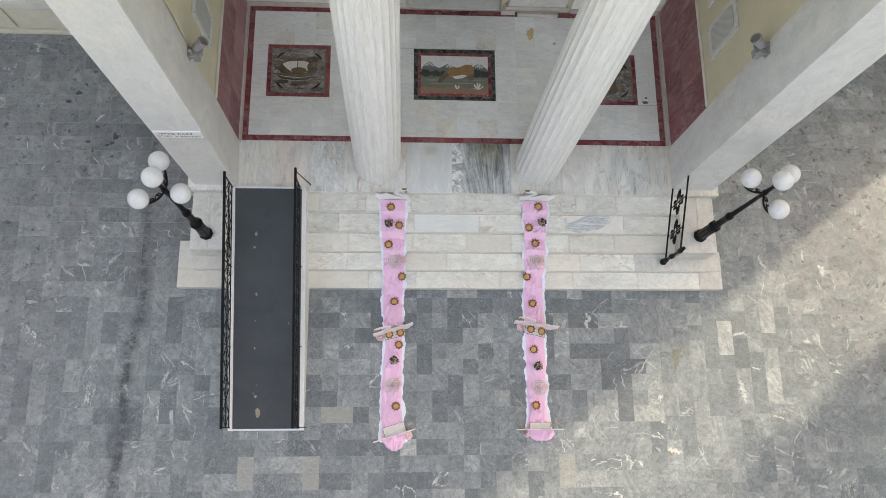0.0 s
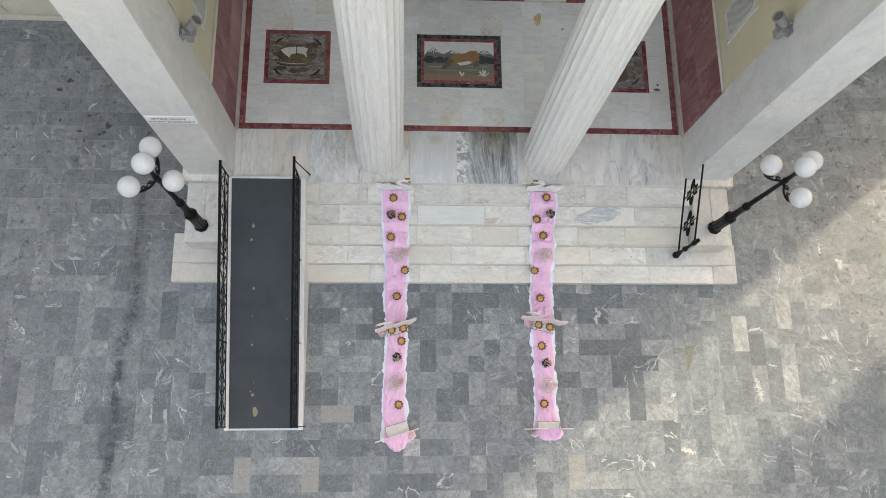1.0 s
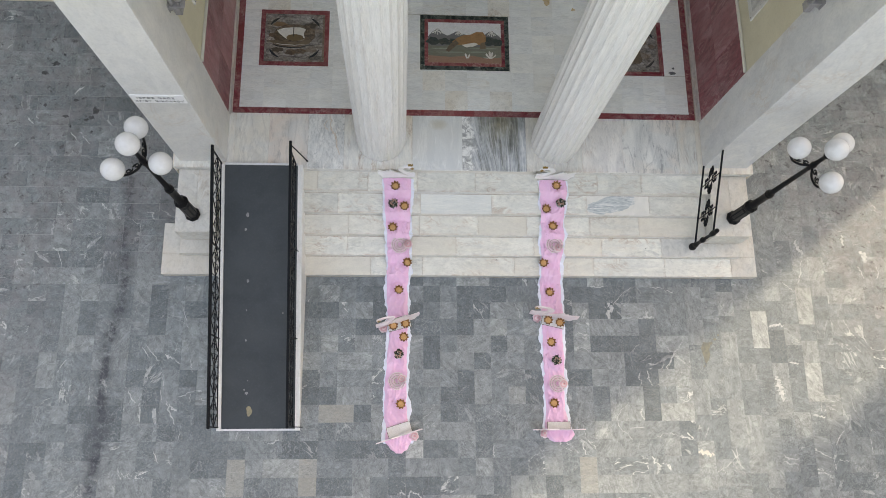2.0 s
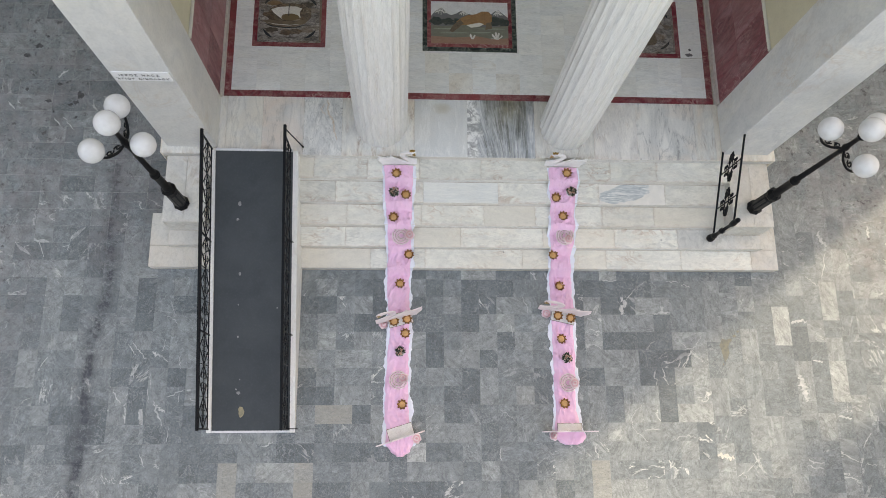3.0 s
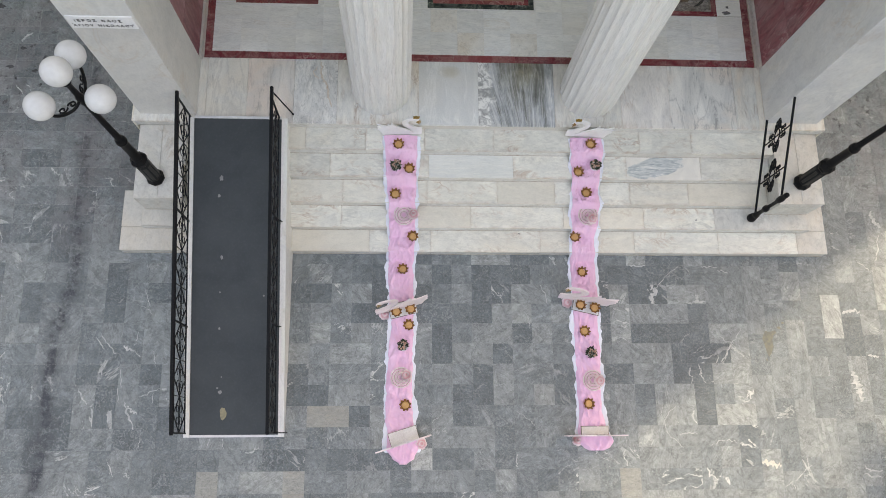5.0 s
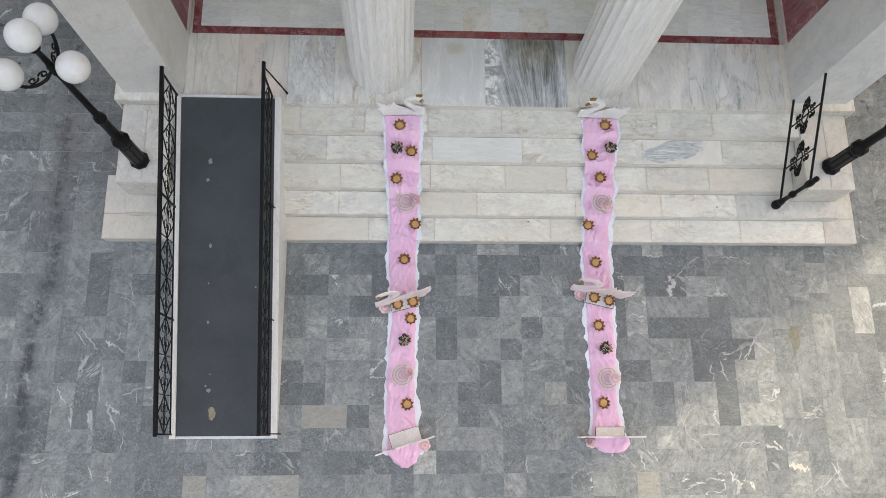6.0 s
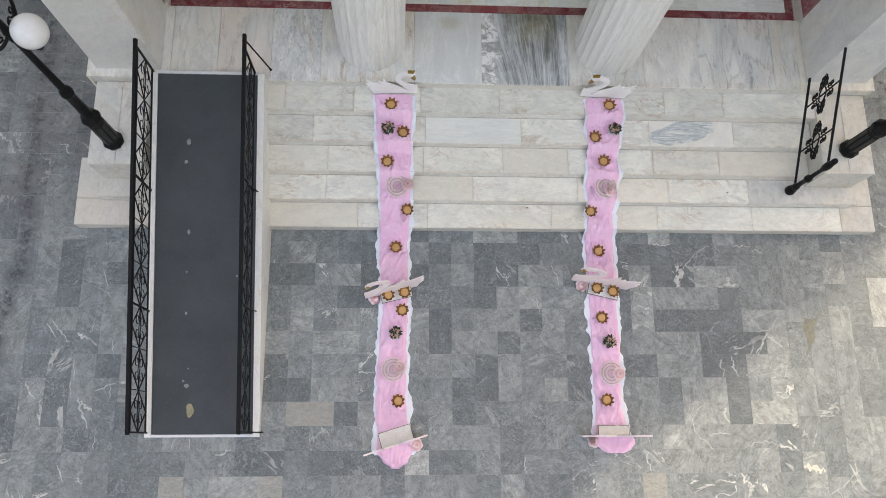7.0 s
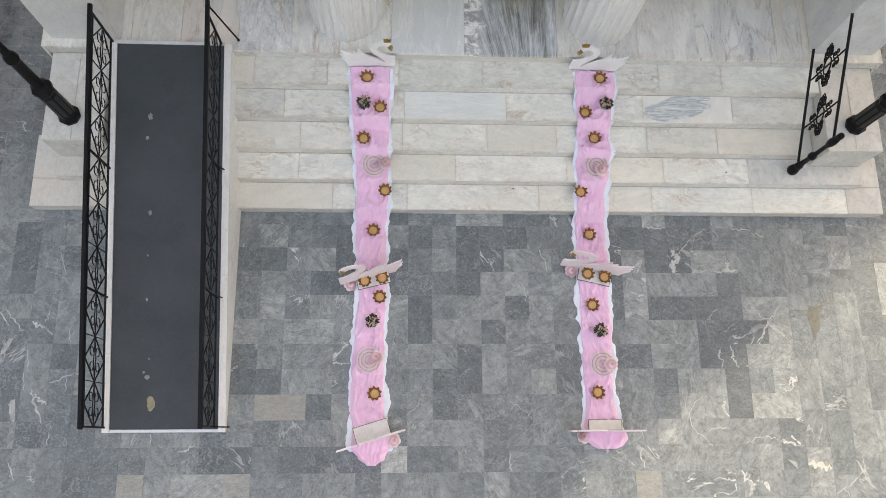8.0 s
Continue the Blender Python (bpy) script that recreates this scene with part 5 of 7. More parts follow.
part("edge_strip", sloped(-0.650, 0.650, 0.0, 0.033, -0.045, 0.008), ALU, rp, "pale metal edge strip")
part("edge_strip", sloped(-0.650, 0.650, L - 0.008, L + 0.03, -0.02, 0.006), ALU, rp, "pale metal edge strip")
for i, (x, y, rx, ry, mt) in enumerate(((-3.93, 0.20, 0.045, 0.085, CHIPTAN), (-4.0, 3.62, 0.026, 0.042, CHIP), (-4.03, 3.36, 0.022, 0.024, CHIP), (-3.98, 2.46, 0.02, 0.03, CHIP), (-4.0, 1.42, 0.016, 0.02, CHIP), (-3.98, 0.50, 0.03, 0.025, CHIP), (-4.02, 0.56, 0.014, 0.014, CHIP), (-3.35, 1.9, 0.012, 0.014, CHIP), (-4.0, 1.95, 0.012, 0.015, CHIP), (-3.96, 0.72, 0.01, 0.01, CHIP))):
    bm = bmesh.new()
    yy = y - RAMP_Y0
    pts = blob(x - RAMP_X, yy, rx, ry, 12, 0.28, i)
    a = [bm.verts.new((p[0], p[1], rz(p[1]) + 0.0035)) for p in pts]
    b = [bm.verts.new((p[0], p[1], rz(p[1]) + 0.0065)) for p in pts]
    bm.faces.new(b)
    for k in range(12):
        bm.faces.new((a[k], a[(k + 1) % 12], b[(k + 1) % 12], b[k]))
    part("worn_patch", bm, mt, rp)


# ---- wrought-iron railings of the ramp ----
def ramp_railing(x, outward, label):
    y0, y1 = 0.06, L + 0.005
    g = thing("railing", pose(x, RAMP_Y0, 0), label, "railing", "ramp railings")

    def top(y):
        return 0.775 + (y - y0) * (1.825 - 0.775) / (L + 0.08)

    def low(y):
        return rz(y) + 0.075

    bm = bmesh.new()
    for dy0, dy1 in ((y0 - 0.035, y1 + 0.155),):
        prism(bm, [(dy0, top(dy0) - 0.024), (dy1, top(dy1) - 0.024), (dy1, top(dy1) + 0.024), (dy0, top(dy0) + 0.024)], -0.024, 0.024, "yz")
        bmesh.ops.bevel(bm, geom=list(bm.edges), offset=0.008, segments=2, affect='EDGES')
    part("handrail", bm, IRON, g)
    for nm, f, d in (("upper_bar", top, -0.075), ("lower_bar", low, 0.0)):
        bm = bmesh.new()
        prism(bm, [(y0, f(y0) + d - 0.010), (y1, f(y1) + d - 0.010), (y1, f(y1) + d + 0.010), (y0, f(y0) + d + 0.010)], -0.010, 0.010, "yz")
        part(nm, bm, IRON, g)
    n = 9
    for i in range(n + 1):
        y = y0 + (y1 - y0) * i / n
        if i in (0, 3, 6, n):
            foot = rz(min(y, L)) + 0.02
            part("post", boxed(-0.011, 0.011, y - 0.011, y + 0.011, foot, top(y) - 0.02), IRON, g)
    for i in range(n):
        ya = y0 + (y1 - y0) * i / n
        yb = y0 + (y1 - y0) * (i + 1) / n
        ym = (ya + yb) / 2
        # a lozenge between the bars, a spindle and two pairs of scrolls
        za, zb, zm = (top(ya) - 0.085 + low(ya)) / 2, (top(yb) - 0.085 + low(yb)) / 2, (top(ym) - 0.085 + low(ym)) / 2
        zt, zl = top(ym) - 0.085, low(ym)
        bm = bmesh.new()
        for p, q in (((ya, za), (ym, zt)), ((ym, zt), (yb, zb)), ((yb, zb), (ym, zl)), ((ym, zl), (ya, za))):
            tube(bm, [(0, *p), (0, *q)], 0.0085, 4)
        part("lozenge", bm, IRON, g)
        # slim inner spindle that swells to the middle, and four open C-scrolls against the lozenge
        bm = bmesh.new()
        for off in (-0.030, 0.030):
            tube(bm, [(0, ya + 0.03, za + 0.2 * 0.03), (0, ym - 0.02, zm + off), (0, ym + 0.02, zm + off), (0, yb - 0.03, zb - 0.2 * 0.03)], 0.0065, 4)
        part("spindle", bm, IRON, g)
        for sy in (-1, 1):
            for sz in (-1, 1):
                bm = bmesh.new()
                cy, cz = ym + sy * 0.085, zm + sy * 0.085 * 0.225 + sz * 0.085
                tube(bm, [(0, cy + 0.050 * math.cos(t) * sy, cz + 0.050 * math.sin(t) * sz + 0.225 * 0.05 * math.cos(t) * sy) for t in [radians(a) for a in range(-100, 201, 30)]], 0.0065, 4)
                part("scroll", bm, IRON, g)
        if i:
            bm = bmesh.new()
            ty, tl = top(ya) - 0.08, low(ya)
            tube(bm, [(0, ya - 0.0, tl), (0, ya, ty)], 0.007, 4)
            part("baluster", bm, IRON, g)
    # stays at foot and mid-length, and a long brace at the head
    for i in (0, 3, 6):
        y = y0 + (y1 - y0) * i / n
        bm = bmesh.new()
        reach = (0.16 if outward > 0 else 0.09) if i == 0 else 0.06
        tube(bm, [(0, y, rz(y) + 0.30), (outward * reach * 0.5, y, rz(y) + 0.12), (outward * reach, y, max(rz(y) - 0.02, 0.03) if i == 0 else rz(y) + 0.03)], 0.009, 6)
        part("stay", bm, IRON, g)
    if outward > 0:
        bm = bmesh.new()
        tube(bm, [(0, y1 + 0.10, top(y1 + 0.10) - 0.03), (0.19, y1 + 0.09, TOP + 0.02)], 0.011, 6)
        lathe(bm, [(0.018, 0), (0.018, 0.010), (0.012, 0.012)], 10, Matrix.Translation((0.19, y1 + 0.09, TOP + 0.002)))
        part("brace", bm, IRON, g)
    return g


ramp_railing(-4.470, -1, "black wrought-iron lozenge railing between ramp and cheek block")
ramp_railing(-3.148, 1, "black wrought-iron lozenge railing between ramp and open steps")


# ---- short stair handrail ----
def stair_handrail():
    g = thing("stair_handrail", pose(4.335, 3.225, 2 * RISE), "short black cast-iron stair handrail with flower scrolls", "railing")
    bm = bmesh.new()
    lathe(bm, [(0.066, 0.0), (0.072, 0.03), (0.060, 0.11), (0.036, 0.14), (0.052, 0.18), (0.052, 0.21), (0.034, 0.27), (0.030, 0.46), (0.052, 0.50), (0.052, 0.55), (0.028, 0.60), (0.026, 0.86), (0.044, 0.92), (0.052, 1.00), (0.044, 1.08), (0.036, 1.11), (0.040, 1.15), (0.036, 1.19), (0.014, 1.21)], 16)
    part("newel", bm, IRON, g, smooth=True)
    for nm, p, q in (("upper_rail", (0, 0.0, 1.005), (0, 1.30, 1.73)), ("lower_rail", (0, 0.0, 0.16), (0, 1.32, 0.89))):
        bm = bmesh.new()
        tube(bm, [p, q], 0.0175, 8)
        part(nm, bm, IRON, g)
    for c in (0.43, 0.96):
        zc = 0.16 + 0.555 * c
        zm = zc + 0.42
        bar = bmesh.new()
        tube(bar, [(0, c, zc), (0, c, zc + 0.845)], 0.011, 6)
        panel = part("scroll_panel", bar, IRON, g)
        # oval and leaf curls set out along the slope of the rails
        def at(u, v):
            return (0, c + u, zm + 0.555 * u + v)

        bm = bmesh.new()
        tube(bm, [at(0.085 * math.cos(t), 0.085 * math.sin(t)) for t in [2 * math.pi * k / 16 for k in range(16)]], 0.010, 5, True)
        part("oval", bm, IRON, panel)
        for sg in (-1, 1):
            bm = bmesh.new()
            tube(bm, [at(sg * 0.08, 0), at(sg * 0.19, 0)], 0.011, 5)
            for k, (u, v, st) in enumerate(((0.10, 0.066, 4.2), (0.10, -0.066, 2.1), (0.145, 0.062, 4.6), (0.145, -0.062, 1.7), (0.185, 0.032, 5.0), (0.185, -0.032, 1.2))):
                tube(bm, [at(sg * p[0], p[1]) for p in spiral(u, v, 0.040, 1.3, st, 12)], 0.0092, 5)
            part("leaf_scroll", bm, IRON, panel)
            for su in (-1, 1):
                bm = bmesh.new()
                for v in (0.155, 0.225):
                    tube(bm, [at(*p[:2]) for p in spiral(su * 0.052, sg * v, 0.038, 1.3, 3.1 if su > 0 else 0.0, 12)], 0.0095, 5)
                part("curl", bm, IRON, panel)
    return g


stair_handrail()


# ---- street lamps on the cheek blocks ----
def street_lamp(x, y, angles, turn, cut):
    g = thing("street_lamp", pose(x, y, 0.881, 0, 0, turn), "black cast-iron lamp post with four white opal globes", "street lamp", "lamp posts")
    bm = bmesh.new()
    lathe(bm, [(0.132, 0.0), (0.138, 0.045), (0.124, 0.07), (0.106, 0.11), (0.101, 0.66), (0.120, 0.70), (0.122, 0.76), (0.098, 0.80), (0.080, 0.83)], 8)
    part("base", bm, IRON, g)
    for k in range(8):
        t = radians(45 * k + 22.5)
        m = pose(0, 0, 0.38) @ Matrix.Rotation(t, 4, 'Z') @ Matrix.Translation((0.0935, 0, 0))
        part("base_panel", boxed(-0.006, 0.006, -0.025, 0.025, -0.22, 0.22, 0.004), IRONGREY, g, m=m)
    bm = bmesh.new()
    lathe(bm, [(0.080, 0.80), (0.074, 0.84), (0.064, 0.88), (0.059, 1.36), (0.074, 1.39), (0.078, 1.41), (0.066, 1.43), (0.072, 1.46), (0.056, 1.49), (0.044, 1.52)] + [(r, z - cut) for r, z in ((0.035, 2.70), (0.050, 2.74), (0.042, 2.80), (0.055, 2.86), (0.036, 2.92), (0.030, 3.18), (0.06, 3.22), (0.075, 3.28), (0.02, 3.285))], 16)
    part("pole", bm, IRON, g, smooth=True)
    prof = [(0.012, -0.164)] + [(0.165 * math.sin(radians(a)), -0.165 * math.cos(radians(a))) for a in range(12, 180, 8)] + [(0.004, 0.165)]

    def globe(m):
        bm = bmesh.new()
        lathe(bm, prof, 28)
        gl = part("globe", bm, OPAL, g, "white opal glass globe", True, m)
        bm = bmesh.new()
        lathe(bm, [(0.04, -0.20), (0.055, -0.185), (0.075, -0.155), (0.062, -0.150)], 14)
        part("collar", bm, IRON, gl)

    globe(pose(0, 0, 3.46 - cut))
    for a in angles:
        t = radians(a - turn)
        arm = bmesh.new()
        line = [(0.03, 2.80), (0.14, 2.72), (0.27, 2.74), (0.36, 2.84), (0.385, 2.955)]
        tube(arm, curve_pts([(r * math.cos(t), r * math.sin(t), z - cut) for r, z in line], 5), 0.019, 7)
        ar = part("arm", arm, IRON, g)
        bm = bmesh.new()
        for cr, cz, rr, st in ((0.12, 2.82, 0.055, 0.5), (0.24, 2.83, 0.06, 3.4)):
            tube(bm, [(p[0] * math.cos(t), p[0] * math.sin(t), p[1] - cut) for p in spiral(cr, cz, rr, 1.2, st, 12)], 0.011, 5)
        part("scroll", bm, IRON, ar)
        globe(pose(0.385 * math.cos(t), 0.385 * math.sin(t), 3.13 - cut))
    return g


street_lamp(-4.97, 3.615, (95, 220, 337), 0, 0.16)
street_lamp(4.95, 3.65, (157, 278, 36), 8, 0.05)


# ---- fixtures on pillars and walls ----
def spotlight(x, y, z, turn, tip):
    g = thing("spotlight", pose(x, y, z, 0, 0, turn), "grey metal floodlight on a wall bracket", "spotlight", "porch floodlights")
    s = 1 if turn == 0 else -1
    part("wall_plate", boxed(0.0, 0.012, -0.10, 0.10, -0.12, 0.05, 0.004), STEEL, g)
    bm = bmesh.new()
    box(bm, 0.013, 0.22, -0.075, 0.075, -0.022, -0.008, 0.004)
    for w in (-0.068, 0.060):
        prism(bm, [(0.013, -0.024), (0.20, -0.024), (0.013, -0.12)], w, w + 0.008, "xz")
    part("bracket", bm, STEEL, g)
    part("junction_box", boxed(0.02, 0.12, s * 0.05 - 0.07, s * 0.05 + 0.07, -0.30, -0.13, 0.01), STEEL, g)
    bm = bmesh.new()
    tube(bm, [(0.15, -0.05, -0.01), (0.15, -0.05, 0.06), (0.15, 0.05, 0.06), (0.15, 0.05, -0.01)], 0.012, 6)
    part("yoke", bm, STEEL, g)
    m = pose(0.165, s * 0.025, 0.10, -14 * s, tip, 0)
    bm = bmesh.new()
    lathe(bm, [(0.035, -0.075), (0.060, -0.06), (0.068, -0.02), (0.072, 0.10), (0.086, 0.13), (0.088, 0.165), (0.078, 0.165), (0.074, 0.145)], 22)
    head = part("lamp_head", bm, STEEL, g, "", True, m)
    bm = bmesh.new()
    lathe(bm, [(0.0735, 0.143), (0.0735, 0.149), (0.02, 0.152)], 22)
    part("lens", bm, LENS, head)
    bm = bmesh.new()
    lathe(bm, [(0.026, 0.0), (0.030, 0.02), (0.022, 0.07), (0.030, 0.08), (0.026, 0.11), (0.008, 0.115)], 12)
    part("sensor", bm, STEEL, g, "", True, pose(0.045, -0.03, -0.007))
    return g


spotlight(-4.398, 5.43, 4.79, 0, 46)
spotlight(4.398, 5.38, 5.33, 180, 50)

sign = thing("church_sign", pose(-4.815, 4.578, 3.60), "white marble sign with dark Greek capital letters, on the pillar", "sign")
part("plate", boxed(-0.385, 0.385, -0.018, 0.0, -0.125, 0.125, 0.003), SIGN, sign)
for txt, z, size, sx in (("ΙΕΡΟΣ ΝΑΟΣ", 0.022, 0.068, -0.03), ("ΑΓΙΟΥ ΝΙΚΟΛΑΟΥ", -0.080, 0.062, 0.0)):
    cu = bpy.data.curves.new("sign_text", 'FONT')
    cu.body = txt
    cu.size = size
    cu.align_x = 'CENTER'
    cu.extrude = 0.002
    cu.offset = 0.0
    cu.space_character = 1.42
    cu.space_word = 1.3
    cu.materials.append(INK)
    tx = new("lettering", cu)
    tx.parent = sign
    tx.matrix_basis = pose(sx, -0.021, z, 90, 0, 0)
for dx in (-0.35, 0.35):
    bm = bmesh.new()
    lathe(bm, [(0.008, 0), (0.008, 0.004)], 8)
    part("screw", bm, STEEL, sign, m=pose(dx, -0.019, -0.03, 90, 0, 0))


def plaque(side, y, z, w, h, lines, title):
    g = thing("wall_plaque", pose(side * 4.428, y, z, 0, 0, 90 if side < 0 else -90), "white marble wall plaque with small engraved lines", "plaque", "porch plaques")
    part("plate", boxed(-w / 2, w / 2, -0.03, 0.0, -h / 2, h / 2, 0.004), PLAQUE, g)
    bm = bmesh.new()
    rnd = random.Random(int(abs(y * 10)))
    for i in range(lines):
        zz = h / 2 - 0.10 - i * (h - 0.2) / lines
        ww = w * (0.26 if (i == 0 and title) else rnd.uniform(0.32, 0.42))
        hh = 0.009 if not (i == 0 and title) else 0.03
        box(bm, -ww, ww, -0.033, -0.0302, zz - hh, zz + 0.002)
    part("engraved_text", bm, INKGREY, g)
    for sx in (-1, 1):
        for sz in (-1, 1):
            bm = bmesh.new()
            lathe(bm, [(0.012, 0), (0.012, 0.006), (0.004, 0.01)], 8)
            part("stud", bm, STEEL, g, m=pose(sx * (w / 2 - 0.04), -0.030, sz * (h / 2 - 0.04), 90, 0, 0))


plaque(1, 6.55, 3.93, 0.62, 1.12, 26, True)
plaque(1, 7.55, 4.05, 0.62, 1.12, 26, True)
plaque(-1, 6.45, 4.15, 0.62, 1.12, 26, True)
bm = bmesh.new()
tube(bm, [(0, 0, 0), (0, 0, 3.4)], 0.016, 8)
tagged(part("conduit_pipe", bm, YELLOW, m=pose(-4.405, 5.57, 5.0)), "thin yellow-painted conduit on the porch wall", "pipe")


# ---- cloth runners on the steps ----
def step_level(y):
    return sum(RISE for f in FRONTS if y > f - 0.018)


def drape(y):
    z = step_level(y)
    for k, f in enumerate(FRONTS):
        e = f - 0.02
        if e - 0.11 < y <= e + 0.012:
            u = (y - (e - 0.11)) / 0.122
            z = k * RISE + RISE * (0.45 * u + 0.55 * u * u * (3 - 2 * u))
    return z


def cloth_strip(name, centre, half, y0, y1, lift, crown, seed, material, parent, ruffle, label="", bunch=0.0, slack=0.0):
    bm = bmesh.new()
    ys, y = [], y0
    while y < y1:
        ys.append(y)
        near = any(-0.17 < y - f < 0.03 for f in FRONTS)
        y += 0.0125 if near else 0.02
    ys.append(y1)
    nxs = 30
    rows = []
    for y in ys:
        wob = [ruffle * (noise.noise((y * 2.3, seed + s * 9.0, 0)) * 1.3 + 0.7 * noise.noise((y * 7.5, seed + s * 5.0, 3)) + 0.35 * noise.noise((y * 17.0, seed + s * 3.0, 8))) for s in (-1, 1)]
        c, hw = centre(y), half(y)
        xl, xr = c - hw + wob[0], c + hw + wob[1]
        row = []
        for k in range(nxs + 1):
            u = k / nxs
            x = xl + (xr - xl) * u
            body = min(1.0, 8 * min(u, 1 - u))
            wx, wy = noise.noise((x * 3, y * 2.2, seed + 11)), noise.noise((x * 3, y * 2.2, seed + 17))
            n1 = noise.noise((x * 9 + 2.6 * wx + y * 2.0, y * 3.0 + 2.0 * wy, seed))
            n2 = noise.noise((x * 15 - y * 5 + 2 * wy, y * 5 + 1.5 * wx, seed + 4))
            n3 = noise.noise((x * 2.5 + y * 1.2, y * 11.0 - x * 6.0 + 1.5 * wx, seed + 31))
            fold = 0.5 * max(0.0, 1 - 4.5 * abs(n3)) ** 2 + 1.1 * max(0.0, 1 - 3.8 * abs(n1)) ** 2.2 + 0.6 * max(0.0, 1 - 3.6 * abs(n2)) ** 2.2 + 0.45 * max(0.0, 1 - 5.0 * abs(noise.noise((x * 16 + y * 6 + wx, y * 4 + wy, seed + 6)))) ** 2
            b = bunch * max(0.0, 1 - (y - y0) / 0.22) * body * (0.6 + 0.9 * abs(noise.noise((x * 11, y * 9, seed))))
            row.append(bm.verts.new((x, y, drape(y - slack) + lift + crown * body * (0.25 + max(0.0, fold)) + b)))
        rows.append(row)
    for a, b in zip(rows, rows[1:]):
        for k in range(nxs):
            bm.faces.new((a[k], a[k + 1], b[k + 1], b[k]))
    # hem turned down to the support
    rim = rows[0] + [r[-1] for r in rows[1:]] + rows[-1][-2::-1] + [r[0] for r in rows[-2:0:-1]]
    low = [bm.verts.new((v.co.x, v.co.y, v.co.z - lift + 0.001)) for v in rim]
    for i in range(len(rim)):
        j = (i + 1) % len(rim)
        bm.faces.new((rim[i], rim[j], low[j], low[i]))
    return part(name, bm, material, parent, label, True)


def lerp(pts, y):
    for (ya, a), (yb, b) in zip(pts, pts[1:]):
        if y <= yb:
            u = max(0.0, (y - ya) / (yb - ya))
            u = u * u * (3 - 2 * u)
            return a + (b - a) * u
    return pts[-1][1]


RUN_W_C = [(-0.56, -1.25), (-0.3, -1.27), (0.0, -1.305), (0.5, -1.32), (1.0, -1.305), (1.5, -1.285), (2.5, -1.305), (3.2, -1.29), (4.4, -1.322)]
RUN_W_H = [(-0.56, 0.06), (-0.47, 0.17), (-0.33, 0.245), (-0.1, 0.205), (0.4, 0.20), (1.5, 0.178), (2.5, 0.20), (3.2, 0.205), (3.9, 0.235), (4.4, 0.255)]
RUN_E_C = [(-0.38, 1.69), (-0.22, 1.69), (-0.08, 1.64), (0.4, 1.62), (1.0, 1.63), (2.0, 1.637), (2.9, 1.614), (3.5, 1.61), (4.4, 1.57)]
RUN_E_H = [(-0.38, 0.10), (-0.34, 0.19), (-0.25, 0.26), (-0.12, 0.215), (0.4, 0.18), (1.0, 0.193), (2.0, 0.198), (2.9, 0.195), (3.5, 0.213), (4.4, 0.25)]
for C, H, y0, sd, bn in ((RUN_W_C, RUN_W_H, -0.56, 1.0, 0.05), (RUN_E_C, RUN_E_H, -0.38, 21.0, 0.05)):
    run = thing("cloth_runner", pose(0, 0, 0), "pink cloth runner over white cloth on the marble steps", "runner", "cloth runners")
    cloth_strip("white_underlay", lambda y: lerp(C, y) + 0.004, lambda y: lerp(H, y) + 0.042, y0 + 0.17, 4.345, 0.004, 0.004, sd + 3, WHITECLOTH, run, 0.052, "white cloth underlay with ruffled edges", slack=0.012)
    cloth_strip("pink_cloth", lambda y: lerp(C, y), lambda y: lerp(H, y), y0, 4.35, 0.016, 0.027, sd, PINK, run, 0.026, "crumpled pink cloth", bn)


# ---- swan figures cut from board ----
def swan_outline():
    """Outline along x (0 to 1) and z, head towards +x."""
    tail = [Vector(p) for p in ((0.12, 0.0, 0), (0.085, 0.16, 0), (0.01, 0.33, 0), (0.09, 0.31, 0), (0.0, 0.46, 0), (0.095, 0.42, 0), (0.01, 0.60, 0), (0.14, 0.51, 0), (0.24, 0.46, 0), (0.235, 0.56, 0), (0.30, 0.50, 0), (0.33, 0.66, 0))]
    back = curve_pts([(0.38, 0.54, 0), (0.50, 0.40, 0), (0.66, 0.27, 0), (0.80, 0.13, 0)], 4)
    neck_in = curve_pts([(0.815, 0.15, 0), (0.70, 0.34, 0), (0.585, 0.53, 0), (0.555, 0.70, 0), (0.62, 0.85, 0), (0.75, 0.925, 0), (0.88, 0.91, 0), (0.955, 0.82, 0)], 4)
    beak = [Vector(p) for p in ((0.965, 0.70, 0), (0.94, 0.58, 0), (0.875, 0.67, 0))]
    neck_out = curve_pts([(0.86, 0.72, 0), (0.81, 0.775, 0), (0.73, 0.765, 0), (0.675, 0.68, 0), (0.70, 0.57, 0), (0.80, 0.45, 0), (0.92, 0.355, 0), (0.995, 0.34, 0), (0.995, 0.0, 0)], 4)
    return [(p.x, p.y) for p in tail + back + neck_in + beak + neck_out]


CROWN = [(0.80, 0.915), (0.91, 0.895), (0.935, 0.985), (0.895, 0.955), (0.865, 1.0), (0.835, 0.965), (0.80, 0.995)]


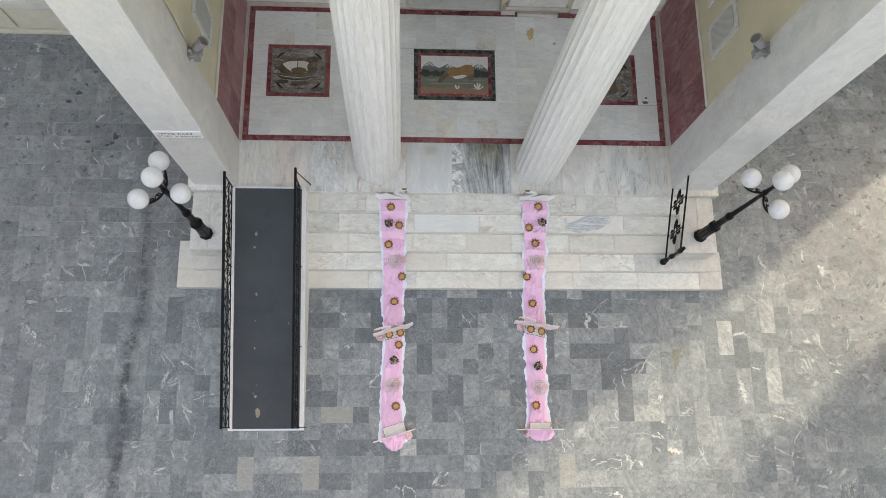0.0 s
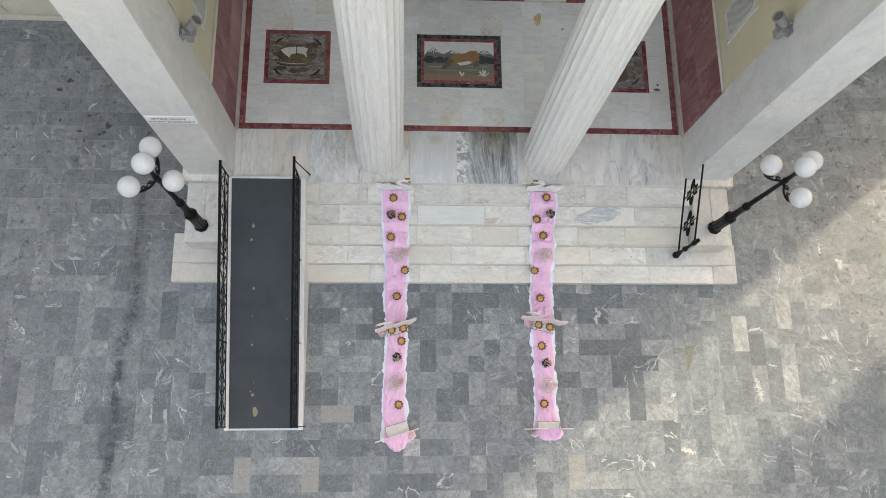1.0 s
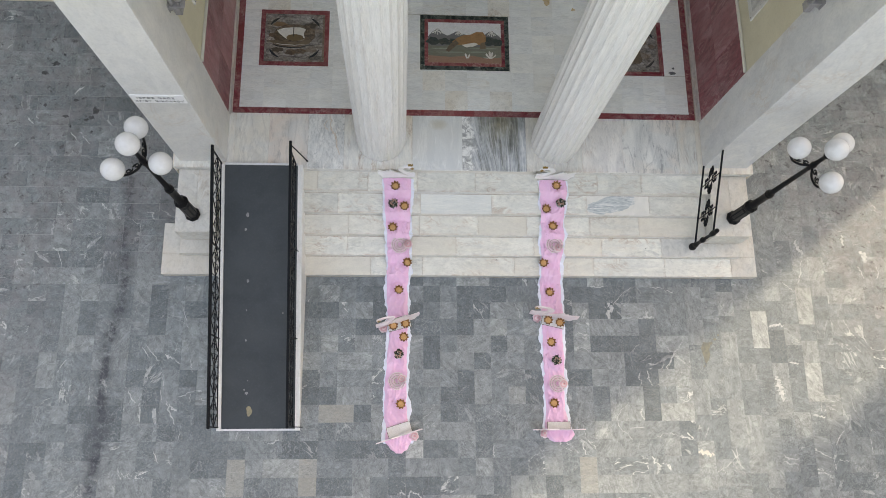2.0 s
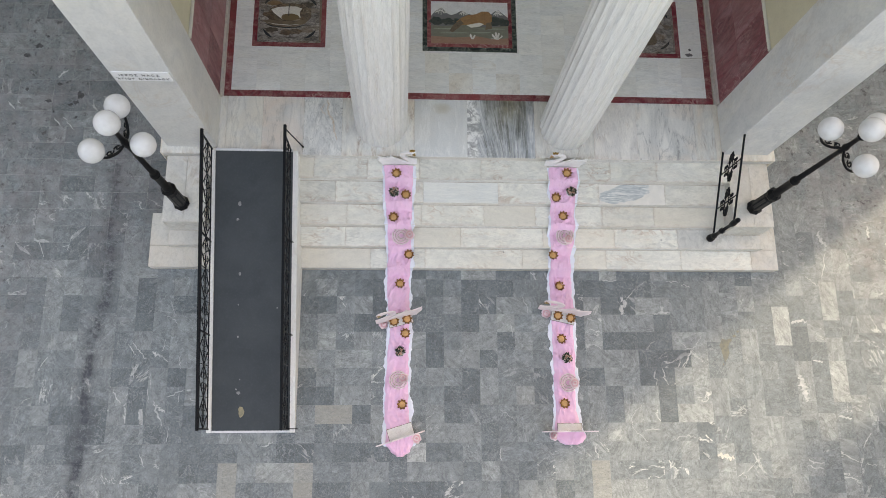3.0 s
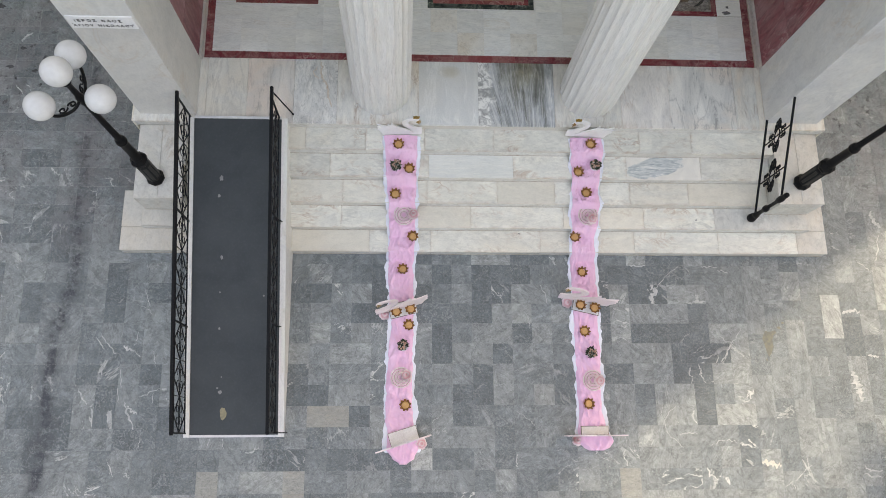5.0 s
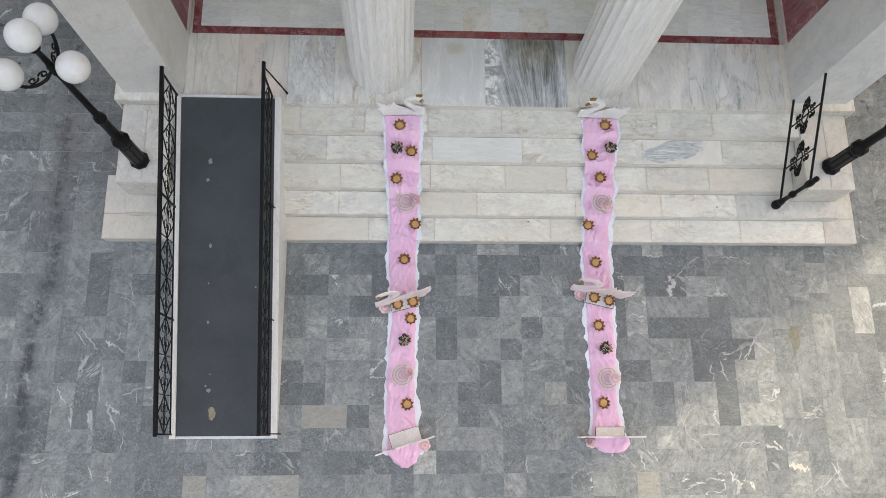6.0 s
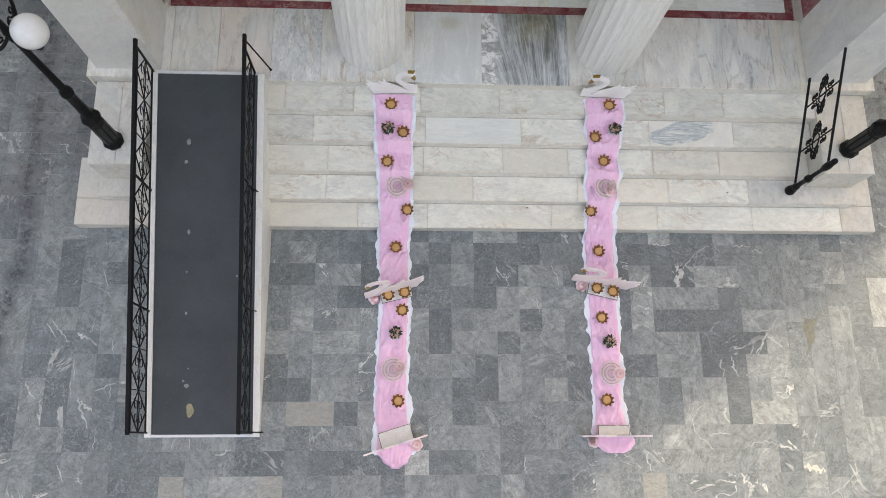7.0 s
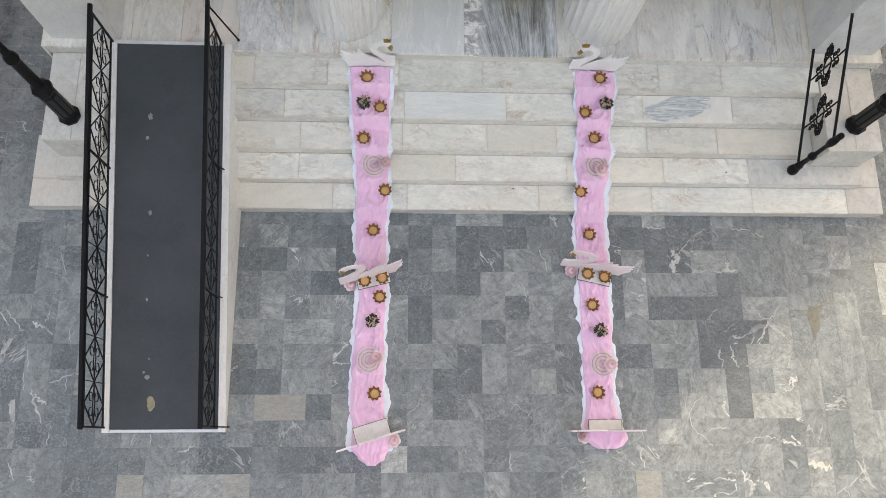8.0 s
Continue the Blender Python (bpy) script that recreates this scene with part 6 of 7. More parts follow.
def swan(x, y, z, turn, head, length, height, material, label, crowned=False, lean=0.0):
    bm = bmesh.new()

    def board(pts, half):
        pp = [((px - 0.5) * length * head, pz * height) for px, pz in pts]
        old = set(bm.faces)
        prism(bm, pp, -half, half, "xz")
        return [f for f in bm.faces if f not in old]

    board(swan_outline(), 0.010)
    if crowned:
        for f in board(CROWN, 0.012):
            f.material_index = 1
    bm.normal_update()
    bmesh.ops.triangulate(bm, faces=[f for f in bm.faces if len(f.verts) > 4], ngon_method='EAR_CLIP')
    ob = part("swan_figure", bm, material, None, "", False, pose(x, y, z, 0, 0, turn) @ pose(0, 0, 0, lean))
    ob.data.materials.append(GOLD)
    for f in ob.data.polygons:
        u, v = f.center.x / length * head + 0.5, f.center.z / height
        if u > 0.885 and 0.56 < v < 0.735:
            f.material_index = 1
    return tagged(ob, label, "swan figure", "board swans")


swan(-1.335, 4.375, 5 * RISE + 0.03, 2, 1, 0.68, 0.62, SWANWHITE, "white painted swan cut-out with gold beak at runner head", True)
swan(1.585, 4.375, 5 * RISE + 0.03, -2, -1, 0.70, 0.60, SWANWHITE, "white painted swan cut-out with gold beak at runner head", True)
swan(-1.285, 1.805, 0.03, 14, -1, 0.84, 0.62, SWANPINK, "pale pink swan cut-out on a slab on the runner", lean=-6)
swan(1.635, 1.905, 0.03, -10, -1, 0.90, 0.62, SWANPINK, "pale pink swan cut-out on a slab on the runner", lean=-6)
swan(-1.245, -0.262, 0.03, 17, 1, 0.86, 0.62, SWANPINK, "pale pink swan cut-out standing at the foot of the runner")
swan(1.635, -0.162, 0.03, 0, -1, 0.90, 0.62, SWANPINK, "pale pink swan cut-out standing at the foot of the runner")


def base_slab(x, y, turn, w, d):
    g = thing("marble_slab", pose(x, y, 0.046, 0, 0, turn), "small cream marble slab with a brown rim on the pink cloth", "slab", "swan base slabs")
    part("slab", boxed(-w / 2, w / 2, -d / 2, d / 2, 0, 0.022, 0.003), SLABMARBLE, g)
    for r in ((-w / 2 - 0.007, w / 2 + 0.007, -d / 2 - 0.007, -d / 2 - 0.0005), (-w / 2 - 0.007, w / 2 + 0.007, d / 2 + 0.0005, d / 2 + 0.007)):
        part("rim", boxed(*r, 0, 0.016), M_BROWN, g)
    for s in (-1, 1):
        a, b = sorted((s * (w / 2 + 0.0005), s * (w / 2 + 0.007)))
        part("rim", boxed(a, b, -d / 2, d / 2, 0, 0.016), M_BROWN, g)


base_slab(-1.27, 1.785, 14, 0.42, 0.215)
base_slab(1.64, 1.84, -13, 0.42, 0.215)
base_slab(-1.245, -0.155, 17, 0.43, 0.205)
base_slab(1.665, -0.085, 0, 0.41, 0.12)


# ---- candle holders ----
def holder_master():
    g = thing("candle_holder", pose(-1.351, 4.185, 5 * RISE + 0.034), "gilt star-edged candle holder with an amber wax candle", "candle holder", "candle holders")
    bm = bmesh.new()
    n = 9
    outer, mid, inner, low = [], [], [], []
    for k in range(n * 4):
        t = 2 * math.pi * k / (n * 4)
        ph = (k % 4) / 4
        tip = 1 - abs(ph - 0.5) * 2
        r = 0.068 + 0.027 * tip ** 0.8
        outer.append(bm.verts.new((r * math.cos(t), r * math.sin(t), 0.044 + 0.034 * tip)))
        mid.append(bm.verts.new((0.066 * math.cos(t), 0.066 * math.sin(t), 0.038)))
        inner.append(bm.verts.new((0.056 * math.cos(t), 0.056 * math.sin(t), 0.028)))
        low.append(bm.verts.new((0.050 * math.cos(t), 0.050 * math.sin(t), 0.0)))
    m = n * 4
    for a, b in ((low, outer), (outer, mid), (mid, inner)):
        for k in range(m):
            bm.faces.new((a[k], a[(k + 1) % m], b[(k + 1) % m], b[k]))
    bm.faces.new(low)
    part("dish", bm, BRONZE, g)
    bm = bmesh.new()
    lathe(bm, [(0.054, 0.012), (0.054, 0.034), (0.050, 0.038), (0.02, 0.035)], 20)
    part("candle", bm, WAX, g, "amber wax candle", True)
    for k in range(n):
        t = 2 * math.pi * (k + 0.5) / n
        bm = bmesh.new()
        lathe(bm, [(0.002, -0.008), (0.008, 0), (0.002, 0.008)], 6)
        part("bead", bm, GOLD, g, m=pose(0.069 * math.cos(t), 0.069 * math.sin(t), 0.043))
    return g


holder = holder_master()
HOLDERS = [(-1.187, 3.855), (-1.398, 3.501), (-1.122, 2.901), (-1.277, 2.418), (-1.175, 1.532), (-1.221, 0.308),
           (1.631, 4.226), (1.452, 3.829), (1.605, 3.545), (1.458, 2.905), (1.595, 2.386), (1.584, 1.437), (1.591, 0.315)]
for i, (x, y) in enumerate(HOLDERS):
    copy_thing(holder, pose(x, y, drape(y + 0.05) + 0.036, 3 * math.sin(i), 3 * math.cos(2.2 * i), 23 * i))
for i, (x, y) in enumerate(((-1.372, 1.735), (-1.147, 1.775), (1.537, 1.845), (1.759, 1.80))):
    copy_thing(holder, pose(x, y, 0.069, 0, 0, 31 * i))


# ---- roses, lace discs, small flower pots ----
def petal(bm, r0, r1, a, spread, z0, z1, z2):
    """One overlapping petal: rises from z0 to z1, its lip curling to z2."""
    n, m = 7, 5
    rows = []
    for i in range(m + 1):
        v = i / m
        row = []
        for k in range(n + 1):
            u = 2 * k / n - 1
            rr = r0 + (r1 - r0) * v * (1 - 0.22 * u * u)
            t = a + 0.5 * spread * u * (1 - 0.25 * v)
            z = z0 + (z1 - z0) * min(1.0, v / 0.7) + (z2 - z1) * max(0.0, v - 0.7) / 0.3 + 0.004 * u
            row.append(bm.verts.new((rr * math.cos(t), rr * math.sin(t), z)))
        rows.append(row)
    for p, q in zip(rows, rows[1:]):
        for k in range(n):
            bm.faces.new((p[k], p[k + 1], q[k + 1], q[k]))


def rose_master(x, y, z):
    g = thing("rose", pose(x, y, z), "pale pink artificial rose", "flower", "roses")
    for ring, (r0, r1, cnt, z0, z1, z2) in enumerate(((0.02, 0.092, 6, 0.004, 0.014, 0.010), (0.014, 0.068, 5, 0.022, 0.034, 0.032), (0.008, 0.045, 4, 0.042, 0.054, 0.053), (0.002, 0.022, 3, 0.060, 0.070, 0.070))):
        for k in range(cnt):
            bm = bmesh.new()
            petal(bm, r0, r1, 2 * math.pi * k / cnt + ring * 0.8, 2 * math.pi / cnt * 1.4, z0, z1, z2)
            bmesh.ops.solidify(bm, geom=list(bm.faces), thickness=0.0015)
            part("petal", bm, ROSEDEEP if ring in (1, 3) else ROSEPINK, g, smooth=True)
    bm = bmesh.new()
    lathe(bm, [(0.050, 0.0), (0.052, 0.004), (0.030, 0.012), (0.012, 0.034), (0.003, 0.060)], 14)
    part("heart", bm, ROSEPINK, g, smooth=True)
    return g


def lace_master(x, y, z):
    g = thing("lace_disc", pose(x, y, z, 9, 0, 0), "round cream lace mat of concentric rings on pink cloth", "lace mat", "lace mats")
    for r in (0.155, 0.138, 0.115, 0.098, 0.072, 0.052):
        bm = bmesh.new()
        n = 48
        tube(bm, [(r * (1 + 0.012 * math.sin(12 * t)) * math.cos(t), r * (1 + 0.012 * math.sin(12 * t)) * math.sin(t), 0.006 + 0.003 * (0.15 - r) / 0.15) for t in [2 * math.pi * k / n for k in range(n)]], 0.0052, 5, True)
        part("ring", bm, LACETAN if r in (0.138, 0.098, 0.052) else LACE, g)
    bm = bmesh.new()
    for k in range(24):
        t = 2 * math.pi * k / 24
        tube(bm, [(0.03 * math.cos(t), 0.03 * math.sin(t), 0.004), (0.15 * math.cos(t + 0.25), 0.15 * math.sin(t + 0.25), 0.004)], 0.0018, 4)
    part("web", bm, LACE, g)
    return g


def flower_pot_master(x, y, z, seed, label):
    g = thing("flower_pot", pose(x, y, z), label, "flower pot", "flower pots")
    bm = bmesh.new()
    lathe(bm, [(0.052, 0.0), (0.057, 0.005), (0.078, 0.085), (0.084, 0.09), (0.084, 0.098), (0.074, 0.098), (0.066, 0.08)], 20)
    part("pot", bm, POTWHITE, g, "small white pot", True)
    rnd = random.Random(seed)
    bm = bmesh.new()
    for k in range(80):
        t, r = rnd.uniform(0, 6.28), 0.088 * math.sqrt(rnd.random())
        c = Vector((r * math.cos(t), r * math.sin(t), 0.095 + rnd.uniform(0, 0.055)))
        q = Euler((rnd.uniform(-0.8, 0.8), rnd.uniform(-0.8, 0.8), t)).to_matrix()
        s = rnd.uniform(0.016, 0.030)
        v = [bm.verts.new(c + q @ Vector(p)) for p in ((-s, 0, 0), (0, -s * 0.45, 0.004), (s, 0, 0), (0, s * 0.45, 0.004), (0, 0, -0.004))]
        for a, b in ((0, 1), (1, 2), (2, 3), (3, 0)):
            bm.faces.new((v[a], v[b], v[4]))
        bm.faces.new((v[3], v[2], v[1], v[0]))
    part("leaves", bm, LEAF, g)
    for k in range(14):
        t, r = rnd.uniform(0, 6.28), 0.065 * math.sqrt(rnd.random())
        bm = bmesh.new()
        lathe(bm, [(0.004, -0.006), (0.013, 0.0), (0.016, 0.006), (0.006, 0.011)], 7)
        part("bloom", bm, BLOOM, g, m=pose(r * math.cos(t), r * math.sin(t), 0.145 + rnd.uniform(-0.012, 0.012), rnd.uniform(-30, 30), rnd.uniform(-30, 30), 0))
    return g


lace = lace_master(-1.263, 3.205, 2 * RISE + 0.098)
for x, y in ((-1.293, 0.719), (1.653, 3.225), (1.674, 0.667)):
    copy_thing(lace, pose(x, y, step_level(y) + (0.098 if y > 2 else 0.090), 9 if y > 2 else 0, 0, 0))
rose = rose_master(-1.115, 3.205, 2 * RISE + 0.138)
for x, y, z in ((-1.206, 0.752, 0.102), (1.701, 3.155, 2 * RISE + 0.133), (1.769, 0.664, 0.102), (-1.56, 1.70, 0.002), (1.34, 1.895, 0.035), (-0.98, -0.26, 0.002), (1.40, -0.225, 0.002)):
    copy_thing(rose, pose(x, y, z, 8 * math.sin(9 * x), 8 * math.cos(5 * y), 70 * x))
pot = flower_pot_master(-1.387, 3.89, 4 * RISE + 0.032, 3, "small white flower pot with dark leaves and dusty pink blooms")
copy_thing(pot, pose(1.713, 3.925, 4 * RISE + 0.032, 0, 0, 130))
copy_thing(pot, pose(-1.247, 1.195, 0.032, 6, 8, 200))
copy_thing(pot, pose(1.65, 1.098, 0.032, -6, 5, 290))

# ---- paving ----
MOD, GX, GY = 0.316, -0.18, 0.303
rnd = random.Random(11)
pav = thing("pavement", pose(0, 0, 0), "forecourt paved with grey veined marble slabs of mixed sizes", "pavement", kind="structure")
part("mortar_bed", boxed(GX - 46 * MOD, GX + 46 * MOD, GY - 28 * MOD, 8.38, -0.0042, -0.0032), JOINT, pav, "pale mortar bed")
ix0, ix1, iy0, iy1 = -46, 46, -28, 26
taken = set()


def covered(i, j):
    x, y = GX + (i + 0.5) * MOD, GY + (j + 0.5) * MOD
    if abs(x) < 5.3 and y > 2.9:
        return True
    if abs(x) > 5.3 and y > 8.7:
        return True
    return -4.3 < x < -3.15 and y > 0.1


tile_mesh = {}


def tile(w, d):
    if (w, d) not in tile_mesh:
        bm = bmesh.new()
        box(bm, 0.0005, w * MOD - 0.0005, 0.0005, d * MOD - 0.0005, -0.03, 0.0, 0.0008)
        tile_mesh[(w, d)] = mesh_of(bm, "paving_slab", PAVE)
    return tile_mesh[(w, d)]


# The court beside the runners, course by course from the steps outwards, from the ramp to the east:
# k dark, d slate, m mid, l light, p pale, b beige; "<" goes on from the slab before, "^" from the slab above.
PLAN = ["mm<mmmdmdl<d<mm<mpd<lm<", "mlmdkdmdmkkkd<d<k<k<d<m", "kdmlkdkmlkkl<mddlkkl<mm", "dmmk<md<dkllmldkllm<k^^",
        "^lmlmdlkml<klmdk^k<k^l<", "lml<mml^l<dmmmdml<lkk<l", "dmm<mmmlmklm<ddk<lmk<ll", "kkl<mmm<k^lml^mmldl<kml",
        "mb<klmml^d<mm<mm^dll^p<", "mkmmlmm^l<d^mmmmllllm<d", "kmkd<kpd<m^m<dlm<llmml^", "bmmm<dm<mdlmd^ldbmm<mmm"]
PLAN_I, PLAN_J = -9, 7
far = {"any": [], "west": [], "east": []}


def lay(i, j, w, d, tone=""):
    """One slab with its corner at module (i, j), w by d modules."""
    x, y = GX + i * MOD, GY + j * MOD
    dz = 0.0013 * math.sin(12.9 * i + 78.2 * j)
    if tone:
        mat = PALEPAVE if tone == "b" else PAVE_TONES[tone]
        key = (w, d, tone)
        if key not in tile_mesh:
            bm = bmesh.new()
            box(bm, 0.0005, w * MOD - 0.0005, 0.0005, d * MOD - 0.0005, -0.03, 0.0, 0.0008)
            tile_mesh[key] = mesh_of(bm, "paving_slab", mat)
        ob = shared("paving_slab", tile_mesh[key], pav, pose(x, y, dz))
        if tone == "b":
            ob["label"] = "paler beige slab"
    elif -2.95 < x < 5.4 and -1.95 < y < 2.7:
        shared("paving_slab", tile(w, d), pav, pose(x, y, dz))
    else:
        far["west" if x < -4.6 else "east" if x > 4.2 else "any"].append((x, y, w * MOD, d * MOD, dz))


for row, text in enumerate(PLAN):
    for k, tone in enumerate(text):
        i, j = PLAN_I + k, PLAN_J - row
        taken.add((i, j))
        if tone in "<^":
            continue
        w = 2 if text[k + 1:k + 2] == "<" else 1
        d = 2 if row + 1 < len(PLAN) and PLAN[row + 1][k] == "^" else 1
        lay(i, j - d + 1, w, d, tone)
# single slabs that stand out beyond the plan
for i, j, w, d, tone in ((-13, -5, 1, 2, "b"), (-9, -5, 1, 1, "b"), (-21, -3, 1, 2, "x"), (-20, -2, 1, 2, "x"), (-21, -1, 1, 1, "k"), (7, -5, 1, 1, "b"), (-19, 1, 1, 1, "k"), (-22, 0, 1, 2, "d"), (-14, -4, 1, 1, "d"), (-13, -3, 1, 1, "d")):
    if not any((i + a, j + b) in taken for a in range(w) for b in range(d)):
        taken.update((i + a, j + b) for a in range(w) for b in range(d))
        lay(i, j, w, d, tone)
# east of the plan the slabs lie in files of uneven length; some pale ones stand out
MARKED = {18: [(5.5, 2.25, "p")], 19: [(4.35, 2.0, "k"), (2.35, 2.27, "l")], 21: [(7.0, 2.3, "p"), (2.35, 2.28, "p")], 22: [(-1.0, 1.0, "l")]}
for i in range(14, 23):
    j = 26.5 if i > 16 else 8.0
    first = (0.45, 1.3, 0.8, 1.62, 1.0)[i % 5]
    marks = list(MARKED.get(i, []))
    while j > iy0:
        if marks and abs(j - marks[0][0]) < 0.01:
            _, d, tone = marks.pop(0)
        else:
            d, tone = first if first else rnd.choice((1.0, 1.25, 2.0, 2.05, 1.5)), "e" if i < 18 and -7.5 < j < 8 else ""
            first = 0
            if marks and j - d < marks[0][0] + 0.4:
                d = j - marks[0][0]
        j -= d
        if not (GX + i * MOD > 5.2 and GY + j * MOD > 8.2):
            lay(i, j, 1, d, tone)
# and beyond the files in level courses
for j in range(iy0, iy1):
    i = 23.0
    first = (0.0, 0.9, 0.4, 1.3)[j % 4]
    while i < ix1:
        w = first if first else rnd.choice((1.0, 1.6, 2.0, 2.0, 2.4))
        first = 0
        if GY + j * MOD < 8.4:
            lay(i, j, w, 1)
        i += w
for j in range(iy0, iy1):
    for i in range(ix0, 14):
        if (i, j) in taken or covered(i, j):
            continue
        pick = rnd.random()
        if i < -18 and j > 9:
            size = (2, 1) if pick < 0.62 else (1, 1)
        elif i < -14:
            size = (1, 1) if pick < 0.5 else (1, 2) if pick < 0.88 else (2, 1)
        else:
            size = (1, 1) if pick < 0.50 else (2, 1) if pick < 0.68 else (1, 2) if pick < 0.88 else (2, 2)
        cells = [(i + a, j + b) for a in range(size[0]) for b in range(size[1])]
        if any(c in taken or covered(*c) or c[0] > 13 for c in cells):
            size, cells = (1, 1), [(i, j)]
        taken.update(cells)
        lay(i, j, *size)


def vein(pts, width, material=CALCITE, cell=False, parent=None, z=0.0, label="white calcite vein"):
    """A thread of other stone along a few places, uneven and pointed at its ends."""
    line = curve_pts([((GX + x * MOD, GY + y * MOD, 0) if cell else (x, y, 0)) for x, y in pts], 9)
    n = len(line) - 1
    sd = pts[0][0] * 3.1 + pts[0][1]
    left, right = [], []
    for k, p in enumerate(line):
        d = (line[min(k + 1, n)] - line[max(k - 1, 0)]).normalized()
        w = 0.42 * width * (0.10 + math.sin(math.pi * min(1, max(0, (k + 0.3) / (n + 0.6)))) ** 0.6) * (0.45 + 1.3 * abs(noise.noise((k * 0.55, sd, 0))))
        q = p + Vector((-d.y, d.x, 0)) * (width * 0.5 * noise.noise((k * 0.9, sd, 5)) + 0.028 * noise.noise((k * 0.35, sd, 9)))
        left.append((q.x - d.y * w, q.y + d.x * w))
        right.append((q.x + d.y * w, q.y - d.x * w))
    part("vein", flat(left + right[::-1], z - 0.002, 0.0042), material, parent or pav, label)


vein([(9.15, 5.95), (9.4, 5.6), (9.2, 5.3), (9.3, 5.03)], 0.11, cell=True)
vein([(9.4, 5.75), (9.7, 6.1), (9.95, 6.4)], 0.016, cell=True)
vein([(9.95, 6.4), (10.4, 6.75), (10.9, 7.0)], 0.008, cell=True)
vein([(10.95, 5.05), (11.5, 5.10), (11.98, 5.12)], 0.045, cell=True)
vein([(11.45, 5.1), (11.55, 5.3), (11.5, 5.5)], 0.05, cell=True)
vein([(11.9, 6.95), (12.3, 6.93), (12.75, 6.90)], 0.022, cell=True)
vein([(12.75, 6.75), (13.0, 6.72), (13.3, 6.65)], 0.018, cell=True)
vein([(11.05, 6.9), (11.25, 6.7), (11.3, 6.5)], 0.010, cell=True)
vein([(8.0, 7.02), (8.5, 6.97), (9.0, 6.98)], 0.035, cell=True)
vein([(12.2, 3.9), (12.6, 3.3), (13.1, 3.05), (13.4, 3.35), (13.7, 3.8)], 0.013, cell=True)
vein([(13.0, 2.95), (12.8, 2.5), (12.45, 2.05)], 0.036, cell=True)
vein([(11.3, 1.95), (11.4, 1.6), (11.38, 1.4), (11.6, 1.03)], 0.034, cell=True)
vein([(10.05, -0.05), (9.55, -0.45), (9.35, -0.95), (9.5, -1.4), (9.95, -1.8), (10.2, -2.2)], 0.016, cell=True)
vein([(9.3, -0.1), (9.2, -0.6), (9.35, -1.0)], 0.009, cell=True)
vein([(10.05, -1.45), (10.4, -1.35), (10.95, -1.42)], 0.020, cell=True)
vein([(11.6, -1.95), (12.1, -1.75), (12.6, -1.75), (12.9, -1.85)], 0.018, cell=True)
vein([(7.3, -2.1), (7.25, -2.4), (7.4, -2.9)], 0.026, cell=True)
vein([(7.35, -1.1), (7.4, -2.0)], 0.008, cell=True)
vein([(2.05, -2.3), (2.02, -2.7), (2.1, -2.95)], 0.024, cell=True)
vein([(2.0, -0.25), (2.5, -0.55), (2.97, -0.98)], 0.008, cell=True)
vein([(3.45, 5.98), (3.7, 5.5), (3.8, 5.03)], 0.014, cell=True)
vein([(2.75, 4.6), (2.82, 4.2), (2.88, 3.7)], 0.013, cell=True)
vein([(7.1, 3.3), (7.5, 3.3), (7.95, 3.03)], 0.008, cell=True)
vein([(6.6, 6.12), (7.0, 6.1)], 0.014, cell=True)
vein([(19.15, 1.6), (19.3, 1.1), (19.4, 0.6), (19.45, 0.08)], 0.15, cell=True)
vein([(14.0, -2.75), (14.5, -2.82), (14.95, -2.95)], 0.10, CALCITECREAM, True)
vein([(15.0, -3.9), (15.7, -3.5), (16.5, -2.9)], 0.016, cell=True)
vein([(15.3, -3.7), (15.6, -4.1)], 0.014, cell=True)
vein([(19.1, -3.0), (19.5, -3.2), (20.0, -3.25)], 0.045, cell=True)
vein([(19.0, -3.35), (19.5, -3.5), (19.9, -3.5)], 0.035, cell=True)
vein([(-2.57, 5.50), (-2.53, 5.25), (-2.46, 5.05), (-2.37, 4.74)], 0.055, RUSTSEAM, parent=floor, z=TOP, label="rust-brown seam")
vein([(-2.62, 5.42), (-2.66, 5.3), (-2.60, 5.2)], 0.03, RUSTSEAM, parent=floor, z=TOP, label="rust-brown seam")
vein([(6.58, 3.48), (6.62, 3.3), (6.72, 3.19)], 0.10)
vein([(7.56, 3.59), (7.55, 3.48), (7.56, 3.36)], 0.07)
vein([(7.87, 3.26), (7.96, 3.13), (7.95, 3.01)], 0.12)
vein([(7.78, 2.95), (7.84, 2.85), (7.88, 2.7)], 0.03)
vein([(8.16, 2.95), (8.2, 2.83), (8.15, 2.7)], 0.03)
vein([(6.65, 3.06), (6.6, 2.76), (6.53, 2.6)], 0.025)
vein([(6.21, 2.62), (6.35, 2.5), (6.47, 2.42)], 0.02)
vein([(5.84, 1.73), (6.0, 1.78), (6.14, 1.75)], 0.07)
vein([(7.71, 1.71), (7.7, 1.55), (7.76, 1.44)], 0.03)
vein([(8.32, 1.67), (8.27, 1.43)], 0.02)
vein([(6.88, -0.47), (6.97, -0.31), (7.07, -0.21)], 0.035)
vein([(6.17, 1.05), (6.35, 1.04)], 0.05)
vein([(6.5, 0.07), (6.74, 0.04)], 0.05)
vein([(-5.87, 1.39), (-5.76, 1.24), (-5.63, 1.09)], 0.022)
vein([(-5.32, 1.44), (-5.33, 1.30), (-5.37, 1.21)], 0.014)
vein([(-5.53, 1.21), (-5.43, 1.16), (-5.36, 1.14)], 0.055)
vein([(-5.36, 1.13), (-5.23, 1.05)], 0.015)
vein([(-5.07, 1.14), (-5.05, 1.0), (-5.01, 0.9)], 0.012)
vein([(-5.53, 0.86), (-5.49, 0.59)], 0.013)
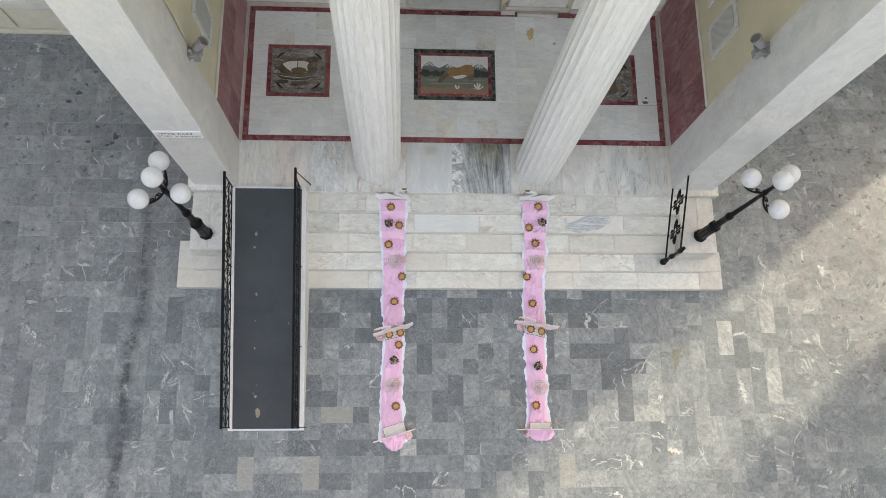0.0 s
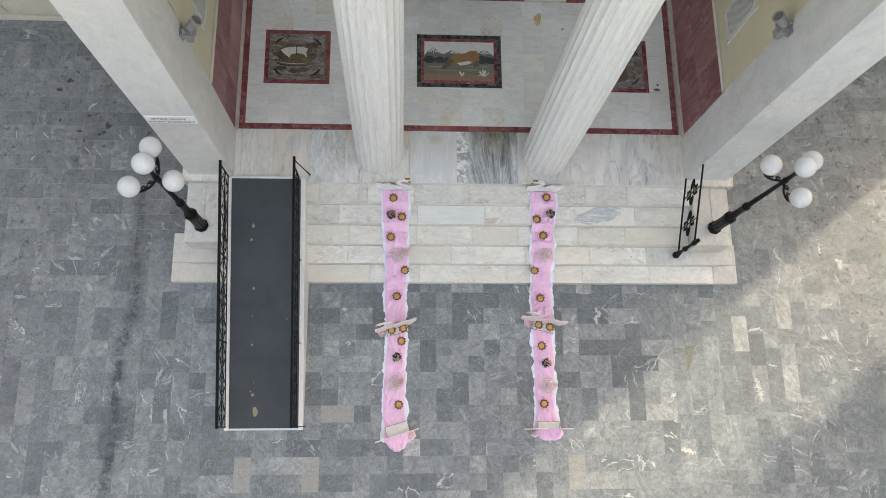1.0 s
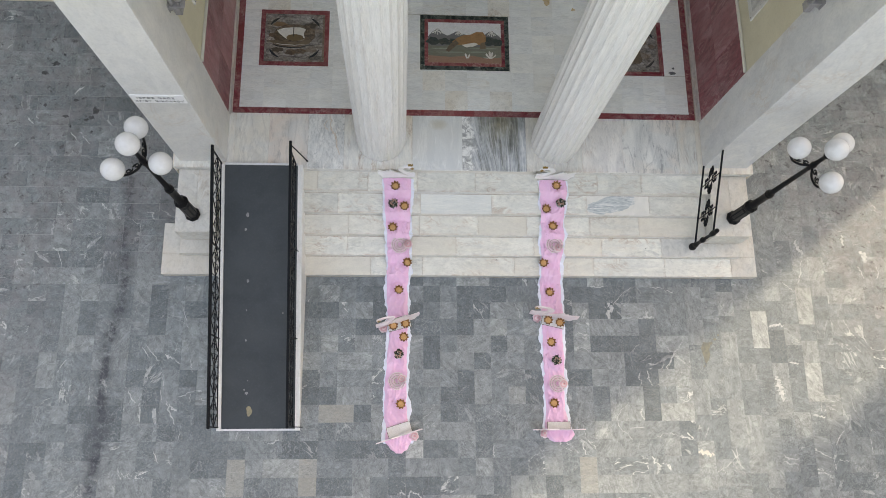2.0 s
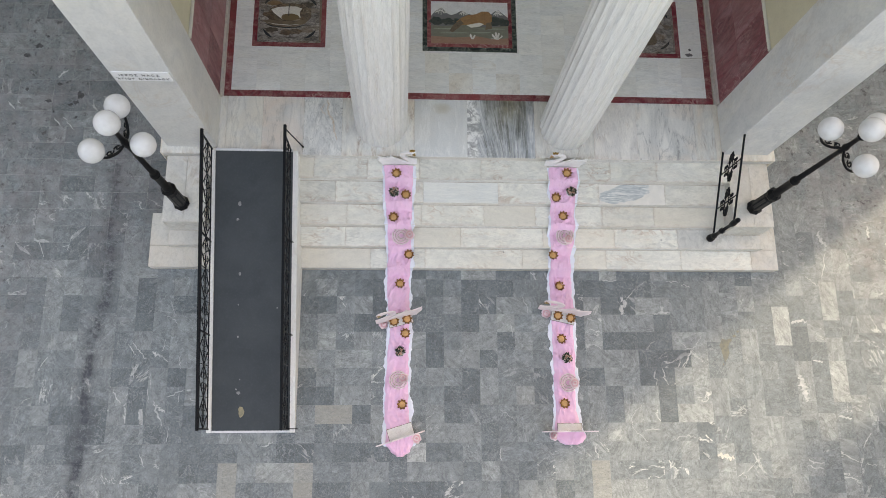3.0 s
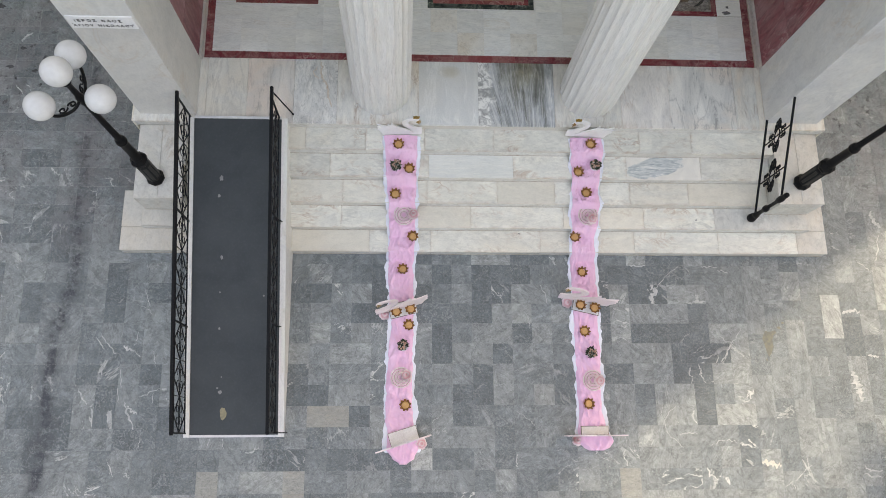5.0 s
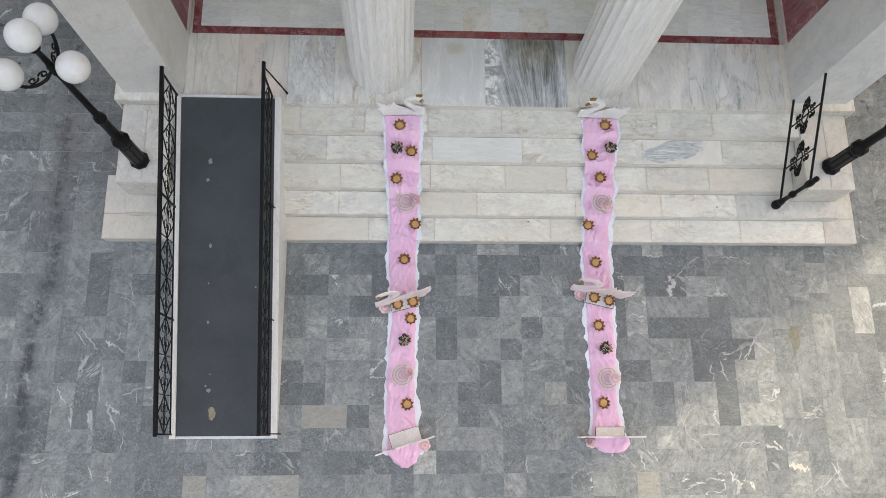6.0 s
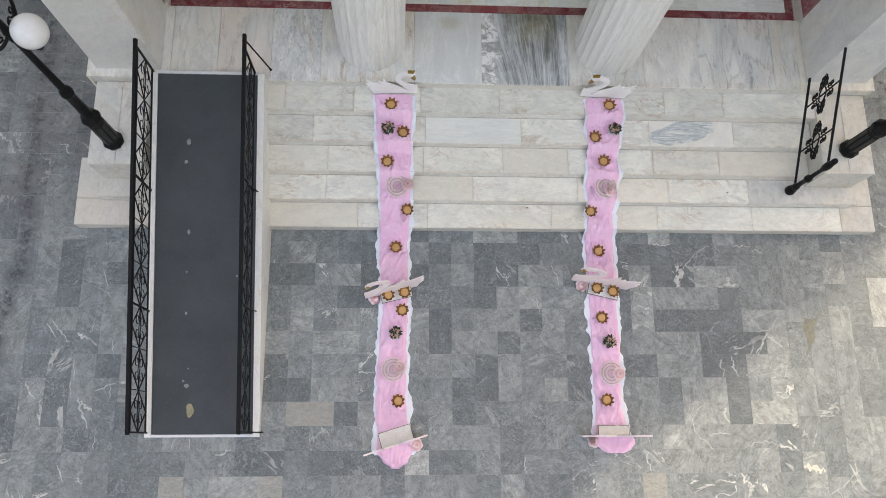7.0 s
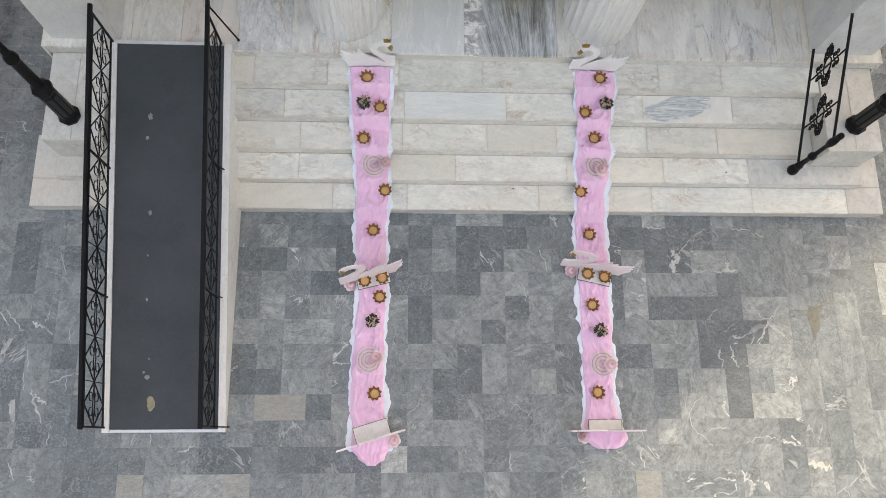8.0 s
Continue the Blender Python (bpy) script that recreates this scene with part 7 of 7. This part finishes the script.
vein([(-5.54, 0.58), (-5.51, 0.35)], 0.013)
vein([(-5.42, 0.38), (-5.36, 0.18), (-5.25, -0.04)], 0.032)
vein([(-5.38, 0.32), (-5.29, 0.23), (-5.22, 0.2)], 0.045)
vein([(-5.22, 0.44), (-5.08, 0.51), (-4.92, 0.57)], 0.018)
vein([(-5.02, 0.51), (-5.01, 0.36)], 0.018)
vein([(-5.15, -0.05), (-5.15, -0.29)], 0.010)
vein([(-4.12, -0.17), (-4.17, -0.29)], 0.016)
vein([(-3.92, -0.17), (-3.93, -0.31)], 0.014)
vein([(-7.37, 0.96), (-7.27, 1.13)], 0.020)
vein([(-6.12, 0.56), (-6.05, 0.45), (-5.99, 0.32)], 0.030)
vein([(-5.95, 1.35), (-5.8, 1.16)], 0.020)
vein([(-5.59, -0.49), (-5.49, -0.7)], 0.022)
vein([(-7.67, 3.2), (-7.60, 3.0), (-7.56, 2.82)], 0.016)
vein([(-5.38, 1.85), (-5.25, 1.80), (-5.13, 1.7)], 0.012)
vein([(-5.27, 2.08), (-5.2, 1.82)], 0.016)
vein([(-3.6, -0.39), (-3.5, -0.36), (-3.39, -0.3)], 0.022)
vein([(-7.25, 3.06), (-7.12, 3.11)], 0.018)
vein([(-7.47, 5.46), (-7.31, 5.3)], 0.020)
for pts, wd in (([(-7.70, 6.33), (-7.66, 6.43), (-7.55, 6.52)], 0.05), ([(-8.56, 5.85), (-8.42, 5.70)], 0.035), ([(-8.40, 5.87), (-8.33, 5.81)], 0.03), ([(-7.70, 5.54), (-7.55, 5.38)], 0.028), ([(-7.53, 5.54), (-7.46, 5.50)], 0.02), ([(-9.15, 7.30), (-9.05, 7.42)], 0.03), ([(-9.09, 5.85), (-9.06, 5.68)], 0.03), ([(-8.72, 5.22), (-8.66, 5.32)], 0.04)):
    vein(pts, wd)
for x, y, rx, ry in ((-7.27, 6.0, 0.055, 0.07), (-7.33, 5.85, 0.05, 0.035), (-7.43, 5.80, 0.04, 0.035), (-7.67, 6.22, 0.05, 0.025), (-7.83, 5.87, 0.06, 0.03), (-8.25, 6.1, 0.03, 0.04), (-7.72, 5.66, 0.022, 0.022), (-7.3, 5.56, 0.02, 0.02), (-8.0, 7.2, 0.03, 0.03), (-8.35, 6.8, 0.05, 0.04), (-8.15, 7.0, 0.07, 0.045)):
    part("stain", flat(blob(x, y, rx, ry, 14, 0.45, int(x * 100)), -0.002, 0.0048), SOOT, pav, "black soot blot")
tail = [(4.47, 1.33), (4.50, 1.22), (4.52, 1.10), (4.545, 1.03), (4.60, 1.10), (4.64, 1.20), (4.63, 1.30), (4.66, 1.38), (4.71, 1.42), (4.69, 1.46), (4.60, 1.43), (4.53, 1.45), (4.50, 1.39)]
part("stain", flat(tail, -0.002, 0.0048), TAN, pav, "tan dried stain")
for x, y, rx, ry in ((4.76, 1.50, 0.03, 0.022), (4.83, 1.58, 0.022, 0.018), (4.51, 0.99, 0.012, 0.02)):
    part("stain", flat(blob(x, y, rx, ry, 16, 0.3, int(y * 100)), -0.002, 0.0048), TAN, pav, "tan dried stain")
for where, mat in (("any", PAVE), ("west", PAVE_TONES["w"]), ("east", PAVE_TONES["e"])):
    verts, faces = [], []
    for x, y, w, d, dz in far[where]:
        g, b = 0.0022 if where == "west" and y > 3 else 0.0005, 0.0007
        o = len(verts)
        for inset, z in ((g, -0.03), (g, dz - b), (g + b, dz)):
            verts += [(x + inset, y + inset, z), (x + w - inset, y + inset, z), (x + w - inset, y + d - inset, z), (x + inset, y + d - inset, z)]
        for a in (0, 4):
            for k in range(4):
                faces.append((o + a + k, o + a + (k + 1) % 4, o + a + 4 + (k + 1) % 4, o + a + 4 + k))
        faces.append((o + 8, o + 9, o + 10, o + 11))
    me = bpy.data.meshes.new("outer_slabs")
    me.from_pydata(verts, [], faces)
    me.materials.append(mat)
    outer = new("outer_slabs", me)
    outer.parent = pav
    tagged(outer, "grey veined marble slabs farther out", "", kind="stuff")
